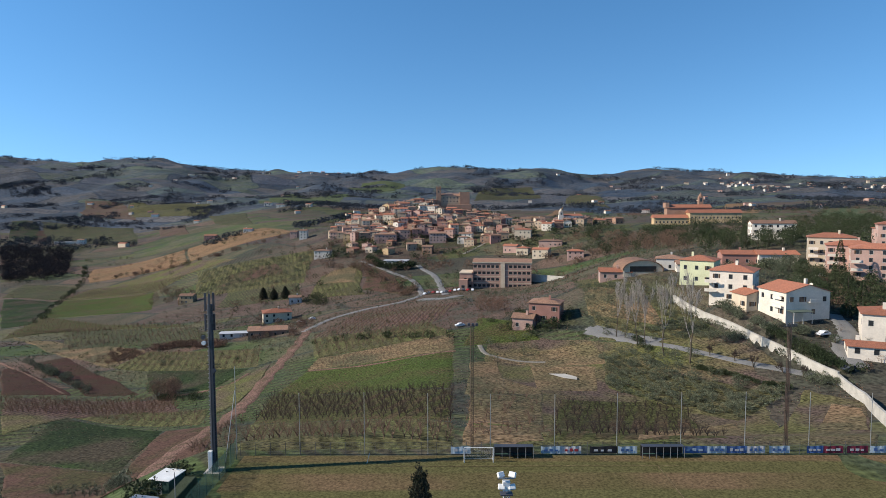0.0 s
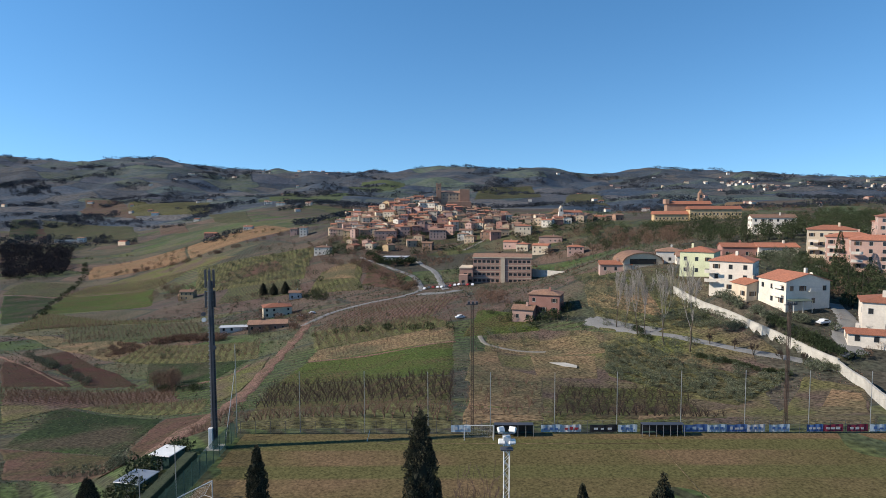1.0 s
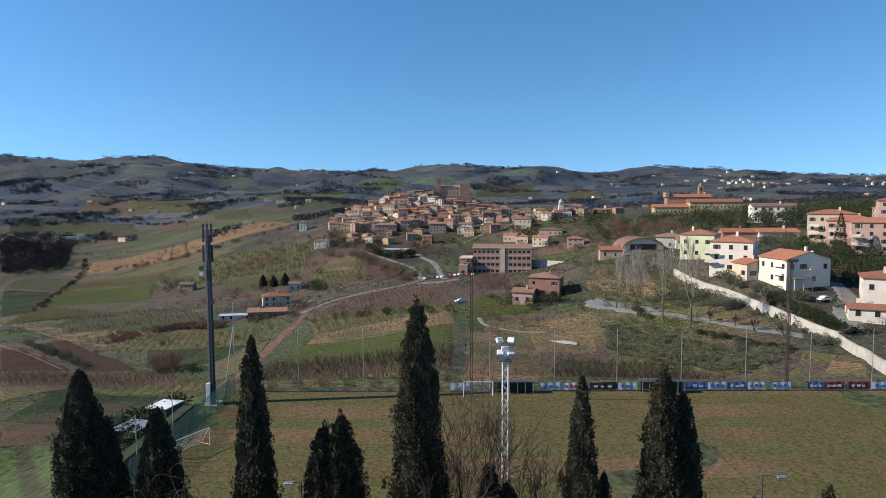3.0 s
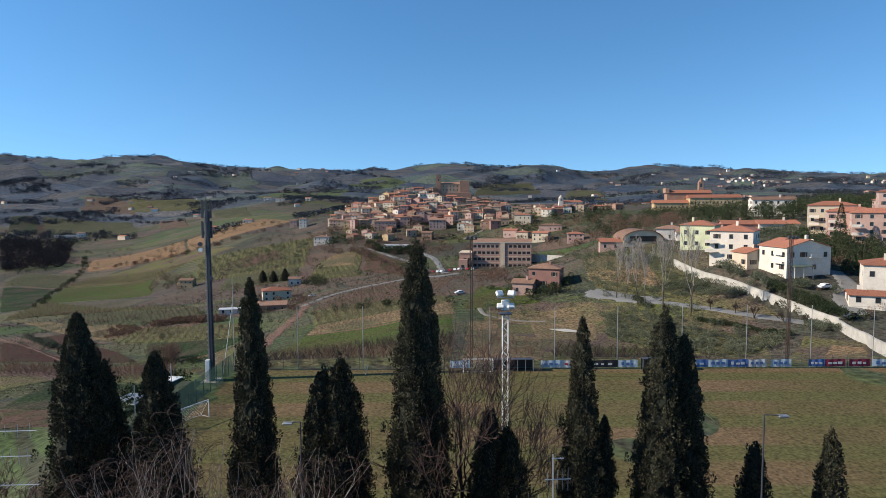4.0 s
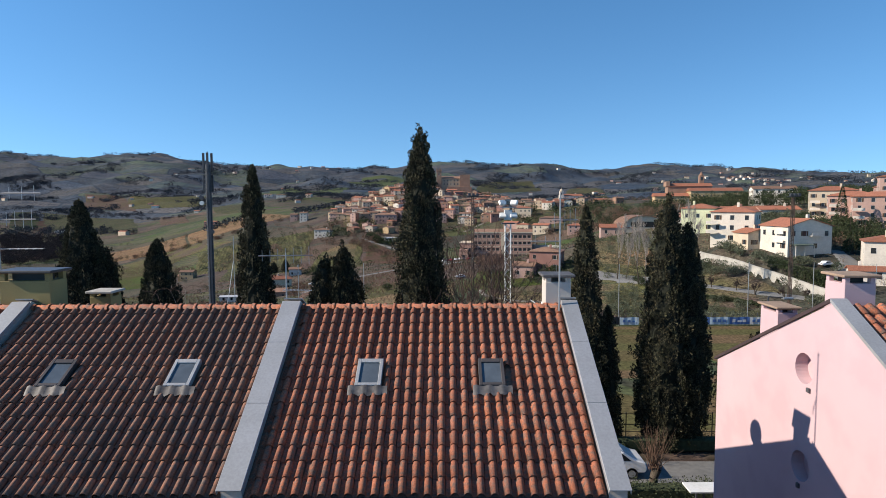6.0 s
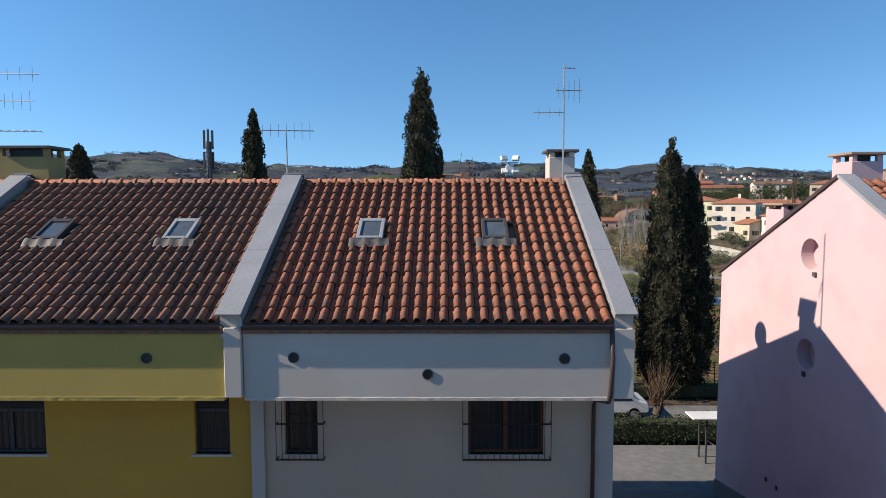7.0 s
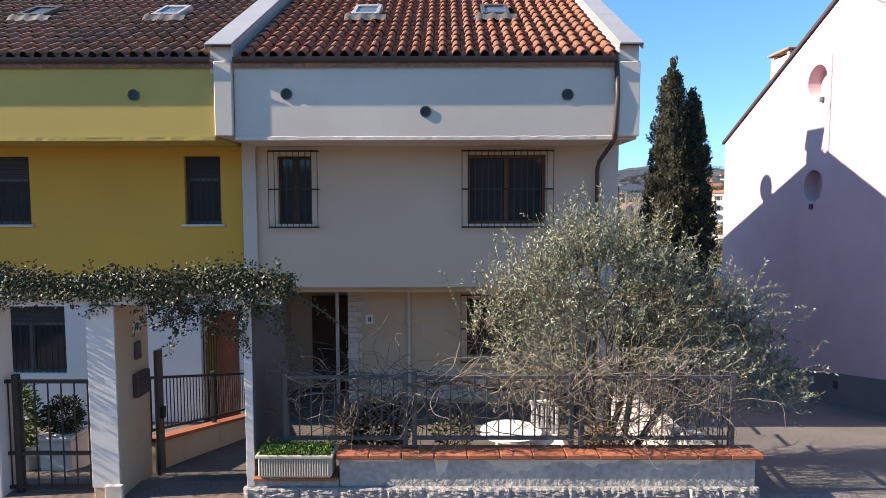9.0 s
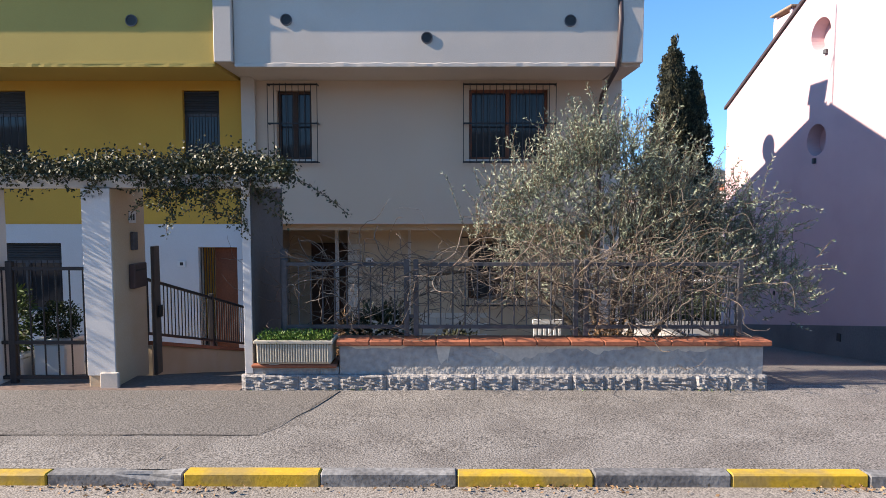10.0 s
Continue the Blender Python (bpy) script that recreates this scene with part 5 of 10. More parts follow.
# further unit of the row, of which only the roof's edge shows
fh = thing("terraced_house", (-13, 10.7, -0.9), "plastered terraced house with clay tiled roof", "house", "row of terraced houses")
roof_far_unit = house_shell(fh, -16.9, -10.73, M["stucco_pink"], M["stucco_pink"], [], 0)
tiled(roof_far_unit, -12.9, -10.76, 9, 15, "tile")

# pink house across the side lane
ph = thing("end_terrace_house", (9.87, 14.2, -2.0), "pale pink gabled house with round wall openings", "house", "row of terraced houses")


def gable_with_holes():
    """The gable wall with two round openings, cut as rings into the sheet."""
    bm = bmesh.new()
    seg = 28
    circles = [(15.29, 6.58, 0.42), (15.30, 3.84, 0.42)]
    outline = [(7.6, -2.2), (20.5, -3.4), (20.5, 5.50), (14.2, 8.55), (9.45, 5.85), (9.45, 4.5), (7.6, 4.5)]
    vs = [bm.verts.new((9.87, y, z)) for y, z in outline]
    es = [bm.edges.new((vs[i], vs[(i + 1) % len(vs)])) for i in range(len(vs))]
    tubes = []
    for cy, cz, r in circles:
        ring = [bm.verts.new((9.87, cy + r * math.cos(6.2832 * k / seg), cz + r * math.sin(6.2832 * k / seg))) for k in range(seg)]
        es += [bm.edges.new((ring[k], ring[(k + 1) % seg])) for k in range(seg)]
        tubes.append(ring)
    bmesh.ops.triangle_fill(bm, use_beauty=True, edges=es)
    for ring in tubes:
        deep = [bm.verts.new((10.22, v.co.y, v.co.z)) for v in ring]
        for k in range(seg):
            bm.faces.new((ring[k], ring[(k + 1) % seg], deep[(k + 1) % seg], deep[k]))
        bm.faces.new(deep)
    bmesh.ops.recalc_face_normals(bm, faces=bm.faces[:])
    return bm


part("gable_wall", gable_with_holes(), M["stucco_pink"], ph)
part("back_wall", boxed(10.3, 18, 20.25, 20.49, -3.4, 5.4), M["stucco_pink"], ph)
part("front_wall", boxed(9.9, 18, 7.62, 7.8, -1.5, 4.5), M["stucco_pink"], ph)
bm = bmesh.new()
prism(bm, [(9.84, 7.6, 0.33), (9.84, 20.52, -2.08), (9.84, 20.52, -3.6), (9.84, 7.6, -2.2)], (0.028, 0, 0))
part("plinth", bm, M["plinth_grey"], ph, "grey cement plinth")
for y0, z0, y1, z1 in ((9.4, 5.86, 14.2, 8.60), (20.62, 5.48, 14.2, 8.60)):
    bm = bmesh.new()
    prism(bm, [(9.80, y0, z0 - 0.02), (9.80, y1, z1 - 0.02), (9.80, y1, z1 + 0.07), (9.80, y0, z0 + 0.07)], (0.09 if y0 > 14 else 0.42, 0, 0))
    part("verge_trim", bm, M["gutter"] if y0 > 14 else M["flashing"], ph)
pr = part("roof", gable_roof(bmesh.new(), 9.92, 18.0), M["tile_aged"], ph)
pm = tile_mesh("roof_tile", 0.30, SLOPE_LEN / 15 + 0.06, M["tile"])
for r in range(15):
    for c in range(12):
        piece("roof_tile", pm, on_roof(10.26 + c * 0.30, r * SLOPE_LEN / 15 - 0.03, 0.02), pr)
bm = bmesh.new()
for i in range(26):
    y0 = RIDGE_Y + 0.1 + i * 0.24
    z0 = RIDGE_Z - (y0 - RIDGE_Y) * 0.47
    prism(bm, [(9.93, y0, z0 + 0.01), (9.93, y0 + 0.26, z0 - 0.10), (9.93, y0 + 0.26, z0 - 0.06), (9.93, y0, z0 + 0.03)], (5.0, 0, 0))
part("back_tiles", bm, M["tile_aged"], pr)
chimney(ph, 10.35, 11.15, 14.5, 15.3, 7.9, 9.0, M["stucco_pink"], M["cap_tan"], 0.09, 0.16)
chimney(ph, 10.15, 10.75, 17.2, 18.2, 6.0, 7.75, M["stucco_pink"], M["cap_tan"], 0.08, 0.12)
bm = boxed(9.80, 9.865, 14.95, 15.07, 6.0, 6.12, 0.01)
part("drain_spout", bm, M["iron_grey"], ph)
part("drain_spout", boxed(9.80, 9.865, 15.25, 15.36, 3.22, 3.36, 0.01), M["iron_grey"], ph)
for y in (16.4, 17.0):
    part("wall_vent", boxed(9.84, 9.869, y, y + 0.1, -0.55, -0.42, 0.008), M["black"], ph)
part("plinth_vent", boxed(9.825, 9.839, 13.9, 14.05, -1.25, -1.05), M["black"], ph)

# aerials and dishes
antenna((2.94, 13.9, 8.25), 3.05, [(2.95, 5, 0.30, 2, 0.12, False, 0.12), (2.42, 5, 0.65, 5, 0.55, True, 0.12), (1.9, 175, 0.75, 3, 0.3, True, 0.35)], "television aerial on a mast by the chimney")
antenna((-3.92, 14.35, 8.5), 1.35, [(1.28, 8, 1.35, 7, 0.42, True, 0.0), (0.40, 172, 0.75, 8, 0.35, False, -0.3)], "low wide television aerial on the ridge")
antenna((-11.9, 15.3, 8.2), 3.4, [(3.2, 3, 1.3, 4, 0.4, True, 0.5), (2.5, 3, 1.1, 5, 0.5, True, 0.45), (1.7, 3, 1.3, 6, 0.5, False, 0.5)], "tall television aerial behind the chimney")
for x, y, z, turn in ((2.62, 16.7, 7.75, 12), (3.05, 16.9, 8.0, -8)):
    a = thing("satellite_dish", (x, y, z - 1.7), "white satellite dish behind the roof ridge", "dish")
    bm = bmesh.new()
    seg, m = 18, pose(x, y, z, 0, -62, turn)
    rows = []
    for q in range(5):
        r = 0.36 * q / 4
        rows.append([bm.verts.new(m @ Vector((r * math.cos(6.2832 * k / seg), r * math.sin(6.2832 * k / seg), r * r * 0.8))) for k in range(seg)] if q else [bm.verts.new(m @ Vector((0, 0, 0)))])
    for k in range(seg):
        bm.faces.new((rows[0][0], rows[1][k], rows[1][(k + 1) % seg]))
    for q in range(1, 4):
        for k in range(seg):
            bm.faces.new((rows[q][k], rows[q + 1][k], rows[q + 1][(k + 1) % seg], rows[q][(k + 1) % seg])).smooth = True
    part("dish", bm, M["white_paint"], a)
    part("stand", rod(bmesh.new(), (x, y, z), (x, y, z - 1.75), 0.02), M["steel"], a)
    part("feed_arm", rod(bmesh.new(), m @ Vector((0, -0.3, 0.08)), m @ Vector((0, 0, 0.45)), 0.012), M["steel"], a)

# ---- street, pavement and front gardens ----
def slab(name, x0, x1, prof, material, label, category, nx=40):
    """A strip of paving: prof gives (y, z) along its depth."""
    ys = np.concatenate([np.linspace(a[0], b[0], 8, endpoint=False) for a, b in zip(prof[:-1], prof[1:])] + [[prof[-1][0]]])
    zs = np.interp(ys, [p[0] for p in prof], [p[1] for p in prof])
    xs = np.linspace(x0, x1, nx)
    X, Y = np.meshgrid(xs, ys)
    Z = np.repeat(zs[:, None], nx, 1) + 0.006 * waves(X, Y, 2.1, 3)
    n, k = X.shape
    i = (np.arange(n - 1)[:, None] * k + np.arange(k - 1)[None, :]).ravel()
    return solid(name, fast_mesh(name, np.stack([X, Y, Z], -1).reshape(-1, 3), np.stack([i, i + 1, i + k + 1, i + k], 1), material), None, label, category, kind="structure")


slab("road", -40, 40, [(-9, 0.07), (-2, 0.06), (3.34, 0.04)], M["street"], "pale worn asphalt street", "road")
pavement = slab("pavement", -40, 9.8, [(3.40, 0.128), (5.45, 0.17)], M["paving"], "worn grey asphalt pavement", "pavement", 120)
slab("driveway", 3.2, 9.85, [(5.45, 0.165), (7.5, -0.25), (12.4, -1.40), (18.3, -2.28), (21, -2.78)], M["paving_new"], "sloping asphalt side lane", "driveway")
slab("car_park", -30, 40, [(20.6, -2.80), (25.8, -2.98)], M["asphalt"], "grey asphalt yard behind the houses", "car park")
slab("road", -60, 60, [(27.2, -3.0), (31.4, -3.04)], M["asphalt"], "narrow grey asphalt road behind the hedge", "road")
# shade behind the railing is put into the floor's dark colour
M["garden_floor"] = mat("garden_floor", (0.14, 0.12, 0.105), (0.09, 0.08, 0.07), scale=1.2, fine=20, grain=0.3, bump=0.4, depth=0.02)
slab("front_garden", -10.2, 3.2, [(5.46, 0.12), (6.4, 0.0), (10.0, -0.92), (13.2, -0.95)], M["garden_floor"], "sloping paved floor of the front gardens, darkened to stand for shade", "garden")
# the newer patch of asphalt, with its crooked edge
bm = bmesh.new()
edge = [(-12, 4.02), (-6, 4.0), (-3.0, 4.03), (-1.6, 4.01), (-1.48, 4.06), (-1.38, 4.2), (-1.30, 4.45), (-1.18, 4.7), (-1.08, 5.0), (-1.02, 5.2), (-12, 5.2)]
prism(bm, [(x, y, 0.128 + (y - 3.4) * 0.0205 - 0.004) for x, y in edge], (0, 0, 0.0135))
solid("asphalt_patch", bm, M["paving_new"], "darker newer patch of pavement asphalt", "pavement", kind="structure")
# cracks in the old asphalt
M["crack"] = mat("crack_dirt", (0.035, 0.032, 0.03), (0.05, 0.045, 0.04), scale=5, fine=40)
rc = random.Random(12)
for x, y, dx, dy, n in ((-1.50, 4.02, -0.21, 0.0, 50), (-1.5, 4.02, 0.055, 0.14, 9), (-2.2, 3.45, 0.02, 0.06, 8), (-4.6, 3.45, 0.12, 0.07, 8), (0.1, 3.45, 0.02, 0.05, 5), (-3.2, 5.0, -0.1, -0.12, 8), (0.6, 3.75, 0.05, 0.02, 5)):
    pts = []
    for k in range(n):
        pts.append((x, y))
        x, y = x + dx * rc.uniform(0.7, 1.3) + rc.uniform(-0.02, 0.02), y + dy * rc.uniform(0.6, 1.3) + rc.uniform(-0.012, 0.012)
    bm = bmesh.new()
    up = []
    for k, (a, b) in enumerate(pts):
        w = 0.0022 + 0.0032 * rc.random()
        z = 0.128 + (b - 3.4) * 0.0205 + 0.0145
        up.append((bm.verts.new((a - w * (dy != 0), b - w, z)), bm.verts.new((a + w * (dy != 0), b + w, z))))
    for u, v in zip(up[:-1], up[1:]):
        bm.faces.new((u[0], v[0], v[1], u[1]))
    solid("crack", bm, M["crack"], "dark crack in the asphalt", "crack", kind="structure")
bm = boxed(-12, -2.06, 5.2, 5.75, 0.15, 0.178, 0.006)
solid("threshold", bm, M["old_tile"], "reddish paved strip along the gates", "threshold", kind="structure")

kerb = thing("kerb", (0, 3.3, 0), "concrete kerb painted yellow and grey in turn", "kerb", kind="structure")
rngk = random.Random(3)
for k in range(-14, 14):
    x = 0.157 + k
    bm = bmesh.new()
    box(bm, x + 0.003, x + 0.997, 3.305 + rngk.uniform(-0.005, 0.005), 3.42, -0.05, 0.135 + rngk.uniform(-0.006, 0.004), 0.011)
    if k == -3:
        bmesh.ops.subdivide_edges(bm, edges=bm.edges[:], cuts=3, use_grid_fill=True)
        for v in bm.verts:
            if v.co.z > 0.09 and abs(v.co.x - (x + 0.82)) < 0.12:
                v.co += Vector((rngk.uniform(-0.02, 0.02), 0.02, rngk.uniform(-0.05, -0.01)))
    part("kerb_stone", bm, M["kerb_yellow"] if k % 2 == 0 else M["kerb"], kerb, "yellow painted kerb stone" if k % 2 == 0 else "bare grey kerb stone")

# low garden wall
gw = thing("garden_wall", (0.7, 5.3, 0.15), "low cement garden wall with stone base and terracotta coping", "wall")
wall_body = part("render", boxed(-1.04, 3.40, 5.29, 5.52, 0.10, 0.63, 0.01), M["render_grey"], gw, "worn patched cement render")
part("low_end", boxed(-2.03, -1.045, 5.29, 5.52, 0.10, 0.40, 0.01), M["render_grey"], gw)
part("ledge", boxed(-1.95, -1.06, 5.23, 5.56, 0.402, 0.44, 0.01), M["coping"], gw)
rw = random.Random(9)
x = -2.06
while x < 3.42:
    w = min(rw.choice((0.34, 0.42, 0.5, 0.6)), 3.43 - x)
    bm = boxed(x + 0.0015, x + w - 0.0015, 5.25, 5.30, 0.12, 0.325, 0.0)
    bmesh.ops.subdivide_edges(bm, edges=bm.edges[:], cuts=11, use_grid_fill=True)
    for v in bm.verts:
        if v.co.y < 5.26:
            e = min(v.co.x - x, x + w - v.co.x, v.co.z - 0.12, 0.325 - v.co.z)
            if e > 0.012:
                v.co.y -= 0.004 + 0.016 * rw.random() + 0.007 * (1 + math.sin(v.co.x * 47 + 3 * math.sin(v.co.z * 31)) * math.sin(v.co.z * 53 + v.co.x * 9))
    part("base_stone", bm, M["rustic"], gw)
    x += w
n = 13
for k in range(n):
    a = -1.07 + (3.47 + 1.07) * k / n
    b = a + 4.54 / n
    bm = boxed(a + 0.002, b - 0.002, 5.245, 5.53, 0.632, 0.688, 0.010)
    part("coping_tile", bm, M["coping"], gw)
# flakes of paler render, with ragged edges
rf = random.Random(4)
for x0, x1, za, zb in ((0.50, 2.06, 0.40, 0.63), (-0.02, 0.12, 0.42, 0.63), (2.1, 3.0, 0.565, 0.63), (-0.95, -0.3, 0.59, 0.63)):
    n = max(6, int((x1 - x0) / 0.045))
    low, z = [], (za + zb) / 2
    for j in range(n + 1):
        z = min(max(z + rf.uniform(-0.045, 0.045), za), zb - 0.03)
        e = min(j, n - j) / max(1, n * 0.16)
        low.append((x0 + (x1 - x0) * j / n + rf.uniform(-0.012, 0.012), 5.2865, z if e >= 1 else zb - (zb - z) * max(e, 0.12)))
    bm = bmesh.new()
    front = [(bm.verts.new(p), bm.verts.new((p[0], 5.2865, zb))) for p in low]
    back = [(bm.verts.new((p[0], 5.2905, p[2])), bm.verts.new((p[0], 5.2905, zb))) for p in low]
    for a, b, c, d in zip(front[:-1], front[1:], back[:-1], back[1:]):
        bm.faces.new((a[0], b[0], b[1], a[1])), bm.faces.new((c[0], d[0], b[0], a[0]))
    bm.faces.new((front[0][0], front[0][1], back[0][1], back[0][0])), bm.faces.new((front[-1][0], back[-1][0], back[-1][1], front[-1][1]))
    part("render_patch", bm, M["render_pale"], gw, "paler flaked render patch")

# railing on the wall
fence = thing("garden_fence", (0.8, 5.4, 0.7), "grey painted iron railing on the garden wall", "fence")
FY = 5.44
for a, b in ((-1.62, -0.34), (-0.24, 1.46), (1.57, 3.20)):
    for z in (0.80, 1.47):
        part("rail", boxed(a, b, FY - 0.018, FY + 0.018, z - 0.018, z + 0.018), M["iron_grey"], fence)
    n = int((b - a) / 0.125)
    bar = mesh_of("bar", rod(bmesh.new(), (0, 0, 0), (0, 0, 0.65), 0.008, seg=6), M["iron_grey"])
    for k in range(1, n):
        piece("bar", bar, pose(a + (b - a) * k / n, FY, 0.81), fence)
for x in (-1.64, -0.34, -0.24, 1.46, 1.57, 3.20):
    part("post", boxed(x - 0.027, x + 0.027, FY - 0.027, FY + 0.027, 0.70, 1.52, 0.006), M["iron_grey"], fence)
part("post", boxed(-1.70, -1.63, FY + 0.05, FY + 0.12, 0.12, 1.62, 0.006), M["iron_grey"], fence)
part("post_brace", boxed(-0.34, -0.24, FY - 0.01, FY + 0.01, 0.9, 0.93), M["iron_grey"], fence)
part("post_brace", boxed(1.46, 1.57, FY - 0.01, FY + 0.01, 0.9, 0.93), M["iron_grey"], fence)
# side railing by the lane
side = thing("side_fence", (3.25, 8, 0.3), "grey iron railing along the side lane", "fence")
for j in range(4):
    y0, y1 = 5.5 + j * 1.25, 5.5 + (j + 1) * 1.25
    za, zb = 0.45 - j * 0.18, 0.45 - (j + 1) * 0.18
    part("wall_base", boxed(3.16, 3.34, y0, y1 - 0.004, -1.4, zb + 0.18, 0.008), M["render_grey"], side)
    for z in (0.3, 1.0):
        part("rail", boxed(3.23, 3.265, y0, y1, zb + z - 0.015, zb + z + 0.015), M["iron_grey"], side)
    for k in range(10):
        part("bar", rod(bmesh.new(), (3.248, y0 + 0.125 * k, zb + 0.3), (3.248, y0 + 0.125 * k, zb + 1.0), 0.008, seg=5), M["iron_grey"], side)

# ribbed planter with herbs
pl = thing("planter", (-1.5, 5.35, 0.44), "ribbed cream planter full of green herbs", "planter")
bm = bmesh.new()
x0, x1, y0, y1, z0, z1 = -1.91, -1.09, 5.20, 5.52, 0.445, 0.70
box(bm, x0 + 0.02, x1 - 0.02, y0 + 0.015, y1, z0, z1 - 0.03, 0.02)
trough = part("trough", bm, M["planter"], pl)
for k in range(28):
    a = x0 + 0.035 + (x1 - x0 - 0.07) * k / 28
    part("rib", boxed(a, a + 0.015, y0, y0 + 0.016, z0 + 0.025, z1 - 0.035, 0.004), M["planter"], trough)
bm = bmesh.new()
for a in ((x0, x1, y0 - 0.01, y0 + 0.02), (x0, x1, y1 - 0.03, y1), (x0, x0 + 0.03, y0 + 0.02, y1 - 0.03), (x1 - 0.03, x1, y0 + 0.02, y1 - 0.03)):
    box(bm, *a, z1 - 0.035, z1, 0.006)
part("rim", bm, M["planter"], pl)
part("foot", boxed(x0 + 0.15, x0 + 0.25, y0 + 0.02, y1 - 0.05, 0.442, 0.446), M["planter"], pl)
part("soil", boxed(x0 + 0.03, x1 - 0.03, y0 + 0.025, y1 - 0.03, z1 - 0.06, z1 - 0.015), M["bare_soil"], pl)
r = np.random.default_rng(11)
c = np.stack([r.uniform(x0 + 0.03, x1 - 0.03, 2600), r.uniform(y0, y1 - 0.02, 2600), r.uniform(z1 - 0.03, z1 + 0.05, 2600) + 0.03 * np.sin(np.linspace(0, 40, 2600))], 1)
part("herbs", leaf_mesh("herbs", c, r.normal(size=(2600, 3)) + [0, -0.2, 0.9], r.uniform(0.02, 0.045, 2600), r.uniform(0.008, 0.016, 2600), M["herb"], r), None, pl, "low bright green herbs")

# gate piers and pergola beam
# dark plaster: stains and the shade of the pier's side share this colour
M["pier_stained_shaded"] = mat("stained_shaded_plaster", (0.11, 0.105, 0.105), (0.075, 0.072, 0.072), scale=1.0, fine=30, grain=0.12, bump=0.3, depth=0.008)
gp = thing("gate_piers", (-2.8, 5.6, 0.15), "plastered gate piers carrying a beam", "gate pier")
lp = part("left_pier", boxed(-3.70, -3.40, 5.32, 6.02, 0.12, 2.27, 0.012), M["stucco_tan"], gp)
part("pier_face", boxed(-3.70, -3.402, 5.300, 5.318, 0.30, 2.27, 0.004), M["stucco_white"], gp, "whitewashed front of the pier")
part("pier_foot", boxed(-3.55, -3.36, 5.26, 5.31, 0.13, 0.34, 0.008), M["stucco_grey"], gp)
part("right_pier", boxed(-2.02, -1.93, 5.30, 6.5, 0.12, 2.36, 0.012), M["pier_stained_shaded"], gp)
part("pier_face", boxed(-2.03, -1.945, 5.28, 5.298, 0.33, 2.36, 0.004), M["stucco_white"], gp)
part("beam", boxed(-9.0, -1.70, 5.34, 5.62, 2.275, 2.42, 0.012), M["stucco_white"], gp)
part("cross_beam", boxed(-3.66, -3.42, 5.64, 6.0, 2.28, 2.40, 0.012), M["stucco_tan"], gp)
mb = part("letter_box", boxed(-3.395, -3.33, 5.62, 5.90, 1.18, 1.45, 0.008), M["gutter"], gp, "brown metal letter box")
part("slot", boxed(-3.329, -3.326, 5.66, 5.86, 1.37, 1.39), M["black"], mb)
ic = part("intercom", boxed(-3.398, -3.36, 5.68, 5.78, 1.60, 1.80, 0.006), M["iron_grey"], gp)
part("number_tile", boxed(-3.398, -3.385, 5.66, 5.80, 1.90, 2.03, 0.003), M["stucco_white"], gp)
part("number_mark", boxed(-3.384, -3.381, 5.69, 5.71, 1.93, 2.0), M["black"], gp)
part("number_mark", boxed(-3.384, -3.381, 5.73, 5.76, 1.93, 2.0), M["black"], gp)

# open solid gate leaf
gl = thing("gate_leaf", (-3.4, 6.2, 0.1), "dark brown sheet metal gate standing open", "gate")
part("leaf", boxed(-3.36, -3.315, 6.04, 6.18, 0.10, 1.62, 0.006), M["metal_brown"], gl)
part("lock", boxed(-3.31, -3.28, 6.08, 6.16, 0.78, 0.92, 0.006), M["iron"], gl)

# iron gate of the yellow house
yg = thing("iron_gate", (-5, 5.5, 0.18), "dark iron bar gate in front of the yellow house", "gate")
for z in (0.24, 0.62, 1.42):
    part("rail", boxed(-6.9, -3.74, 5.44, 5.475, z - 0.018, z + 0.018), M["iron"], yg)
for k in range(22):
    x = -6.85 + k * 0.145
    part("bar", rod(bmesh.new(), (x, 5.457, 0.22), (x, 5.457, 1.44), 0.009, seg=5), M["iron"], yg)
part("gate_post", boxed(-4.62, -4.55, 5.43, 5.49, 0.17, 1.5, 0.006), M["iron"], yg)
wp = thing("gate_piers", (-4.8, 5.5, 0.15), "white plastered gate pier", "gate pier")
part("pier", boxed(-4.95, -4.70, 5.33, 5.6, 0.12, 2.27, 0.01), M["stucco_white"], wp)

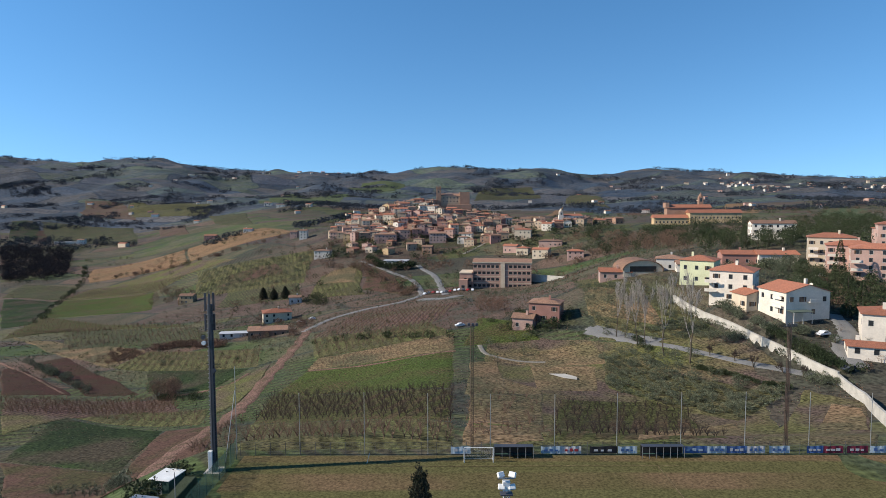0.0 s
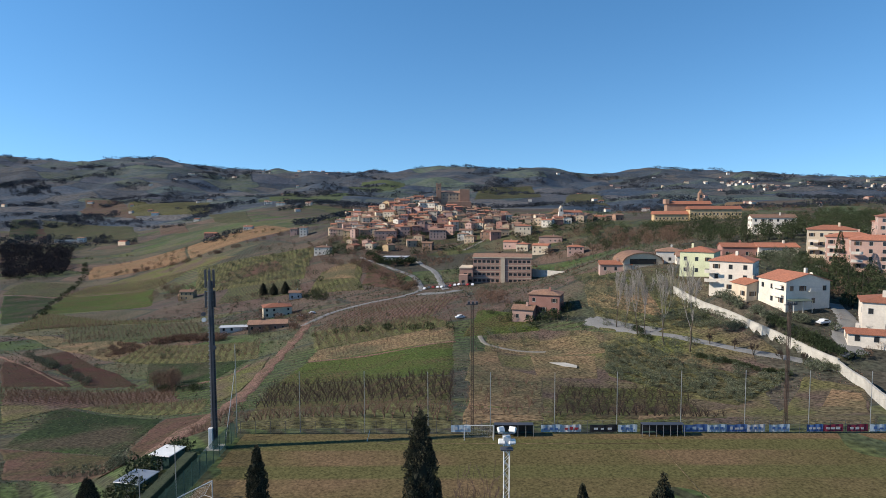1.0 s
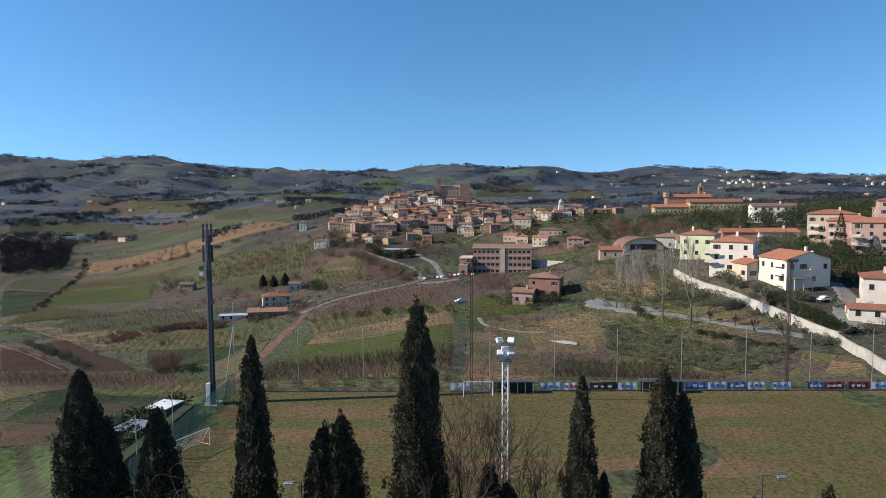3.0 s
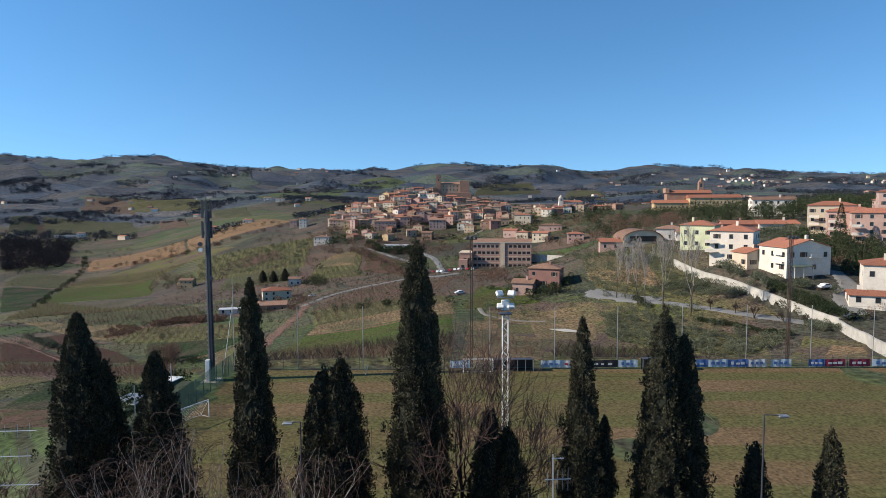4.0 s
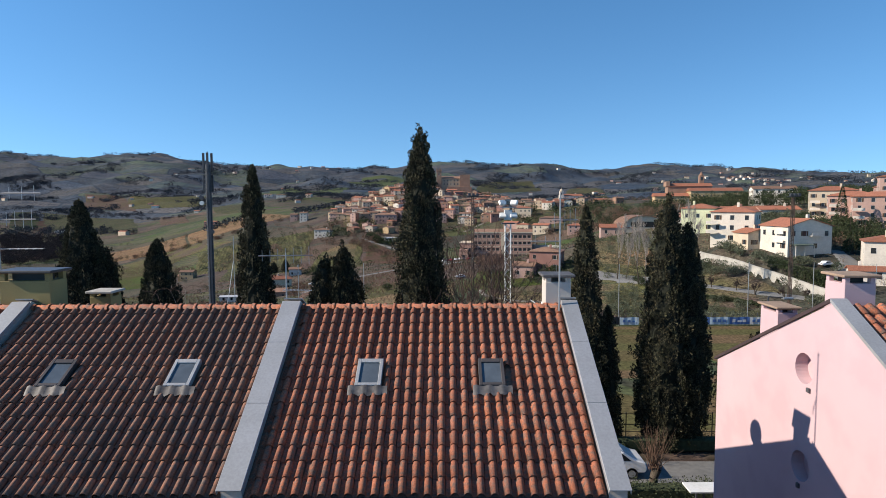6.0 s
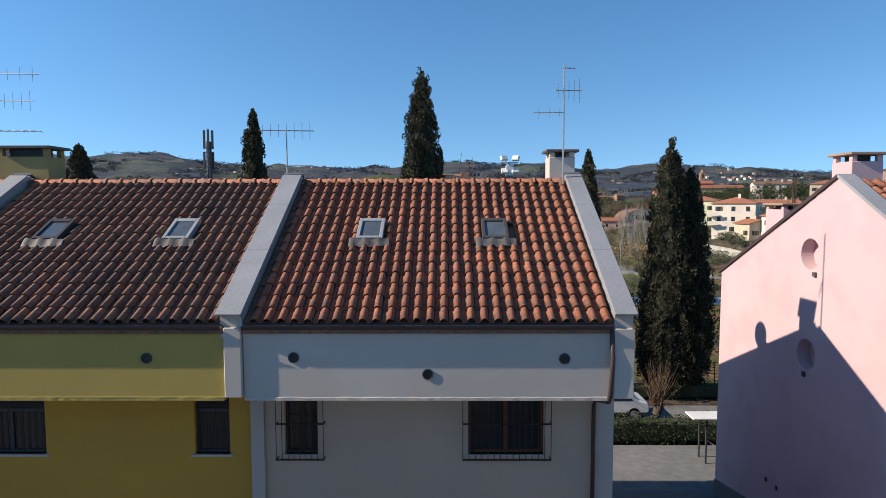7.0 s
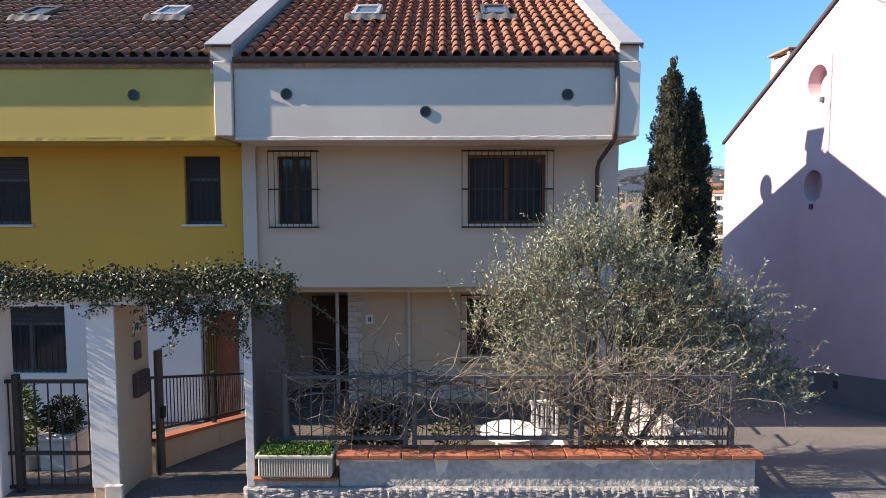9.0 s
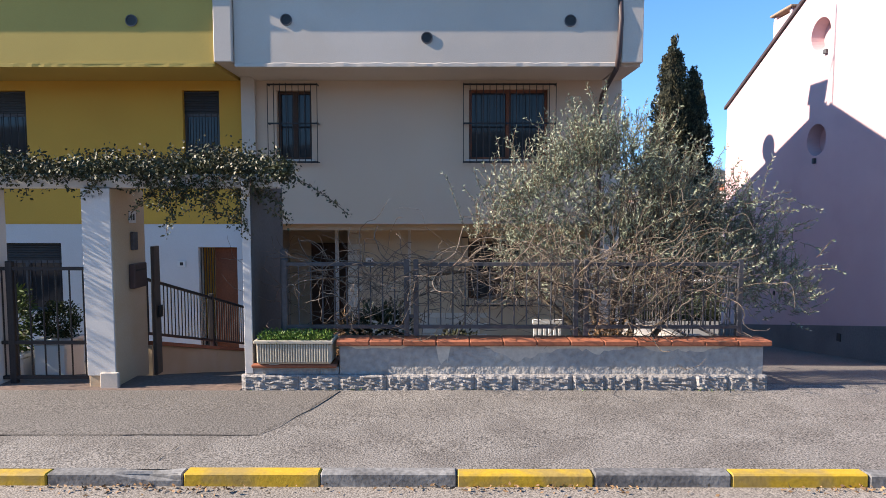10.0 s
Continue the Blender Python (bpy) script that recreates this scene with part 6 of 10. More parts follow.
# stepped railing between the two gardens
dr = thing("dividing_railing", (-3.55, 8, 0), "dark iron railing on a low wall stepping down", "railing")
for j in range(2):
    y0, y1 = 6.3 + j * 2.1, 6.3 + (j + 1) * 2.1
    za, zb = 0.40 - j * 0.55, 0.40 - (j + 1) * 0.55
    ring = [(-3.66, y0, -1.3), (-3.66, y1 - 0.004, -1.3), (-3.66, y1 - 0.004, zb), (-3.66, y0, za)]
    part("low_wall", prism(bmesh.new(), ring, (0.16, 0, 0)), M["stucco_tan"], dr)
    ring = [(-3.70, y0, za + 0.002), (-3.70, y1 - 0.004, zb + 0.002), (-3.70, y1 - 0.004, zb + 0.05), (-3.70, y0, za + 0.05)]
    part("coping", prism(bmesh.new(), ring, (0.24, 0, 0)), M["coping"], dr)
    for up in (0.13, 0.80):
        ring = [(-3.60, y0, za + up), (-3.60, y1 - 0.004, zb + up), (-3.60, y1 - 0.004, zb + up + 0.035), (-3.60, y0, za + up + 0.035)]
        part("rail", prism(bmesh.new(), ring, (0.035, 0, 0)), M["iron"], dr)
    for k in range(21):
        t = k / 20
        y, z = y0 + (y1 - y0) * t, za + (zb - za) * t
        part("bar", rod(bmesh.new(), (-3.583, y, z + 0.14), (-3.583, y, z + 0.82), 0.009, seg=5), M["iron"], dr)
    part("post", boxed(-3.61, -3.55, y0 - 0.02, y0 + 0.04, za, za + 0.88, 0.005), M["iron"], dr)


# climbing plant over the beam
def climber():
    r = np.random.default_rng(21)
    t = thing("climbing_plant", (-3.6, 5.5, 2.3), "evergreen climber trailing over the gate beam", "climber")
    n = 36000
    x = r.uniform(-9.0, -1.55, n)
    dens = 0.8 + 0.35 * np.sin(x * 2.1) + 0.25 * np.sin(x * 5.3 + 1)
    c = np.stack([x, 5.45 + r.normal(0, 0.20, n), 2.43 + r.normal(0, 0.066, n) * (0.7 + dens * 0.6) + 0.05 * dens], 1)
    hang = []
    twigs = []
    for k in range(46):
        hx = r.choice([r.uniform(-3.6, -1.55), r.uniform(-3.1, -1.9), r.uniform(-8.5, -1.5)])
        long = r.uniform(0.12, 0.35) if hx < -3.4 else r.uniform(0.2, 0.75)
        p = np.array([hx, 5.30 + r.normal(0, 0.1), 2.38])
        d = np.array([r.normal(0, 0.35), -0.05, -1.0])
        for j in range(int(long / 0.05)):
            q = p + d / np.linalg.norm(d) * 0.05
            twigs.append((*p, *q, 0.003, 0.003))
            d = d + r.normal(0, 0.25, 3)
            p = q
            hang += [p + r.normal(0, 0.025, 3) for _ in range(7)]
    # the runner that reaches over to the railing
    p = np.array([-1.75, 5.35, 2.45])
    for j in range(16):
        q = p + np.array([0.055, -0.004, -0.012 - 0.0022 * j]) + r.normal(0, 0.006, 3)
        twigs.append((*p, *q, 0.004, 0.004))
        p = q
        hang += [p + r.normal(0, 0.02, 3) for _ in range(6)]
    for k in range(60):
        p = np.array([r.uniform(-8.8, -1.6), 5.45 + r.normal(0, 0.15), 2.5])
        d = np.array([r.normal(0, 0.5), r.normal(0, 0.4), 1.0])
        for j in range(5):
            q = p + d / np.linalg.norm(d) * 0.045
            twigs.append((*p, *q, 0.0025, 0.002))
            d = d + r.normal(0, 0.3, 3)
            p = q
            hang += [p + r.normal(0, 0.02, 3) for _ in range(3)]
    c = np.concatenate([c, np.array(hang)])
    m = len(c)
    part("leaves", leaf_mesh("leaves", c, r.normal(size=(m, 3)) + [0, -0.5, -0.2], r.uniform(0.03, 0.058, m), r.uniform(0.016, 0.03, m), M["ivy_leaf"], r), None, t)
    tagged(part("stem_tuft", tube_mesh("stem_tuft", twigs, M["twig"]), None, t), kind="stuff")


climber()


# olive tree behind the railing
def olive_tree():
    r = np.random.default_rng(31)
    t = thing("olive_tree", (2.3, 6.9, -0.1), "bushy silver green olive tree behind the railing", "tree")
    segs = []
    tips = []
    for k, (dx, dy) in enumerate(((0.5, 0.0), (-0.55, -0.1), (0.1, 0.4), (-0.15, -0.35), (1.0, -0.1), (-0.9, 0.2))):
        segs += branches(r, (2.3 + dx * 0.15, 6.9 + dy * 0.2, -0.1), (dx * 0.75, dy * 0.6, 1.0), 1.25, 0.055, 3, 3, 0.55, 0.12)
    part("trunk", tube_mesh("trunk", segs, M["bark"], 5), None, t)
    # sprays of leaves in clumps, with an uneven outline
    cl = []
    lobes = [(1.35, 6.6, 2.05, 0.62, 0.62), (2.0, 6.8, 2.35, 0.75, 0.70), (2.75, 6.8, 2.15, 0.75, 0.68), (3.35, 6.9, 1.75, 0.7, 0.6), (3.95, 6.9, 1.35, 0.55, 0.5), (1.15, 6.5, 1.45, 0.5, 0.5), (2.2, 6.4, 1.5, 0.8, 0.55), (3.2, 6.5, 1.2, 0.8, 0.5), (4.25, 6.8, 1.0, 0.4, 0.4), (1.75, 6.9, 2.8, 0.35, 0.4), (2.45, 6.9, 2.75, 0.35, 0.45)]
    pts, ways = [], []
    twigs = []
    for x, y, z, rx, rz in lobes:
        for _ in range(int(215 * rx * rz / 0.4) + 60):
            u = r.normal(size=3)
            u /= np.linalg.norm(u)
            k = r.uniform(0.45, 1.0)
            p = np.array([x, y, z]) + u * k * np.array([rx, 0.75, rz])
            d = u * [0.7, 0.6, 0.5] + [0, 0, 0.55] + r.normal(0, 0.3, 3)
            d /= np.linalg.norm(d)
            long = r.uniform(0.12, 0.30)
            q = p + d * long
            twigs.append((*p, *q, 0.0035, 0.002))
            for j in range(int(long / 0.014)):
                pts.append(p + d * j * 0.014)
                s = r.normal(size=3)
                ways.append(d * 0.8 + s / np.linalg.norm(s) * 0.8)
    # long upright shoots at the top
    for _ in range(340):
        x = r.uniform(0.4, 4.4)
        top = 2.75 - 0.55 * abs(x - 2.1) ** 1.2
        p = np.array([x, r.uniform(6.4, 7.2), top - 0.1])
        d = np.array([r.normal(0, 0.2), r.normal(0, 0.15), 1.0])
        long = r.uniform(0.2, 1.1)
        for j in range(int(long / 0.05)):
            q = p + d / np.linalg.norm(d) * 0.05
            twigs.append((*p, *q, 0.004, 0.003))
            for _k in range(3):
                pts.append(q)
                s = r.normal(size=3)
                ways.append(d * 0.7 + s / np.linalg.norm(s))
            d = d + r.normal(0, 0.1, 3)
            p = q
    for _ in range(120):
        side = 1.0 if r.random() < 0.6 else -1.0
        p = np.array([r.uniform(3.3, 4.5) if side > 0 else r.uniform(0.9, 1.6), r.uniform(6.2, 7.2), r.uniform(0.9, 2.2)])
        d = np.array([side, r.normal(0, 0.2), r.normal(0.25, 0.35)])
        for j in range(int(r.uniform(4, 9))):
            q = p + d / np.linalg.norm(d) * 0.05
            twigs.append((*p, *q, 0.004, 0.003))
            for _k in range(3):
                pts.append(q)
                s = r.normal(size=3)
                ways.append(d * 0.7 + s / np.linalg.norm(s))
            d = d + r.normal(0, 0.12, 3)
            p = q
    pts, ways = np.array(pts), np.array(ways)
    n = len(pts)
    part("leaves", leaf_mesh("leaves", pts, ways, r.uniform(0.036, 0.07, n), r.uniform(0.009, 0.016, n), M["olive_leaf"], r), None, t)
    part("twig_mass", tube_mesh("twig_mass", twigs, M["twig"], 3), None, t)


olive_tree()


def bare_climber():
    """Leafless twining stems tangled along the railing."""
    r = np.random.default_rng(41)
    t = thing("bare_climber", (1.0, 5.6, 0.7), "leafless tangled climbing stems on the railing", "climber")
    segs = []
    for k in range(450):
        p = np.array([r.uniform(-1.5, 3.1), 5.55 + r.normal(0, 0.12), r.uniform(0.75, 1.5)])
        if r.random() < 0.45:
            p[0] = r.uniform(1.2, 2.6)
        d = np.array([r.normal(0, 1), r.normal(-0.1, 0.3), r.normal(0.35, 0.5)])
        rad = r.uniform(0.002, 0.0065)
        for j in range(int(r.uniform(10, 26))):
            d /= np.linalg.norm(d)
            q = p + d * 0.05
            segs.append((*p, *q, rad, rad * 0.97))
            d = d + r.normal(0, 0.22, 3) + [0, (5.5 - q[1]) * 0.3, (1.35 - q[2]) * 0.16]
            p, rad = q, rad * 0.97
    # long arching runners over the top rail
    for k in range(64):
        p = np.array([r.uniform(-1.3, 1.6), 5.5 + r.normal(0, 0.1), r.uniform(1.05, 1.5)])
        d = np.array([r.choice([-1.0, 1.0]) * r.uniform(0.5, 1.0), r.normal(0, 0.15), r.uniform(0.1, 0.9)])
        rad = r.uniform(0.004, 0.008)
        for j in range(int(r.uniform(8, 20))):
            d /= np.linalg.norm(d)
            q = p + d * 0.055
            segs.append((*p, *q, rad, rad * 0.96))
            d = d + r.normal(0, 0.2, 3) + [0, 0, -0.06]
            p, rad = q, rad * 0.96
    part("stem_tangle", tube_mesh("stem_tangle", segs, M["stem_pale"], 4), None, t)
    p = np.array([-0.1, 5.6, 1.35])
    arm = [p]
    for j in range(26):
        p = p + np.array([0.06, 0.004, -0.006 + 0.05 * math.sin(j * 0.5) * 0.3])
        arm.append(p)
    part("old_stem", pipe(bmesh.new(), arm, 0.018), M["bark"], t)


bare_climber()


def shrub(at, rx, rz, n, material, label, size=(0.04, 0.08), wide=0.4, seed=0, name="shrub"):
    r = np.random.default_rng(seed)
    t = thing(name, at, label, "plant")
    u = r.normal(size=(n, 3))
    u /= np.linalg.norm(u, axis=1, keepdims=True)
    k = r.uniform(0.5, 1.0, n)[:, None] * (1 + 0.15 * np.sin(u[:, :1] * 7 + u[:, 2:] * 5))
    c = np.array(at) + [0, 0, rz] + u * k * [rx, rx * 0.9, rz]
    L = r.uniform(*size, n)
    part("leaves", leaf_mesh("leaves", c, u + r.normal(0, 0.5, (n, 3)), L, L * wide, material, r), None, t)
    segs = []
    for _ in range(5):
        segs += branches(r, at, (r.normal(0, 0.4), r.normal(0, 0.4), 1.0), rz * 0.7, 0.012, 1, 2, 0.5)
    part("stem_tuft", tube_mesh("stem_tuft", segs, M["twig"], 4), None, t)
    return t


shrub((-0.75, 6.5, 0.0), 0.38, 0.45, 1500, M["ivy_leaf"], "dark leafy shrub behind the railing", (0.05, 0.10), 0.5, 1)
shrub((-1.15, 6.6, 0.0), 0.16, 0.36, 900, M["dry_leaf"], "tuft of dry pale grass in the garden", (0.08, 0.2), 0.06, 2)
shrub((0.2, 7.0, -0.1), 0.3, 0.3, 700, M["ivy_leaf"], "low green shrub in the garden", (0.04, 0.08), 0.5, 3)
shrub((1.95, 6.0, 0.1), 0.30, 0.35, 1200, M["dry_leaf"], "reddish brown dry creeper by the railing", (0.03, 0.06), 0.5, 4)
shrub((-4.82, 6.6, 0.38), 0.25, 0.25, 2600, M["leaf_dark"], "round clipped dark box bush in a pot", (0.025, 0.045), 0.6, 5)
shrub((-5.35, 6.5, 0.1), 0.26, 0.5, 1500, M["pot_leaf"], "bright green leafy pot plant by the gate", (0.05, 0.12), 0.3, 6)
for x, y, z0, z1, rr in ((-4.82, 6.6, -0.1, 0.38, 0.2), (-5.33, 6.55, -0.1, 0.22, 0.2)):
    t = thing("plant_pot", (x, y, z0), "pale square concrete plant pot", "pot")
    bm = bmesh.new()
    box(bm, x - rr, x + rr, y - rr, y + rr, z0, z1, 0.02)
    part("pot", bm, M["stucco_white"], t)
    part("rim", boxed(x - rr - 0.02, x + rr + 0.02, y - rr - 0.02, y + rr + 0.02, z1, z1 + 0.05, 0.01), M["stucco_white"], t)
tb = thing("garden_table", (1.05, 7.7, -0.5), "round white plastic garden table", "table")
bm = bmesh.new()
rod(bm, (1.05, 7.7, 0.0), (1.05, 7.7, 0.035), 0.45, seg=28)
part("tabletop", bm, M["pvc"], tb)
for a in (45, 135, 225, 315):
    part("leg", rod(bmesh.new(), (1.05 + 0.2 * math.cos(radians(a)), 7.7 + 0.2 * math.sin(radians(a)), 0.0), (1.05 + 0.33 * math.cos(radians(a)), 7.7 + 0.33 * math.sin(radians(a)), -0.55), 0.022), M["pvc"], tb)
ch = thing("garden_chair", (1.55, 7.6, -0.5), "white plastic garden chair with slatted back", "chair")
part("seat", boxed(1.35, 1.8, 7.4, 7.85, -0.12, -0.08, 0.01), M["pvc"], ch)
for k in range(6):
    part("back_slat", boxed(1.37 + k * 0.072, 1.415 + k * 0.072, 7.86, 7.88, -0.08, 0.36, 0.006), M["pvc"], ch)
part("back_rail", boxed(1.35, 1.8, 7.855, 7.89, 0.36, 0.43, 0.01), M["pvc"], ch)
for x, y in ((1.37, 7.43), (1.78, 7.43), (1.37, 7.83), (1.78, 7.83)):
    part("leg", rod(bmesh.new(), (x, y, -0.12), (x, y, -0.52), 0.02), M["pvc"], ch)
# litter of dry leaves along the kerb
r = np.random.default_rng(51)
n = 900
c = np.stack([r.uniform(-4, 5, n), 3.3 - np.abs(r.normal(0, 0.06, n)), np.full(n, 0.05) + r.uniform(0, 0.012, n)], 1)
c = c[(np.sin(c[:, 0] * 2.3) + r.normal(0, 0.6, n)) > -0.1]
n = len(c)
solid("dry_leaves", leaf_mesh("dry_leaves", c, r.normal(size=(n, 3)) * [1, 1, 0.25], r.uniform(0.02, 0.05, n), r.uniform(0.01, 0.025, n), M["dry_leaf"], r), None, "dry fallen leaves along the gutter", "leaves", kind="stuff")
n = 260
c = np.stack([r.uniform(-2, 3.4, n), np.full(n, 5.235), np.full(n, 0.165)], 1)
c = c[np.sin(c[:, 0] * 5) > 0.3]
n = len(c)
solid("weeds", leaf_mesh("weeds", c, r.normal(size=(n, 3)) * [1, 0.6, 0.3] + [0, -0.2, 0.8], r.uniform(0.02, 0.06, n), 0.008, M["herb"], r), None, "small weeds at the foot of the wall", "weeds", kind="stuff")

# unseen walls added across the street to block sky light and close the place
for k in range(7):
    x = -42 + k * 12
    solid("wall_opposite", boxed(x, x + 11.4, -21, -12.5, -0.3, 6.2 + 0.6 * math.sin(k * 2.2), 0.05), M["stucco_tan"], "plain tan unseen wall added across the street to block sky light", "wall", kind="structure")

# ---- behind the houses: hedges, cypresses, the pitch ----
def hedge(x0, x1, y0, y1, z0, z1, n, label, material="hedge", seed=0):
    r = np.random.default_rng(seed)
    h = thing("hedge", ((x0 + x1) / 2, (y0 + y1) / 2, z0), label, "hedge")
    part("core", boxed(x0 + 0.1, x1 - 0.1, y0 + 0.15, y1 - 0.15, z0, z1 - 0.15, 0.1), M[material], h)
    c = np.stack([r.uniform(x0, x1, n), r.uniform(y0, y1, n), r.uniform(z0, z1, n)], 1)
    side = r.integers(0, 3, n)
    c[side == 0, 1] = y0 + np.abs(r.normal(0, 0.08, (side == 0).sum()))
    c[side == 1, 2] = z1 - np.abs(r.normal(0, 0.08, (side == 1).sum()))
    c[:, 2] += 0.08 * np.sin(c[:, 0] * 1.7) + r.normal(0, 0.04, n)
    part("leaves", leaf_mesh("leaves", c, r.normal(size=(n, 3)), r.uniform(0.06, 0.14, n), r.uniform(0.04, 0.09, n), M[material], r), None, h)


hedge(3.5, 24, 26.0, 27.0, -3.0, -1.9, 7000, "clipped dark evergreen hedge along the car park", seed=1)
hedge(-28, 26, 32.6, 33.5, -3.1, -2.2, 6000, "dark low hedge by the back road", seed=2)
hedge(-35.4, -33.6, 60, 80, -8.2, -6.0, 3800, "dark evergreen hedge by the pitch", seed=3)

rail = thing("boundary_railing", (5, 35.0, -3.2), "dark tubular railing above the pitch", "railing")
for k in range(-8, 14):
    part("post", rod(bmesh.new(), (k * 2.6 + 0.6, 35.0, -3.3), (k * 2.6 + 0.6, 35.0, -1.55), 0.03), M["iron"], rail)
for z in (-1.6, -2.3, -2.75):
    part("rail", rod(bmesh.new(), (-21, 35.0, z), (35, 35.0, z), 0.022), M["iron"], rail)


def cypress(x, y, z0, z1, wide, seed, lean=0.0, double=0.0, label="tall dark green columnar cypress"):
    """A narrow flame of upright sprays round a dense dark core."""
    r = np.random.default_rng(seed)
    t = thing("cypress_tree", (x, y, z0), label, "tree", "row of cypresses")
    part("trunk", rod(bmesh.new(), (x, y, z0 - 0.2), (x, y, z0 + (z1 - z0) * 0.8), 0.16, 0.04, 7), M["bark"], t)
    h = z1 - z0

    def radius(k, a=0.0):
        body = np.minimum((k + 0.06) / 0.30, 1) ** 0.45 * np.clip(1 - k, 0, None) ** 0.56 * 1.45
        lobes = 1 + 0.10 * np.sin(2 * a + seed + 3 * k) + 0.07 * np.sin(5 * a + 9 * k + seed) + 0.06 * np.sin(3 * a - 21 * k + 2 * seed)
        return wide / 2 * np.clip(body * lobes, 0.02, None)
    # the dense core, in the inner-shade colour
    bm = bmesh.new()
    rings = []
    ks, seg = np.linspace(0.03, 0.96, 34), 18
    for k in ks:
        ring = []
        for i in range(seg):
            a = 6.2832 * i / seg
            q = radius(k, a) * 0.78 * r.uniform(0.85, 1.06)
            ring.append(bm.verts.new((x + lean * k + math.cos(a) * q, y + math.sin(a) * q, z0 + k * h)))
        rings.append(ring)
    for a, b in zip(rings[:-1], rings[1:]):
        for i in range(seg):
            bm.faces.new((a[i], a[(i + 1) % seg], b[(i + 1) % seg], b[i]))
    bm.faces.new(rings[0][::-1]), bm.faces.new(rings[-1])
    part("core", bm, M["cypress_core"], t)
    # rounded upright clumps of short sprays over it
    m = int(24 * h * wide)
    pk = 1 - r.uniform(0.0, 0.97, m) ** 0.85
    pa = r.uniform(0, 6.2832, m)
    fat = r.uniform(0.7, 1.25, m) * (0.55 + 0.45 * np.clip((1 - pk) * 2.2, 0, 1))
    pr = np.clip(radius(pk, pa) - 0.12 * fat, 0.0, None) * r.uniform(0.92, 1.06, m) * np.where(r.random(m) < 0.10, 1.26, 1.0)
    root = np.stack([x + lean * pk + np.cos(pa) * pr, y + np.sin(pa) * pr, z0 + pk * h], 1)
    # loose upright leaders that break the outline
    j = r.random(m) < 0.05
    root[j] += np.stack([np.cos(pa[j]) * 0.12, np.sin(pa[j]) * 0.12, r.uniform(0.1, 0.4, j.sum())], 1)
    per = 46
    idx = np.repeat(np.arange(m), per)
    N = len(idx)
    u = r.normal(size=(N, 3))
    u /= np.linalg.norm(u, axis=1, keepdims=True)
    c = root[idx] + u * r.uniform(0.65, 1.0, (N, 1)) * fat[idx][:, None] * [0.17, 0.17, 0.36]
    out = np.stack([np.cos(pa[idx]), np.sin(pa[idx]), np.zeros(N)], 1)
    d = u * 0.7 + out * 0.35 + [0, 0, 0.9] + r.normal(0, 0.2, (N, 3))
    L = r.uniform(0.09, 0.17, N) * (0.7 + 0.3 * fat[idx])
    part("crown", leaf_mesh("crown", c, d, L, L * r.uniform(0.42, 0.62, N), M["cypress"], r), None, t)


CY = 33.9
for k, (x, z1, w, label) in enumerate((
        (-20.9, 11.2, 3.2, "broad dark green cypress with a pointed top"), (-19.6, 8.6, 2.6, "dark green cypress joined to a taller one"), (-16.4, 8.9, 3.2, "short broad dark green cypress"),
        (-10.85, 13.1, 2.35, "tall slim dark green cypress"), (-6.95, 7.8, 2.8, "short dark green cypress with twin tops"), (-5.7, 8.5, 2.9, "short dark green cypress with twin tops"),
        (-1.25, 15.2, 2.8, "tallest dark green cypress with a ragged top"), (2.7, 5.7, 2.0, "low dark green cypress with a blunt top"), (3.9, 4.4, 2.6, "low bushy dark green cypress"),
        (8.25, 10.8, 2.0, "slim dark green cypress with a side bough"), (9.4, 5.0, 1.5, "side bough of low dark cypress growth"), (12.85, 11.4, 2.8, "tall full dark green cypress"),
        (14.15, 9.9, 2.3, "tall dark green cypress beside a taller one"), (18.2, 3.5, 1.7, "small pointed dark cypress"), (22.7, 4.2, 1.5, "small dark cypress by the road"))):
    cypress(x, CY, -3.2, z1, w, 100 + k, lean=0.12 * math.sin(k * 2.0), label=label)


def bare_tree(x, y, z0, h, seed, label, material="twig_dark", levels=4, spread=0.45, stems=1, thick=0.011, lift=0.2, least=0.013):
    r = np.random.default_rng(seed)
    t = thing("bare_tree", (x, y, z0), label, "tree")
    segs = []
    for k in range(stems):
        segs += branches(r, (x, y, z0 - 0.2), (r.normal(0, 0.12 * stems ** 0.5), r.normal(0, 0.12 * stems ** 0.5), 1.0), h * 0.42, h * thick, levels, 3, spread, lift)
    s = np.array(segs)
    trunk = s[:, 6] > h * thick * 0.55
    s[:, 6:] = np.maximum(s[:, 6:], least)
    part("trunk", tube_mesh("trunk", s[trunk], M["bark"], 6), None, t)
    part("crown", tube_mesh("crown", s[~trunk], M[material], 3), None, t)


bare_tree(1.4, 36.5, -4.5, 12.2, 1, "bare many-branched winter tree", "twig_red", levels=4, thick=0.016, stems=4, spread=0.5)
bare_tree(3.6, 37.0, -5.0, 9.4, 2, "bare spreading winter tree", "twig_red", levels=4, thick=0.014, stems=3, spread=0.6)


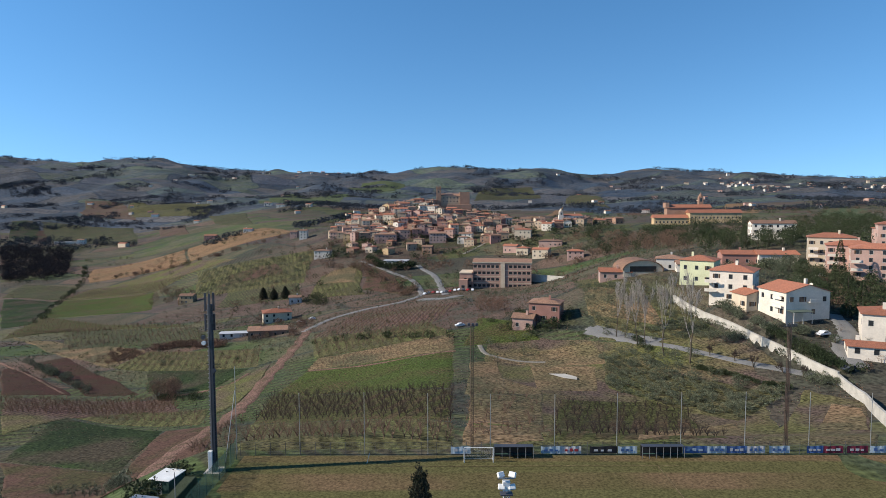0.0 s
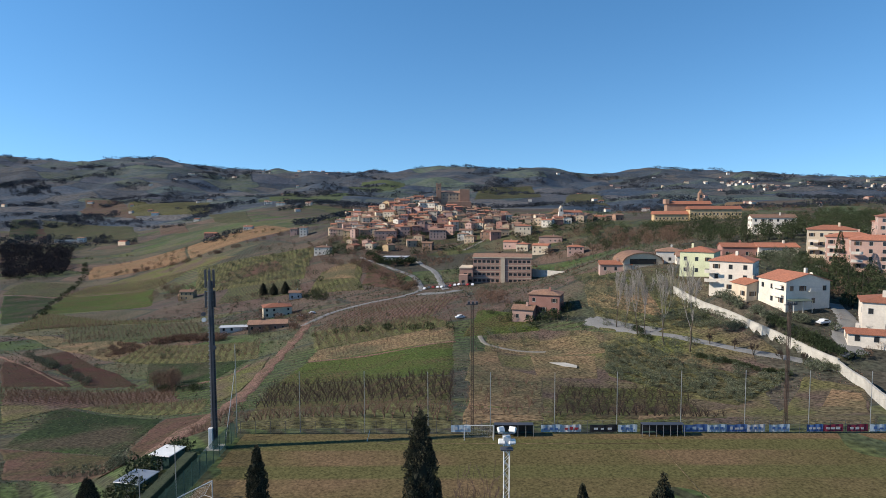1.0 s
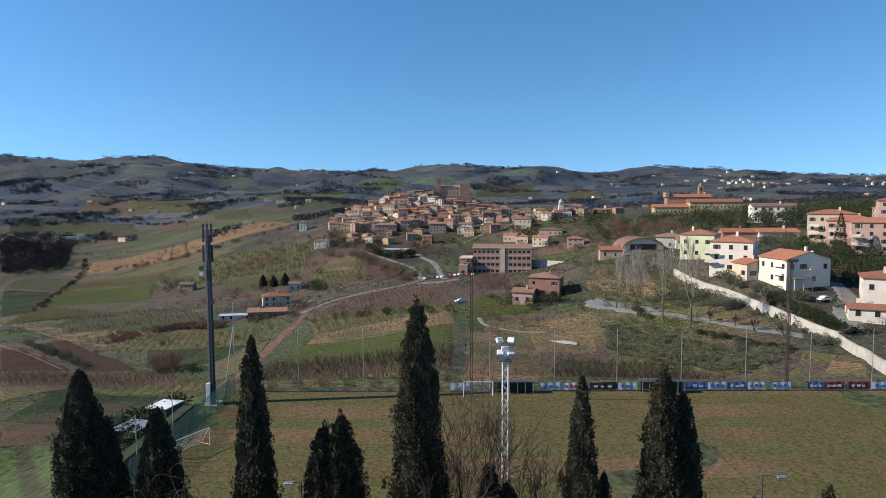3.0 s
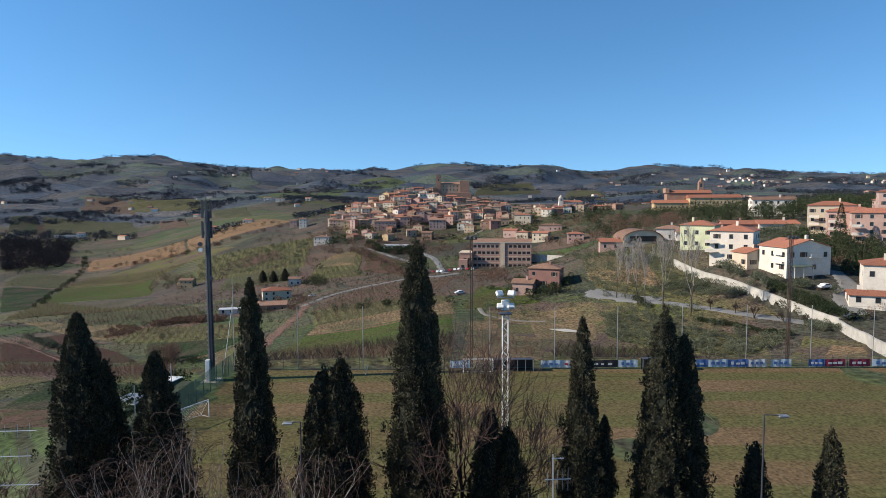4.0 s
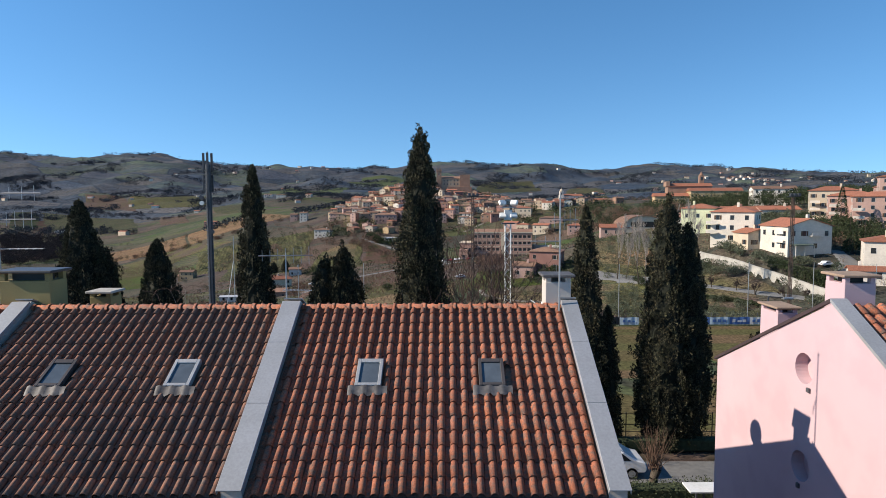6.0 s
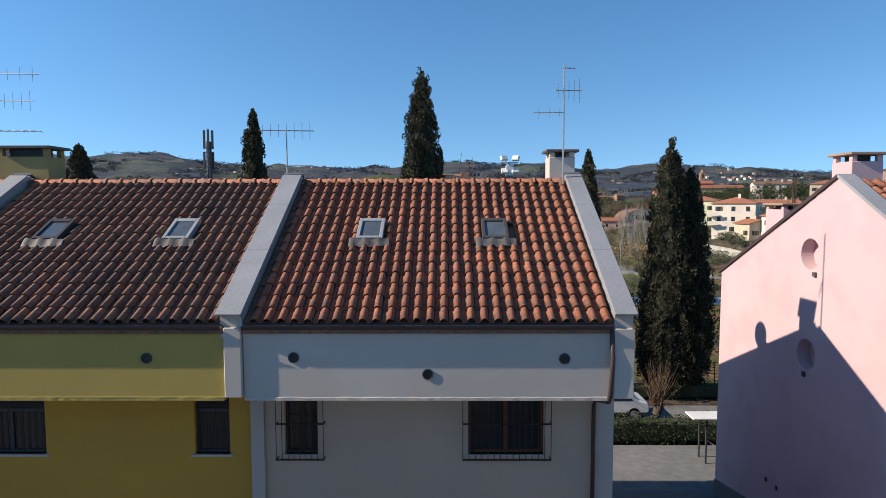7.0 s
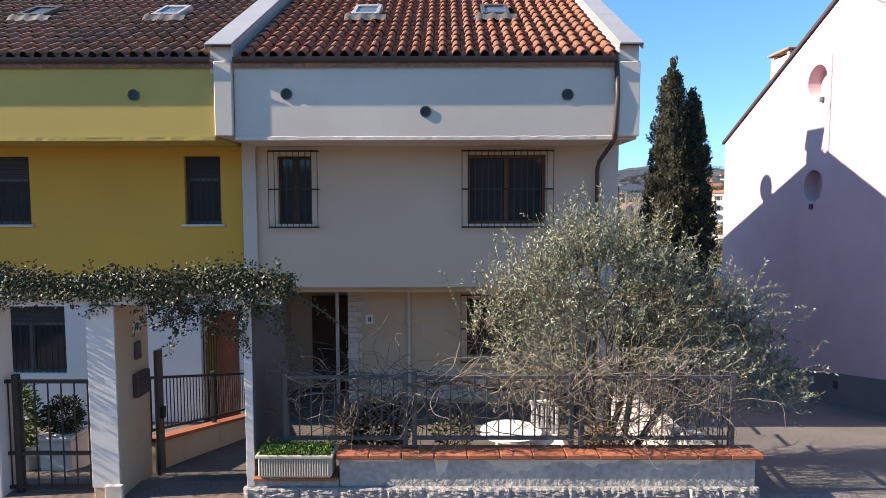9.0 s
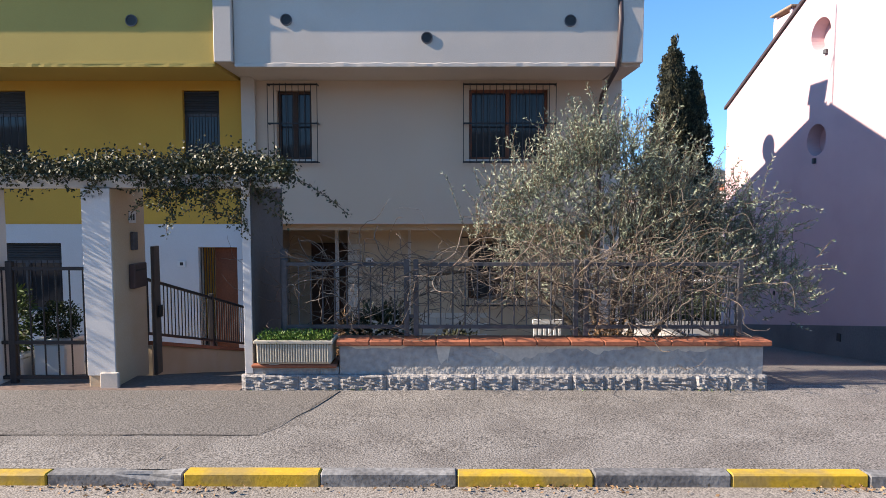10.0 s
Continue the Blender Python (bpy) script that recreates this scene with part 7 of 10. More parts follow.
def weeping_birch(x, y, z0, h, seed, stems, label):
    """Pale stems with hanging reddish twigs."""
    r = np.random.default_rng(seed)
    t = thing("birch_tree", (x, y, z0), label, "tree")
    pale, hang = [], []
    for k in range(stems):
        w = np.array([r.normal(0, 0.26), r.normal(0, 0.2), 1.0])
        pale += branches(r, (x + r.normal(0, 0.25), y, z0 - 0.2), w / np.linalg.norm(w), h * 0.52, h * 0.0065, 2, 2, 0.42, 0.3)
    for s in pale[::2]:
        if s[5] < z0 + h * 0.35:
            continue
        for j in range(3):
            p = np.array(s[3:6])
            d = np.array([r.normal(0, 0.7), r.normal(0, 0.7), r.uniform(-0.2, 0.8)])
            for _ in range(int(r.uniform(8, 18))):
                q = p + d / np.linalg.norm(d) * 0.11
                hang.append((*p, *q, 0.011, 0.009))
                d = d / np.linalg.norm(d) + r.normal(0, 0.14, 3) + [0, 0, -0.16]
                p = q
    part("trunk", tube_mesh("trunk", pale, M["birch"], 5), None, t, "whitish bare stems")
    part("crown", tube_mesh("crown", hang, M["twig_red"], 3), None, t, "hanging reddish twigs")


weeping_birch(-14.0, 29.5, -3.0, 8.6, 3, 7, "bare weeping birch with whitish stems")
weeping_birch(-16.9, 29.8, -3.0, 7.4, 6, 4, "bare weeping birch with reddish hanging twigs")
weeping_birch(-9.2, 29.0, -3.0, 7.0, 4, 3, "small weeping birch behind the roof")
weeping_birch(-6.9, 28.6, -3.0, 8.0, 5, 4, "slim weeping birch with pale stems")
bare_tree(-23.5, 31, -3.0, 6.0, 7, "bare twiggy shrub tree", "twig_red", levels=4, thick=0.012, stems=3, spread=0.6)

# pollarded tree with upright shoots, in the hedge
t = thing("pollarded_tree", (10.2, 27.6, -3.0), "pollarded bare tree with upright red shoots", "tree")
r = np.random.default_rng(8)
segs = [(10.2, 27.6, -3.1, 10.15, 27.6, -2.2, 0.22, 0.2), (10.15, 27.6, -2.2, 10.3, 27.6, -1.75, 0.2, 0.24)]
part("trunk", tube_mesh("trunk", segs, M["bark"], 8), None, t)
segs = []
for k in range(60):
    a = np.array([10.25 + r.normal(0, 0.12), 27.6 + r.normal(0, 0.12), -1.8])
    d = np.array([r.normal(0, 0.28), r.normal(0, 0.25), 1.0])
    for j in range(6):
        b = a + d / np.linalg.norm(d) * r.uniform(0.25, 0.45)
        segs.append((*a, *b, 0.016 * (1 - j / 7), 0.016 * (1 - (j + 1) / 7)))
        d = d + r.normal(0, 0.08, 3)
        a = b
part("shoot_tuft", tube_mesh("shoot_tuft", segs, M["leaf_brown"], 4), None, t)

cp = thing("carport", (11.0, 24, -2.95), "small white flat carport roof on thin posts", "carport")
part("roof", boxed(10.3, 12.5, 23.6, 24.5, -1.02, -0.95, 0.01), M["white_paint"], cp)
for x, y in ((10.9, 23.7), (10.9, 24.4), (12.3, 23.7)):
    part("post", boxed(x - 0.03, x + 0.03, y - 0.03, y + 0.03, -3.0, -1.02), M["dark_steel"], cp)
part("brace", rod(bmesh.new(), (10.9, 23.7, -1.9), (11.8, 23.7, -2.5), 0.015), M["white_paint"], cp)


def parked_car(x, y, z, turn, colour, label):
    c = thing("parked_car", (x, y, z), label, "car", "parked cars")
    m = pose(x, y, z, 0, 0, turn)
    prof = [(-2.05, 0.35), (-2.1, 0.62), (-1.95, 0.85), (-1.15, 0.95), (-0.55, 1.42), (0.85, 1.45), (1.55, 1.0), (2.0, 0.9), (2.08, 0.55), (2.0, 0.35)]
    bm = bmesh.new()
    prism(bm, [(a, -0.84, b) for a, b in prof], (0, 1.68, 0))
    bmesh.ops.bevel(bm, geom=bm.edges[:], offset=0.06, segments=1, affect="EDGES")
    bmesh.ops.transform(bm, matrix=m, verts=bm.verts)
    part("body", bm, colour, c)
    for s in (-0.845, 0.845):
        bm = bmesh.new()
        prism(bm, [(a, s - 0.005, b) for a, b in ((-0.95, 0.98), (-0.5, 1.34), (0.8, 1.36), (1.25, 1.0))], (0, 0.01, 0))
        bmesh.ops.transform(bm, matrix=m, verts=bm.verts)
        part("side_window", bm, M["pane"], c)
    for wx in (-1.3, 1.3):
        for wy in (-0.74, 0.74):
            w = part("wheel", rod(bmesh.new(), m @ Vector((wx, wy - 0.1, 0.31)), m @ Vector((wx, wy + 0.1, 0.31)), 0.31, seg=16), M["black"], c)
            part("rim", rod(bmesh.new(), m @ Vector((wx, wy - 0.105, 0.31)), m @ Vector((wx, wy + 0.105, 0.31)), 0.19, seg=12), M["steel"], w)


M["car_white"] = mat("white_car_paint", (0.7, 0.7, 0.7), (0.66, 0.66, 0.66), rough=0.25, scale=1, fine=5, grain=0.03, bump=0, spec=0.5)
M["car_dark"] = mat("dark_car_paint", (0.05, 0.055, 0.07), (0.06, 0.06, 0.07), rough=0.25, scale=1, fine=5, grain=0.05, bump=0, spec=0.5)
M["car_red"] = mat("red_car_paint", (0.3, 0.03, 0.03), (0.28, 0.03, 0.03), rough=0.25, scale=1, fine=5, grain=0.05, bump=0, spec=0.5)
parked_car(8.3, 30.0, -3.03, 0, M["car_white"], "white parked car on the back road")


def street_lamp(x, y, z0, h, arm):
    s = thing("street_lamp", (x, y, z0), "black street lamp post with a curved arm", "street lamp", "street lamps")
    part("post", rod(bmesh.new(), (x, y, z0), (x, y, z0 + h), 0.06, 0.04, 8), M["dark_steel"], s)
    part("arm", rod(bmesh.new(), (x, y, z0 + h), (x + arm, y, z0 + h - 0.05), 0.03, seg=6), M["dark_steel"], s)
    part("lamp_head", boxed(x + arm - 0.25, x + arm + 0.3, y - 0.14, y + 0.14, z0 + h - 0.14, z0 + h - 0.03, 0.03), M["steel"], s)


street_lamp(17.5, 31.6, -3.0, 9.0, 1.0)
street_lamp(-7.6, 31.6, -3.0, 8.7, -0.7)


# floodlight mast of white lattice
def lattice_mast(x, y, z0, z1, w, material, label):
    t = thing("floodlight_mast", (x, y, z0), label, "light mast", "floodlights round the pitch")
    for dx in (-w / 2, w / 2):
        for dy in (-w / 2, w / 2):
            part("chord", rod(bmesh.new(), (x + dx, y + dy, z0), (x + dx, y + dy, z1), 0.028 if y < 60 else 0.06, seg=5), material, t)
    n = int((z1 - z0) / (w * 1.1))
    for k in range(n):
        a, b = z0 + (z1 - z0) * k / n, z0 + (z1 - z0) * (k + 1) / n
        s = 1 if k % 2 else -1
        for dy in (-w / 2, w / 2):
            part("lacing", rod(bmesh.new(), (x - s * w / 2, y + dy, a), (x + s * w / 2, y + dy, b), 0.018, seg=4), material, t)
    return t


lm = lattice_mast(4.55, 42.3, -7.6, 9.6, 0.40, M["white_paint"], "white lattice floodlight mast beside the pitch")
part("platform", boxed(4.1, 5.0, 42.0, 42.6, 9.6, 9.68), M["dark_steel"], lm)
part("control_box", boxed(4.28, 4.82, 42.1, 42.5, 9.9, 10.6, 0.02), M["white_paint"], lm)
part("cross_arm", boxed(3.95, 5.15, 42.25, 42.32, 10.75, 10.83), M["steel"], lm)
for dx, rz in ((-0.42, 25), (0.42, -25), (-0.35, -8), (0.38, 10)):
    m = pose(4.55 + dx, 42.2, 11.1 if abs(dx) > 0.4 else 10.2, -35, 0, rz)
    bm = bmesh.new()
    box(bm, -0.26, 0.26, -0.12, 0.12, -0.2, 0.2, 0.05, m)
    f = part("floodlight", bm, M["white_paint"], lm, "white floodlight housing")
    part("glass", boxed(-0.22, 0.22, 0.121, 0.13, -0.16, 0.16, 0, m), M["sky_pane"], f)

# telecom tower at the pitch's corner
tw = thing("telecom_tower", (-33.2, 84.5, -7.8), "dark slim telecom tower with panel antennas", "tower")
TX, TY = -33.2, 84.8
for k in range(3):
    a = radians(120 * k + 30)
    part("leg", rod(bmesh.new(), (TX + 0.30 * math.cos(a), TY + 0.30 * math.sin(a), -8), (TX + 0.26 * math.cos(a), TY + 0.26 * math.sin(a), 16.6), 0.22, 0.17, 8), M["dark_steel"], tw)
for k in range(36):
    z = -7.0 + k * 0.65
    part("ring", rod(bmesh.new(), (TX, TY, z), (TX, TY, z + 0.06), 0.5, seg=9), M["dark_steel"], tw)
part("cable_tray", boxed(TX + 0.2, TX + 0.45, TY - 0.62, TY - 0.5, -7.8, 16), M["dark_steel"], tw)
part("base_cabinet", boxed(TX - 0.55, TX + 0.05, TY - 0.9, TY - 0.45, -7.9, -4.4, 0.03), M["white_paint"], tw, "white lower cable casing")
part("footing", boxed(TX - 1.2, TX + 1.2, TY - 1.2, TY + 1.2, -8.4, -7.5, 0.05), M["concrete"], tw)
for k in range(3):
    a = radians(120 * k - 70)
    for z0, z1, rr in ((15.6, 18.2, 0.62), (12.8, 15.2, 0.66)):
        x, y = TX + rr * math.cos(a), TY + rr * math.sin(a)
        part("panel_antenna", boxed(x - 0.15, x + 0.15, y - 0.09, y + 0.09, z0, z1, 0.02), M["dark_steel"], tw)
for z, dx in ((12.0, -0.75), (11.2, -0.7), (7.2, 0.6)):
    part("drum_antenna", rod(bmesh.new(), (TX + dx, TY - 0.5, z), (TX + dx, TY - 0.8, z), 0.3, seg=14), M["white_paint"] if z < 11.5 and dx < 0 else M["dark_steel"], tw)
part("mast_tip", rod(bmesh.new(), (TX, TY, 16), (TX, TY, 18.4), 0.06), M["dark_steel"], tw)

# tall lamp poles by the far touchline
for x, z1, material, label in ((4.2, 12.4, M["rust_steel"], "tall thin brown floodlight pole"), (52.6, 12.2, M["rust_steel"], "tall brown lattice floodlight pole")):
    t = lattice_mast(x, 91.6, -7.6, z1 - 0.4, 0.34, material, label)
    part("cross_arm", boxed(x - 0.9, x + 0.9, 91.5, 91.6, z1 - 0.4, z1 - 0.28), M["dark_steel"], t)
    for dx in (-0.7, -0.1, 0.5):
        part("floodlight", boxed(x + dx, x + dx + 0.4, 91.1, 91.45, z1 - 0.28, z1 + 0.15, 0.04), M["dark_steel"], t)
# ball net posts
net = thing("ball_net", (16, 90.5, -7.5), "row of tall grey poles of a ball net", "net")
for k, x in enumerate((-31.9, -22.2, -12.3, -2.6, 6.95, 16.75, 26.25, 36.0, 45.75, 55.5, 64.9, 74.5)):
    top = 6.2 if k == 0 else 1.9 + 0.15 * math.sin(k)
    part("pole", rod(bmesh.new(), (x, 90.5, -7.6), (x, 90.5, top), 0.055, 0.045, 6), M["steel"], net)
part("guy_pole", rod(bmesh.new(), (-31.9, 90.3, 2.5), (-32.6, 87.5, -7.6), 0.05), M["steel"], net)
part("guy_wire", rod(bmesh.new(), (-31.9, 90.5, 3.0), (-24.0, 90.4, -7.4), 0.015, seg=4), M["dark_steel"], net)
for z in (1.7, -2.5):
    part("cable", rod(bmesh.new(), (-31.9, 90.5, z), (74.5, 90.5, z), 0.008, seg=3), M["dark_steel"], net)
cl = thing("chain_link_fence", (16, 90.0, -7.5), "low wire fence along the touchline", "fence")
for k in range(46):
    part("post", rod(bmesh.new(), (-31.2 + 2.3 * k, 90.0, -7.6), (-31.2 + 2.3 * k, 90.0, -5.5), 0.035, seg=5), M["dark_steel"], cl)
for z in (-5.55, -6.2, -6.9):
    part("wire", rod(bmesh.new(), (-31.2, 90.0, z), (74, 90.0, z), 0.012, seg=3), M["dark_steel"], cl)
wires = []
for k in range(0, 700):
    x = -31.2 + k * 0.15
    wires.append((x, 90.02, -7.5, x + 1.0, 90.02, -5.55, 0.006, 0.006))
    wires.append((x + 1.0, 90.02, -7.5, x, 90.02, -5.55, 0.006, 0.006))
tagged(part("mesh", tube_mesh("mesh", wires, M["dark_steel"], 3), None, cl), kind="stuff")
M["fence_green"] = mat("green_fence_mesh", (0.035, 0.085, 0.07), (0.03, 0.07, 0.06), scale=1, fine=10)
lf = thing("side_net_fence", (-31, 75, -7.5), "green wire fence at the pitch's side", "fence")
for k in range(14):
    part("post", rod(bmesh.new(), (-31.3, 88.5 - 2.3 * k, -7.8), (-31.3, 88.5 - 2.3 * k, -4.4), 0.05, seg=5), M["fence_green"], lf)
wires = []
for k in range(0, 190):
    y = 88.5 - k * 0.16
    wires.append((-31.3, y, -7.6, -31.3, y - 1.4, -4.5, 0.012, 0.012))
    wires.append((-31.3, y - 1.4, -7.6, -31.3, y, -4.5, 0.012, 0.012))
tagged(part("mesh", tube_mesh("mesh", wires, M["fence_green"], 3), None, lf), kind="stuff")
for x, y, z1 in ((-32.2, 70, -1.2), (-33.5, 64, -2.0)):
    t = thing("net_pole", (x, y, -8), "slim grey pole beside the pitch", "pole")
    part("pole", rod(bmesh.new(), (x, y, -8), (x, y, z1), 0.06, 0.05), M["steel"], t)


def goal(m, w, h, deep):
    g = thing("football_goal", m.translation, "white football goal with net frame", "goal", "goals on the pitch")
    for s in (-w / 2, w / 2):
        part("upright", rod(bmesh.new(), m @ Vector((s, 0, 0)), m @ Vector((s, 0, h)), 0.06, seg=8), M["white_paint"], g)
        part("stay", rod(bmesh.new(), m @ Vector((s, 0, h)), m @ Vector((s, deep, 0)), 0.025), M["white_paint"], g)
        part("ground_bar", rod(bmesh.new(), m @ Vector((s, 0, 0.03)), m @ Vector((s, deep, 0.03)), 0.025), M["white_paint"], g)
    part("crossbar", rod(bmesh.new(), m @ Vector((-w / 2, 0, h)), m @ Vector((w / 2, 0, h)), 0.06, seg=8), M["white_paint"], g)
    part("back_bar", rod(bmesh.new(), m @ Vector((-w / 2, deep, 0.03)), m @ Vector((w / 2, deep, 0.03)), 0.025), M["white_paint"], g)
    wires = []
    for k in range(1, int(w / 0.25)):
        a, b = m @ Vector((-w / 2 + k * 0.25, 0, h)), m @ Vector((-w / 2 + k * 0.25, deep, 0))
        wires.append((*a, *b, 0.004, 0.004))
    for k in range(1, 9):
        a, b = m @ Vector((-w / 2, deep * k / 9, h - h * k / 9)), m @ Vector((w / 2, deep * k / 9, h - h * k / 9))
        wires.append((*a, *b, 0.004, 0.004))
    tagged(part("net", tube_mesh("net", wires, M["white_paint"], 3), None, g), kind="stuff")


goal(pose(5.0, 87.3, PITCH_Z, 0, 0, 0), 4.3, 2.25, 1.2)
goal(pose(-28.9, 67.4, PITCH_Z, 0, 0, 62), 5.0, 2.1, 1.4)


def dugout(x0, x1):
    d = thing("dugout", ((x0 + x1) / 2, 89.2, PITCH_Z), "low dark framed team dugout with bench", "dugout", "dugouts")
    part("back", boxed(x0, x1, 89.6, 89.66, PITCH_Z, PITCH_Z + 1.75), M["black"], d)
    part("roof", boxed(x0, x1, 88.6, 89.7, PITCH_Z + 1.75, PITCH_Z + 1.82), M["dark_steel"], d)
    part("bench", boxed(x0 + 0.2, x1 - 0.2, 89.2, 89.5, PITCH_Z + 0.4, PITCH_Z + 0.46), M["fence_green"], d)
    n = int((x1 - x0) / 1.0)
    for k in range(n + 1):
        x = x0 + (x1 - x0) * k / n
        part("post", boxed(x - 0.04, x + 0.04, 88.6, 88.68, PITCH_Z, PITCH_Z + 1.75), M["steel"], d)


dugout(7.4, 13.3)
dugout(29.6, 35.9)
for k, c in dict(ban_blue=(0.08, 0.16, 0.36), ban_pale=(0.45, 0.55, 0.62), ban_white=(0.6, 0.6, 0.6), ban_black=(0.03, 0.03, 0.035), ban_maroon=(0.22, 0.03, 0.06), ban_red=(0.4, 0.05, 0.06)).items():
    M[k] = mat("banner_" + k[4:], c, tuple(v * 0.8 for v in c), rough=0.5, scale=0.5, fine=3, grain=0.1, bump=0.2, depth=0.05)
rb = random.Random(2)
for x0, x1, col, bars in ((0.9, 3.9, "ban_pale", "ban_white"), (14.6, 17.8, "ban_pale", "ban_blue"), (17.8, 20.7, "ban_white", "ban_red"), (22.0, 26.2, "ban_black", "ban_white"), (26.3, 29.2, "ban_pale", "ban_blue"), (36.1, 39.8, "ban_blue", "ban_pale"), (39.8, 42.8, "ban_pale", "ban_blue"), (42.8, 45.8, "ban_blue", "ban_white"), (45.8, 48.6, "ban_white", "ban_blue"), (49.2, 52.3, "ban_pale", "ban_blue"), (54.9, 57.4, "ban_blue", "ban_white"), (57.4, 60.4, "ban_maroon", "ban_white"), (61.0, 64.2, "ban_maroon", "ban_white"), (64.5, 68, "ban_pale", "ban_blue")):
    b = thing("advertising_banner", ((x0 + x1) / 2, 89.9, PITCH_Z + 0.2), dict(ban_pale="pale blue", ban_white="white", ban_black="black", ban_blue="blue", ban_maroon="maroon")[col] + " advertising banner tied to the touchline fence", "banner", "banners along the pitch")
    bm = bmesh.new()
    n = 10
    lo, hi = PITCH_Z + 0.25, PITCH_Z + 1.35
    front = [[bm.verts.new((x0 + (x1 - x0) * i / n, 89.9 + 0.03 * math.sin(i * 1.7 + x0), z - (0.05 * math.sin(i * 0.6) if z > -7 else 0))) for i in range(n + 1)] for z in (lo, hi)]
    rear = [[bm.verts.new(v.co + Vector((0, 0.02, 0))) for v in row] for row in front]
    for i in range(n):
        bm.faces.new((front[0][i], front[0][i + 1], front[1][i + 1], front[1][i]))
        bm.faces.new((rear[0][i], rear[1][i], rear[1][i + 1], rear[0][i + 1]))
    part("sheet", bm, M[col], b)
    w = x1 - x0
    for k in range(3):
        a = x0 + w * (0.15 + 0.25 * k)
        part("lettering_bar", boxed(a, a + w * rb.uniform(0.1, 0.2), 89.84, 89.86, lo + 0.35, lo + rb.uniform(0.6, 0.8)), M[bars], b)
# pitch lines, worn
for a in ((-10, 34, 85.9, 86.05), (30.9, 31.05, 50, 86)):
    solid("pitch_line", boxed(*a, PITCH_Z + 0.03, PITCH_Z + 0.04), M["dry_grass"], "faded chalk line on the pitch", "line", kind="structure")
cf = thing("corner_flag", (-11.5, 87, PITCH_Z), "leaning white corner flag pole", "flag")
part("pole", rod(bmesh.new(), (-11.5, 87, PITCH_Z), (-11.1, 87, PITCH_Z + 1.6), 0.04), M["white_paint"], cf)


def cabin(x, y, z, w, d, h, turn, roofcol, label):
    c = thing("site_cabin", (x, y, z), label, "cabin", "cabins beside the pitch")
    m = pose(x, y, z, 0, 0, turn)
    part("body", boxed(-w / 2, w / 2, -d / 2, d / 2, 0, h, 0.02, m), M["fence_green"], c)
    part("roof", boxed(-w / 2 - 0.15, w / 2 + 0.15, -d / 2 - 0.15, d / 2 + 0.15, h, h + 0.12, 0.03, m), roofcol, c)
    part("door", boxed(-0.4, 0.4, -d / 2 - 0.03, -d / 2 - 0.002, 0.05, 1.95, 0, m), M["steel"], c)


cabin(-38.0, 80.5, -8.6, 2.9, 3.4, 2.3, -12, M["white_paint"], "green metal cabin with pale flat roof")
cabin(-38.2, 72.5, -8.6, 3.3, 3.6, 2.3, -12, M["steel"], "green metal cabin with grey flat roof")

# ---- houses of the hills and the town ----
M["grey"] = mat("pale_sheet_roof", (0.5, 0.5, 0.5), (0.4, 0.4, 0.41), rough=0.5, scale=0.3, fine=3, grain=0.1)
WINDOW = {}


def window_mesh(w, h, kind):
    """A framed window: a shallow block whose face is set in to the pane."""
    key = (w, h)
    if key not in WINDOW:
        bm = bmesh.new()
        box(bm, -w / 2 - 0.09, w / 2 + 0.09, -0.06, 0.02, -0.1, h + 0.08)
        face = min(bm.faces, key=lambda f: f.calc_center_median().y)
        bmesh.ops.inset_region(bm, faces=[face], thickness=0.09, depth=-0.05)
        face.material_index = 1
        WINDOW[key] = mesh_of("window", bm, [M["wall_grey"], M["glass_far"]])
        WINDOW["shutter"] = mesh_of("shutter", boxed(-0.25, 0.25, -0.06, -0.005, 0, 1.45), M["shutter"])
    return WINDOW[key]


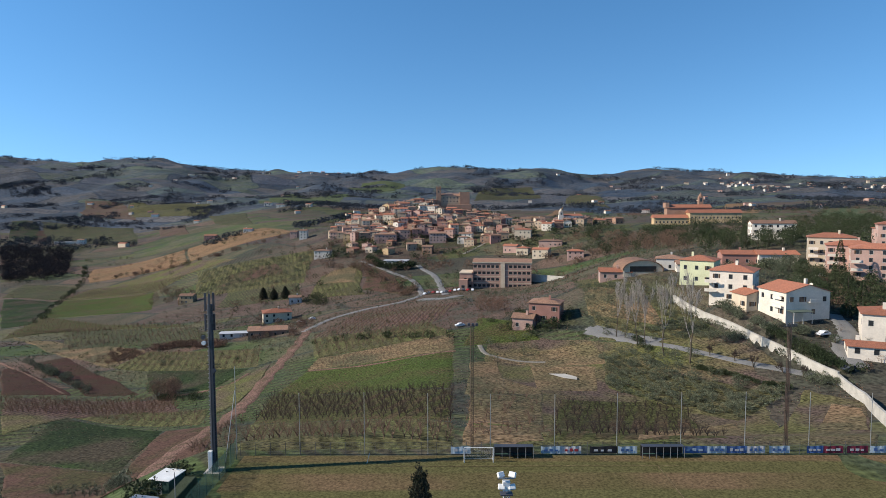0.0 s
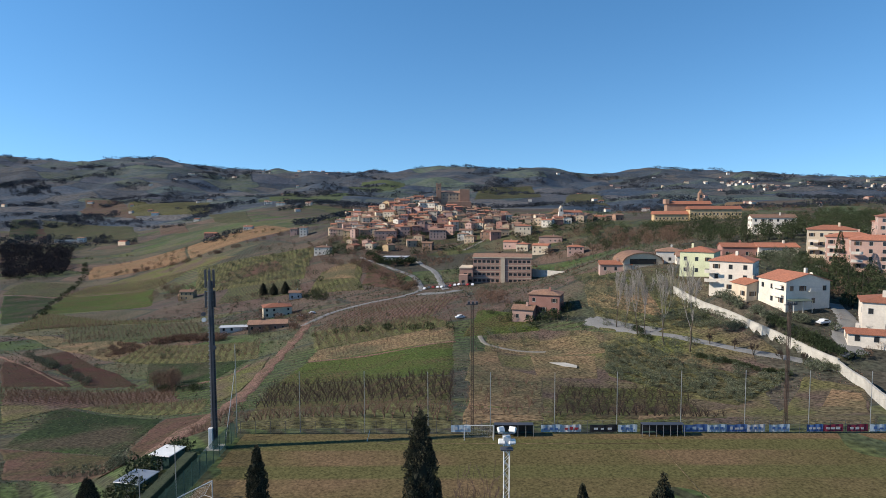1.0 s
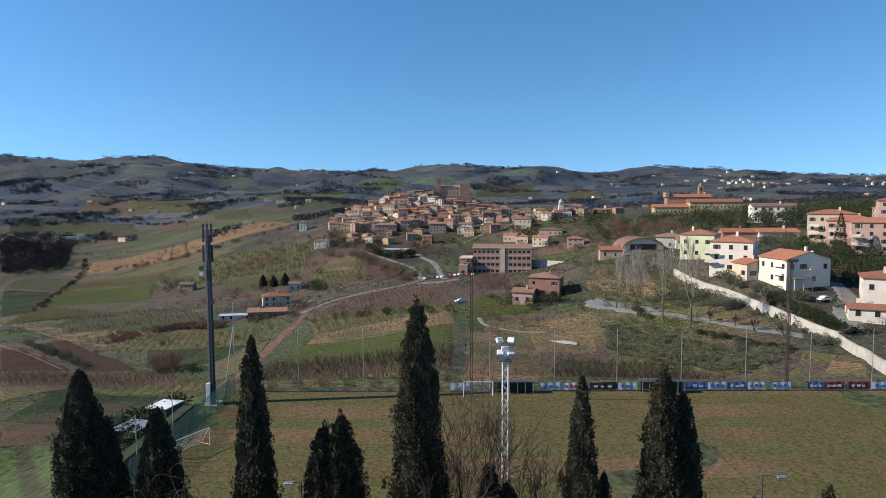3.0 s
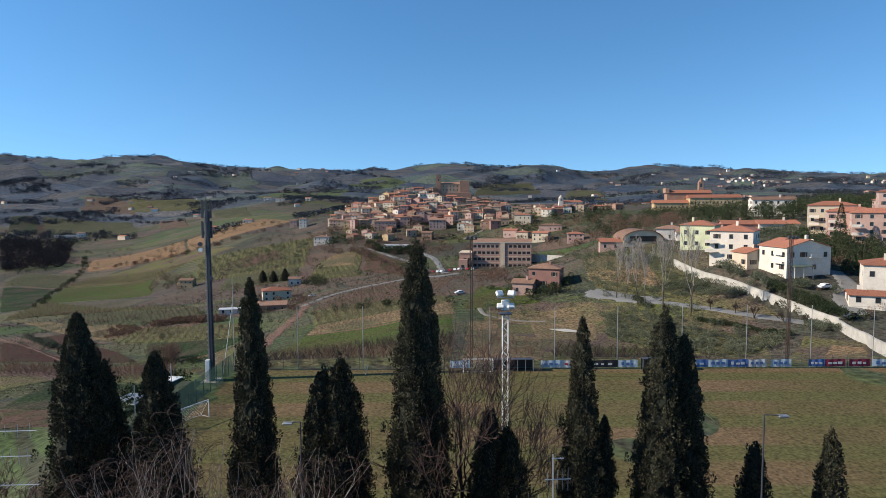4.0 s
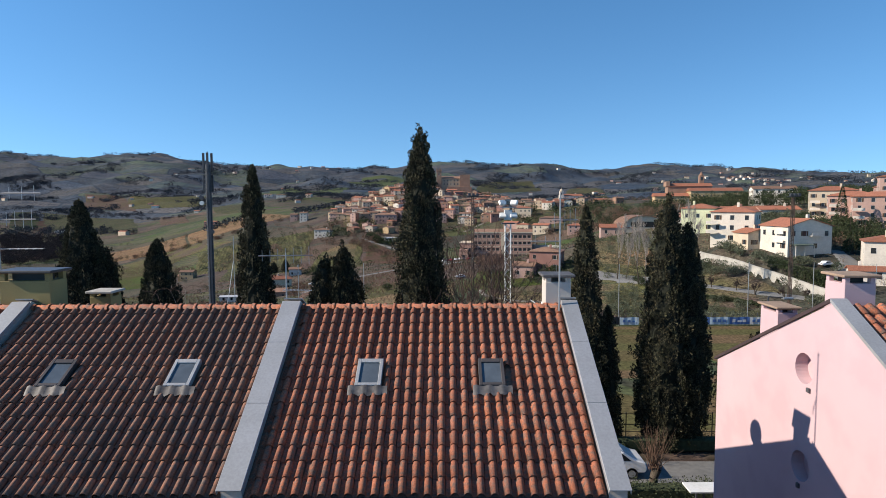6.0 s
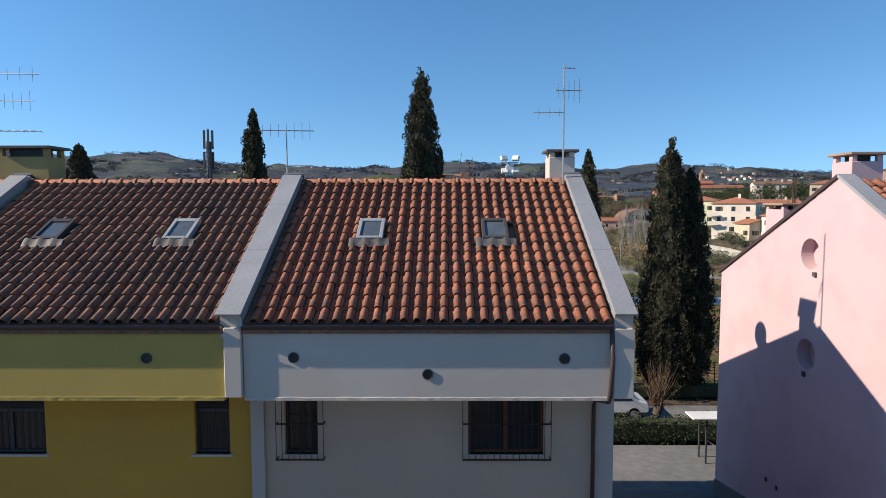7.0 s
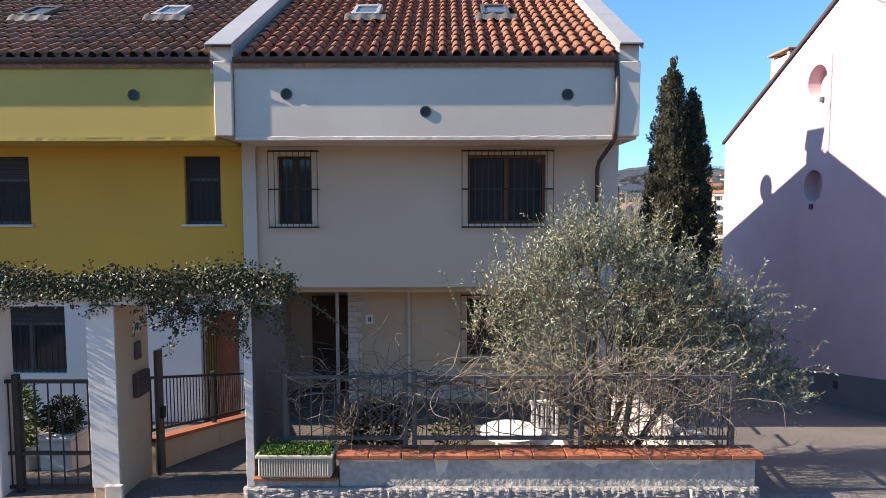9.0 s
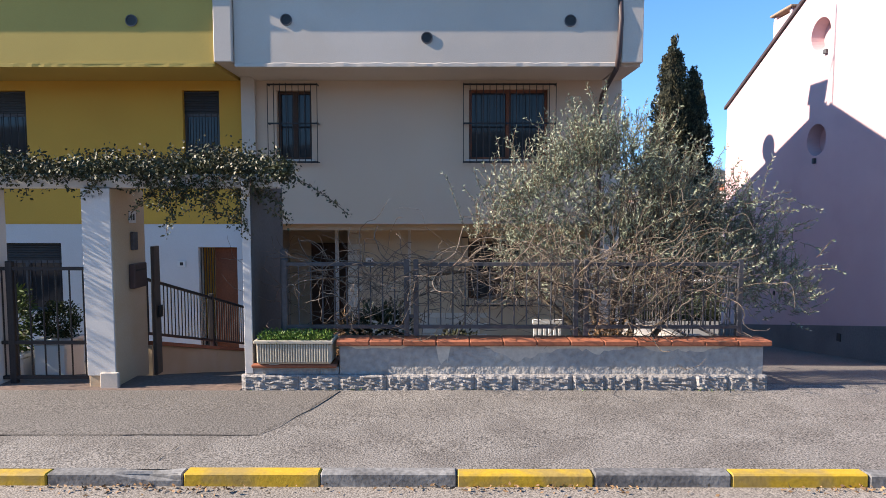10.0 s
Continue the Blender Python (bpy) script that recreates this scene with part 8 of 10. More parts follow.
def house(name, x, y, w, d, h, turn, wall, roof, kind, label, windows=True, sink=2.5, group="", z=None):
    """A house on the land: walls, a roof with eaves, chimney, windows on the seen sides."""
    z0 = float(land(x, y)) if z is None else z
    t = thing(name, (x, y, z0), label, "house", group)
    m = pose(x, y, z0, 0, 0, turn)
    rng = random.Random(int(x * 7 + y * 3))
    o = 0.5
    rise = (0.30 if kind != "shed" else 0.05) * d / 2
    bm = boxed(-w / 2, w / 2, -d / 2, d / 2, -sink, h)
    if kind == "gable":
        prism(bm, [(-w / 2, -d / 2, h), (-w / 2, d / 2, h), (-w / 2, 0, h + rise)], (w, 0, 0))
    bmesh.ops.transform(bm, matrix=m, verts=bm.verts)
    part("wall", bm, M["wall_" + wall], t)
    bm = bmesh.new()
    th = 0.22
    if kind == "hip":
        e = min(d / 2, w / 2 - 0.5)
        lo = [(-w / 2 - o, -d / 2 - o), (w / 2 + o, -d / 2 - o), (w / 2 + o, d / 2 + o), (-w / 2 - o, d / 2 + o)]
        a = [bm.verts.new((p[0], p[1], h + 0.02)) for p in lo]
        b = [bm.verts.new((p[0], p[1], h + th)) for p in lo]
        r0, r1 = bm.verts.new((-w / 2 + e, 0, h + th + rise)), bm.verts.new((w / 2 - e, 0, h + th + rise))
        bm.faces.new(a[::-1])
        for i in range(4):
            bm.faces.new((a[i], a[(i + 1) % 4], b[(i + 1) % 4], b[i]))
        bm.faces.new((b[0], b[1], r1, r0)), bm.faces.new((b[2], b[3], r0, r1))
        bm.faces.new((b[1], b[2], r1)), bm.faces.new((b[3], b[0], r0))
    else:
        s = rise / (d / 2)
        prism(bm, [(-w / 2 - o, -d / 2 - o, h - o * s + 0.03), (-w / 2 - o, 0, h + rise + 0.03), (-w / 2 - o, d / 2 + o, h - o * s + 0.03), (-w / 2 - o, d / 2 + o, h - o * s + th), (-w / 2 - o, 0, h + rise + th), (-w / 2 - o, -d / 2 - o, h - o * s + th)], (w + 2 * o, 0, 0))
    bmesh.ops.transform(bm, matrix=m, verts=bm.verts)
    r = part("roof", bm, M[roof], t)
    if kind != "shed" and windows:
        cx, cy = rng.uniform(-w / 4, w / 4), rng.uniform(-d / 5, d / 5)
        part("chimney", boxed(cx - 0.4, cx + 0.4, cy - 0.35, cy + 0.35, h, h + rise + 1.3, 0, m), M["wall_" + wall], r)
    if windows:
        storeys = max(1, int(h / 2.9))
        for side, width, base in ((0, w, pose(0, -d / 2, 0)), (1, d, pose(-w / 2, 0, 0, 0, 0, -90)), (2, d, pose(w / 2, 0, 0, 0, 0, 90))):
            n = max(1, int(width / 3.6))
            for s in range(storeys):
                for k in range(n):
                    if rng.random() < 0.15:
                        continue
                    at = m @ base @ pose(-width / 2 + width * (k + 0.5) / n, 0, 0.9 + s * (h / storeys))
                    piece("window", window_mesh(1.1, 1.45, "plain"), at, t)
                    if name == "villa" and rng.random() < 0.4:
                        piece("shutter", WINDOW["shutter"], at @ pose(-0.9, 0, 0), t)
                        piece("shutter", WINDOW["shutter"], at @ pose(0.9, 0, 0), t)
    return t


house("villa", 109.3, 190.0, 13.0, 14.6, 7.6, -82, "white", "roof_far", "gable", "large white villa with a red tiled gable roof")
house("villa", 101.0, 199.7, 8.0, 8.6, 4.6, -82, "cream", "roof_far", "gable", "low cream annex with red tiled roof")
house("villa", 100.8, 211.3, 13.5, 13.5, 10.2, -35, "white", "roof_far", "hip", "white three storey villa with balconies")
house("villa", 100.7, 239.8, 12.5, 11.5, 8.6, -35, "yellow", "roof_far", "hip", "yellow and green villa with red roof")
house("villa", 137.2, 283.6, 17.0, 10.0, 4.6, -12, "red", "roof_far", "gable", "red villa with tiled roof")
house("villa", 151.3, 279.6, 17.0, 10.5, 3.8, -8, "white", "roof_far", "gable", "low white villa with red roof")
house("villa", 104.9, 283.6, 12.0, 10.3, 5.0, -20, "grey", "roof_old", "hip", "grey villa with dark roof")
house("villa", 109.7, 267.6, 15.0, 9.0, 3.0, -15, "white", "roof_old", "gable", "low house with a dark roof and panels")
house("villa", 197.6, 369.6, 24.0, 12.0, 9.5, -15, "white", "roof_old", "gable", "white villa among pine trees")
house("villa", 169.4, 267.6, 18.0, 12.0, 11.5, -30, "cream", "roof_far", "hip", "cream apartment house with red roof")
house("villa", 167.9, 251.6, 18.0, 12.0, 10.6, -30, "pink", "roof_far", "hip", "pink apartment house with red roof")
house("villa", 168.3, 237.6, 17.0, 12.0, 11.6, -30, "pink", "roof_far", "hip", "pinkish apartment house with balconies")
house("villa", 195.2, 261.6, 17.0, 12.0, 16.0, -30, "pink", "roof_far", "hip", "tall pinkish apartment house on the slope")
house("villa", 111.4, 159.6, 8.5, 6.0, 2.8, -25, "white", "roof_far", "gable", "low white garage with red tiled roof")
house("villa", 125.0, 167.6, 16.0, 12.0, 8.0, -30, "white", "roof_far", "hip", "white house with wide red roof")
house("villa", 40.1, 239.6, 12.0, 10.0, 7.2, -20, "red", "roof_old", "hip", "reddish country house with solar panels")
house("villa", 31.0, 235.6, 8.0, 8.0, 4.2, -20, "pink", "roof_old", "gable", "low pink wing of a country house")
house("farmhouse", -105.8, 377.6, 17.0, 12.0, 6.2, 20, "cream", "roof_far", "hip", "farmhouse with red tiled roof")
house("farmhouse", -96.0, 325.6, 20.0, 10.0, 3.6, 10, "brick", "roof_old", "gable", "low brick farm building")
house("farmhouse", -117.6, 337.6, 17.0, 6.0, 2.6, 10, "white", "grey", "shed", "long white roofed farm shed")
house("farmhouse", -230.4, 539.6, 12.0, 9.0, 7.0, 0, "ochre", "roof_old", "gable", "old ochre farmhouse among bare trees")
house("farmhouse", -236.6, 544.6, 8.0, 8.0, 4.0, 10, "ochre", "roof_old", "gable", "low ochre barn beside a farmhouse")
house("farmhouse", -111.8, 449.6, 9.0, 8.0, 4.5, 10, "grey", "roof_old", "gable", "small grey house by the olive trees")
house("farmhouse", -125.9, 624.6, 16.0, 11.0, 7.0, -5, "white", "roof_old", "hip", "white detached house on the slope")
house("farmhouse", -176.9, 759.6, 9.0, 9.0, 10.0, 0, "white", "roof_old", "gable", "tall white house at the ridge")
house("farmhouse", -193.8, 779.6, 9.0, 9.0, 8.0, 0, "pink", "roof_old", "gable", "pinkish house at the ridge")
house("farmhouse", -310.7, 959.6, 14.0, 9.0, 5.0, 0, "white", "roof_far", "gable", "white house at the ridge's end")
house("farmhouse", 106.7, 499.6, 13.0, 10.0, 6.0, -10, "pink", "roof_far", "hip", "pink house with hipped roof")
house("farmhouse", 61.1, 563.7, 13.0, 9.0, 5.6, -25, "pink", "roof_far", "gable", "pink house with long roof")
house("farmhouse", 70.5, 550.6, 11.0, 8.5, 5.4, -25, "cream", "roof_far", "hip", "cream house with red roof")
house("farmhouse", 83.6, 529.6, 14.0, 9.0, 7.0, -25, "cream", "roof_far", "gable", "cream house with tiled roof")
house("farmhouse", 97.1, 560.5, 21.0, 10.0, 4.6, -15, "pink", "roof_old", "hip", "pink house with a broad roof")
house("farmhouse", 77.1, 603.7, 16.0, 10.0, 8.6, -15, "cream", "roof_far", "hip", "cream apartment house below the town")
house("farmhouse", 22.4, 659.6, 14.0, 10.0, 6.0, -15, "white", "roof_old", "gable", "white house below the castle")
house("farmhouse", -65.7, 669.6, 24.0, 12.0, 8.0, 0, "pink", "roof_old", "hip", "broad pink house below the town")
house("farmhouse", -8.3, 659.6, 18.0, 11.0, 9.0, 0, "pink", "roof_old", "gable", "pinkish house below the castle")
house("farmhouse", -45.5, 564.6, 22.0, 12.0, 3.0, -5, "grey", "grey", "shed", "low white flat roofed building")
house("farmhouse", 78.7, 281.6, 14.0, 9.0, 3.6, -10, "pink", "roof_far", "gable", "small pink house with red roof")
house("farmhouse", -812.5, 1300.7, 46.0, 8.0, 5.0, 5, "white", "grey", "shed", "long white farm shed in the valley")
house("farmhouse", -772.3, 1288.4, 14.0, 12.0, 9.0, 5, "white", "roof_old", "gable", "white farmhouse in the valley")
house("farmhouse", -387.5, 1005.0, 20.0, 10.0, 6.0, 0, "red", "roof_far", "gable", "reddish farmhouse by the valley road")
house("farmhouse", -873.7, 2264.4, 20.0, 10.0, 8.0, 0, "white", "roof_old", "gable", "white farmhouse on the far slope")
house("farmhouse", -515.9, 1776.2, 22.0, 10.0, 7.0, 0, "white", "roof_old", "gable", "white farmhouse above a green field")
house("farmhouse", -429.5, 1590.2, 22.0, 10.0, 7.0, 0, "white", "roof_old", "gable", "white farmhouse above a green field")
house("farmhouse", 221.8, 299.6, 18.0, 12.0, 9.0, -20, "pink", "roof_far", "hip", "pinkish house behind pines")
# balconies of the white villa and the apartment houses
for ob in [o for o in scene.objects if o.parent is None and o.name.startswith("villa") and ("balcon" in o.get("label", "") or "apartment" in o.get("label", ""))]:
    x, y, z = ob.matrix_basis.translation
    m = pose(x, y, z, 0, 0, -27)
    for k in (1, 2):
        b = part("balcony", boxed(-9, -5.2, -8.0, -6.3, 3.1 * k, 3.1 * k + 0.2, 0, m), M["wall_white"], ob)
        part("parapet", boxed(-9, -5.2, -8.0, -7.88, 3.1 * k + 0.2, 3.1 * k + 1.1, 0, m), M["wall_white"], b)
# veranda, balconies and rooftop dish of the large white villa
ob = [o for o in scene.objects if "large white villa" in o.get("label", "")][0]
x, y, z = ob.matrix_basis.translation
m = pose(x, y, z, 0, 0, -82)
M["green_roof"] = mat("green_veranda_roof", (0.10, 0.13, 0.10), (0.08, 0.10, 0.08), scale=0.4, fine=4, grain=0.2)
v = part("veranda", boxed(6.51, 9.6, -7.0, -0.6, 2.5, 2.68, 0.02, m @ pose(0, 0, 0, 0, 3)), M["green_roof"], ob, "low dark green veranda roof")
for py in (-6.8, -3.8, -0.8):
    part("veranda_post", boxed(9.3, 9.45, py, py + 0.15, -1.5, 2.05, 0, m), M["wall_white"], v)
for k in (1, 2):
    b = part("balcony", boxed(1.5, 5.5, -8.2, -6.81, 2.6 * k, 2.6 * k + 0.18, 0, m), M["wall_white"], ob)
    part("parapet", boxed(1.5, 5.5, -8.2, -8.08, 2.6 * k + 0.18, 2.6 * k + 1.05, 0, m), M["wall_white"], b)
b = part("balcony", boxed(6.51, 7.9, -0.4, 3.4, 4.6, 4.78, 0, m), M["wall_white"], ob)
part("parapet", boxed(7.78, 7.9, -0.4, 3.4, 4.78, 5.6, 0, m), M["wall_white"], b)
part("satellite_dish", rod(bmesh.new(), m @ Vector((3, 3.6, 9.4)), m @ Vector((3.1, 3.5, 9.45)), 0.5, seg=14), M["wall_white"], ob)
# solar panels of the country house
ob = [o for o in scene.objects if "solar" in o.get("label", "")][0]
x, y, z = ob.matrix_basis.translation
part("solar_panel", boxed(-2.6, 2.2, -4.2, -1.2, 0, 0.08, 0, pose(x, y, z, 0, 0, -20) @ pose(0, 0, 8.35, 17)), M["sky_pane"], ob)

# school
sc = thing("school_building", (33, 425, -31), "large pinkish brown brick school with window bands", "school")
M["wall_school"] = mat("school_brick", (0.40, 0.245, 0.19), (0.33, 0.20, 0.155), scale=0.3, fine=2.5, grain=0.15)
m = pose(36, 425, -32, 0, 0, -8)
part("main_block", boxed(-16, 24, -8, 12, -2, 22.5, 0, m), M["wall_school"], sc)
part("low_wing", boxed(-25, -16.01, -11, 8, -2, 15.5, 0, m), M["wall_school"], sc)
part("front_block", boxed(-25, -19, -16, -11.01, -2, 11.5, 0, m), M["wall_school"], sc)
part("roof_edge", boxed(-16.5, 24.5, -8.5, 12.5, 22.5, 23.1, 0, m), M["wall_cream"], sc)
part("roof_edge", boxed(-25.4, -16.6, -11.4, 8.4, 15.5, 16.0, 0, m), M["wall_cream"], sc)
bm = bmesh.new()
prism(bm, [(-16.4, -8.4, 23.1), (-16.4, 12.4, 23.1), (-16.4, 2, 25.0)], (40.8, 0, 0))
bmesh.ops.transform(bm, matrix=m, verts=bm.verts)
part("roof", bm, M["roof_old"], sc)
part("stair_tower", boxed(3.0, 6.0, -8.6, -8.01, -2, 22.4, 0, m), M["wall_cream"], sc)
for s in range(5):
    part("string_course", boxed(-16.05, 24.05, -8.12, -8.005, 4.2 + s * 4.4, 4.5 + s * 4.4, 0, m), M["wall_cream"], sc)
    for k in range(13):
        if k not in (6, 7):
            piece("window", window_mesh(2.2, 1.8, "plain"), m @ pose(-14.5 + k * 3.05, -8.0, 1.6 + s * 4.4), sc)
    for k in range(2):
        if s < 3:
            piece("window", window_mesh(2.2, 1.8, "plain"), m @ pose(-17.8 - 3.2 * k if s > 1 else -17.8, -11.0, 1.6 + s * 4.4), sc)
    if s < 2:
        piece("window", window_mesh(2.2, 1.8, "plain"), m @ pose(-22, -16.0, 1.6 + s * 4.4), sc)
wl = thing("boundary_wall", (70, 400, -20), "pale concrete wall beside the school", "wall")
part("wall", boxed(-13, 13, -0.25, 0.25, -3, 2.2, 0, pose(70, 415, -20, 0, 0, -38)), M["concrete"], wl)
# arched hall
ar = thing("arched_hall", (90, 282, -0.5), "grey hall with a curved dark roof", "hall")
bm = bmesh.new()
z = float(land(90, 282)) - 1
prism(bm, [(90 - 9 * math.cos(math.pi * k / 14), 276, z + 3 + 4.6 * math.sin(math.pi * k / 14)) for k in range(15)] + [(99, 276, z), (81, 276, z)], (0, 16, 0))
part("hall", bm, M["wall_cream"], ar)
bm = bmesh.new()
prism(bm, [(90 - 9.5 * math.cos(math.pi * k / 14), 275.4, z + 3.1 + 4.8 * math.sin(math.pi * k / 14)) for k in range(15)] + [(90 + 9.1 * math.cos(math.pi * k / 14), 275.4, z + 3.1 + 4.5 * math.sin(math.pi * k / 14)) for k in range(15)], (0, 17, 0))
part("curved_roof", bm, M["roof_old"], ar)
part("window", boxed(84, 96, 275.9, 275.99, z + 2.5, z + 5), M["glass_far"], ar)

# long retaining wall up the slope
rt = thing("retaining_wall", (91, 180, -8), "long pale concrete retaining wall along the slope", "retaining wall")
line = list(zip(SLOPE_WALL_X, SLOPE_WALL_Y))[::-1]
for (xa, ya), (xb, yb) in zip(line[:-1], line[1:]):
    n = 4
    for k in range(n):
        a, b = k / n, (k + 1) / n
        x0, y0, x1, y1 = xa + (xb - xa) * a, ya + (yb - ya) * a, xa + (xb - xa) * b, ya + (yb - ya) * b
        za, zb = float(land(x0, y0)), float(land(x1, y1))
        up = 2.9 if ya > 150 else 2.4
        ring = [(x0, y0, za - 1.5), (x1, y1, zb - 1.5), (x1, y1, zb + up), (x0, y0, za + up)]
        part("panel", prism(bmesh.new(), ring, (0.45, 0.06, 0)), M["concrete"], rt)
        ring = [(x0 - 0.08, y0, za + up + 0.01), (x1 - 0.08, y1, zb + up + 0.01), (x1 - 0.08, y1, zb + up + 0.16), (x0 - 0.08, y0, za + up + 0.16)]
        part("coping", prism(bmesh.new(), ring, (0.62, 0.08, 0)), M["concrete"], rt)

# castle on its hill
ca = thing("castle", (5, 775, 27), "medieval brick castle with a slim tower", "castle")
part("tower", boxed(-11.5, -5.4, 771, 777, 20, 53, 0.1), M["wall_brick"], ca)
part("tower_top", boxed(-11.9, -5.0, 770.6, 777.4, 51, 52.2, 0.1), M["wall_brick"], ca)
for k in range(4):
    part("merlon", boxed(-11.8 + k * 1.75, -10.9 + k * 1.75, 770.7, 771.5, 53.01, 54.6), M["wall_brick"], ca)
part("palace", boxed(-5.3, 30, 772, 792, 18, 42, 0.1), M["wall_stone"], ca)
part("keep", boxed(18, 30.4, 770, 784, 18, 46.5, 0.1), M["wall_brick"], ca)
bm = bmesh.new()
prism(bm, [(-5.5, 771.5, 42), (-5.5, 792.5, 42), (-5.5, 782, 45)], (23.4, 0, 0))
part("roof", bm, M["roof_old"], ca)
part("bastion", boxed(2, 32, 752, 771, 5, 31, 0.2), M["wall_brick"], ca)
part("curtain_wall", boxed(-60, 2, 748, 752, 0, 24, 0.2), M["wall_stone"], ca)
for k in range(5):
    for zz in (34, 38.5):
        piece("window", window_mesh(1.2, 1.8, "plain"), pose(-2 + k * 4.3, 772, zz), ca)
piece("window", window_mesh(1.3, 2.4, "plain"), pose(-8.4, 771, 46), ca)

# white bell tower and its church
bt = thing("bell_tower", (124, 656, 3), "white bell tower with pointed top", "church tower")
part("shaft", boxed(121.6, 126.4, 653.6, 658.4, -6, 19), M["wall_white"], bt)
part("belfry", boxed(122, 126, 654, 658, 19.01, 23), M["wall_white"], bt)
bm = bmesh.new()
bmesh.ops.create_cone(bm, cap_ends=True, segments=8, radius1=2.6, radius2=0.1, depth=3.4, matrix=pose(124, 656, 24.7))
part("spire", bm, M["wall_cream"], bt)
for k, zz in ((0, 19.6), (0, 12)):
    piece("window", window_mesh(1.2, 2.2, "plain"), pose(124, 653.9 if zz > 19 else 653.6, zz), bt)
house("church", 136.0, 664.0, 22.0, 14.0, 10.0, 10, "white", "roof_far", "gable", "white church beside the bell tower")

# long brick convent
cv = thing("convent", (250, 600, 10), "long red brick convent with small bell tower", "convent")
m = pose(252, 605, 9, 0, 0, -8)
part("front_range", boxed(-12, 36, -10, 6, -4, 13, 0, m), M["wall_ochre"], cv)
part("low_range", boxed(-45, -12.01, -8, 6, -4, 8, 0, m), M["wall_ochre"], cv)
part("church_nave", boxed(-30, 12, 7, 20, -4, 18, 0, m), M["wall_brick"], cv)
for a in ((-13, 37, -11, 7, 13), (-46, -12.5, -9, 7, 8), (-31, 13, 6, 21, 18)):
    bm = bmesh.new()
    prism(bm, [(a[0], a[2], a[4]), (a[0], a[3], a[4]), (a[0], (a[2] + a[3]) / 2, a[4] + 3.2)], (a[1] - a[0], 0, 0))
    bmesh.ops.transform(bm, matrix=m, verts=bm.verts)
    part("roof", bm, M["roof_far"], cv)
tw2 = part("bell_turret", boxed(2, 6.5, 14, 18.5, 18, 29, 0, m), M["wall_brick"], cv)
bm = bmesh.new()
bmesh.ops.create_cone(bm, cap_ends=True, segments=8, radius1=2.6, radius2=0.1, depth=4, matrix=m @ pose(4.25, 16.2, 31))
part("cupola", bm, M["roof_old"], tw2)
part("belfry_opening", boxed(3.3, 5.2, 13.9, 13.99, 24, 27.5, 0, m), M["glass_far"], tw2)
part("gable_front", boxed(-31.5, -28, 6.5, 20, 18, 23, 0, m), M["wall_brick"], cv)
for k in range(14):
    for s in (2.5, 7.5):
        piece("window", window_mesh(1.3, 1.8, "plain"), m @ pose(-10 + k * 3.4, -10, s), cv)
for k in range(9):
    piece("window", window_mesh(1.3, 1.8, "plain"), m @ pose(-43 + k * 3.6, -8, 3), cv)

# the town: close houses on the castle's hill and along the road
rt_ = random.Random(17)
PAL = ["cream", "pink", "stone", "ochre", "brick", "cream", "pink", "pink", "stone", "red", "brick", "white", "stone"]
placed = []


def town(n, xr, yr, dens, words, group, hr=(5, 9.5), tight=8.5):
    made = tries = 0
    while made < n and tries < n * 40:
        tries += 1
        x, y = rt_.uniform(*xr), rt_.uniform(*yr)
        if not dens(x, y) or any((x - a) ** 2 + (y - b) ** 2 < tight ** 2 for a, b in placed):
            continue
        placed.append((x, y))
        wall = rt_.choice(PAL)
        names = dict(cream="cream", red="reddish", pink="pinkish", stone="stone", ochre="ochre", brick="brick", white="white", grey="grey")
        house("house", x, y, rt_.uniform(7.5, 13), rt_.uniform(7, 9.5), rt_.uniform(*hr), rt_.choice((-25, -10, 0, 12, 60, 80)) + rt_.uniform(-8, 8), wall,
              rt_.choice(("roof_far", "roof_old", "roof_old")), rt_.choice(("gable", "gable", "hip")), names[wall] + words, windows=True, sink=6, group=group)
        made += 1


town(150, (-135, 75), (672, 770), lambda x, y: ((x + 30) / 108) ** 2 + ((y - 735) / 66) ** 2 < 1 and not (-14 < x < 34 and y > 745), " town house with tiled roof on the hill", "houses of the old town", (5.5, 9.5), 6.8)
town(40, (40, 190), (590, 720), lambda x, y: y > 610 + 0.2 * (x - 40), " house with tiled roof along the road", "houses of the lower town", (4.5, 7.5), 11)
town(12, (-115, 40), (600, 680), lambda x, y: y > 615, " house with tiled roof below the town", "houses of the lower town", (4, 7), 16)
# villages and farms far away
for n, xr, yr in ((64, (1180, 1560), (2500, 3100)), (10, (-1450, -1050), (3300, 3800)), (8, (-900, -650), (3400, 3900)), (34, (1600, 2100), (2500, 3000)), (44, (-1700, 1900), (1400, 3600)), (9, (-700, -150), (1100, 2300)), (8, (250, 800), (1000, 2000))):
    for _ in range(n):
        x, y = rt_.uniform(*xr), rt_.uniform(*yr)
        wall = rt_.choice(("white", "white", "cream", "pink"))
        house("farmhouse", x, y, rt_.uniform(10, 22), rt_.uniform(9, 12), rt_.uniform(5, 8), rt_.uniform(-30, 30), wall, rt_.choice(("roof_far", "roof_old")), "gable", dict(white="white", cream="cream", pink="pinkish")[wall] + " farmhouse far off on the hills", windows=False, sink=8, group="distant farmhouses")

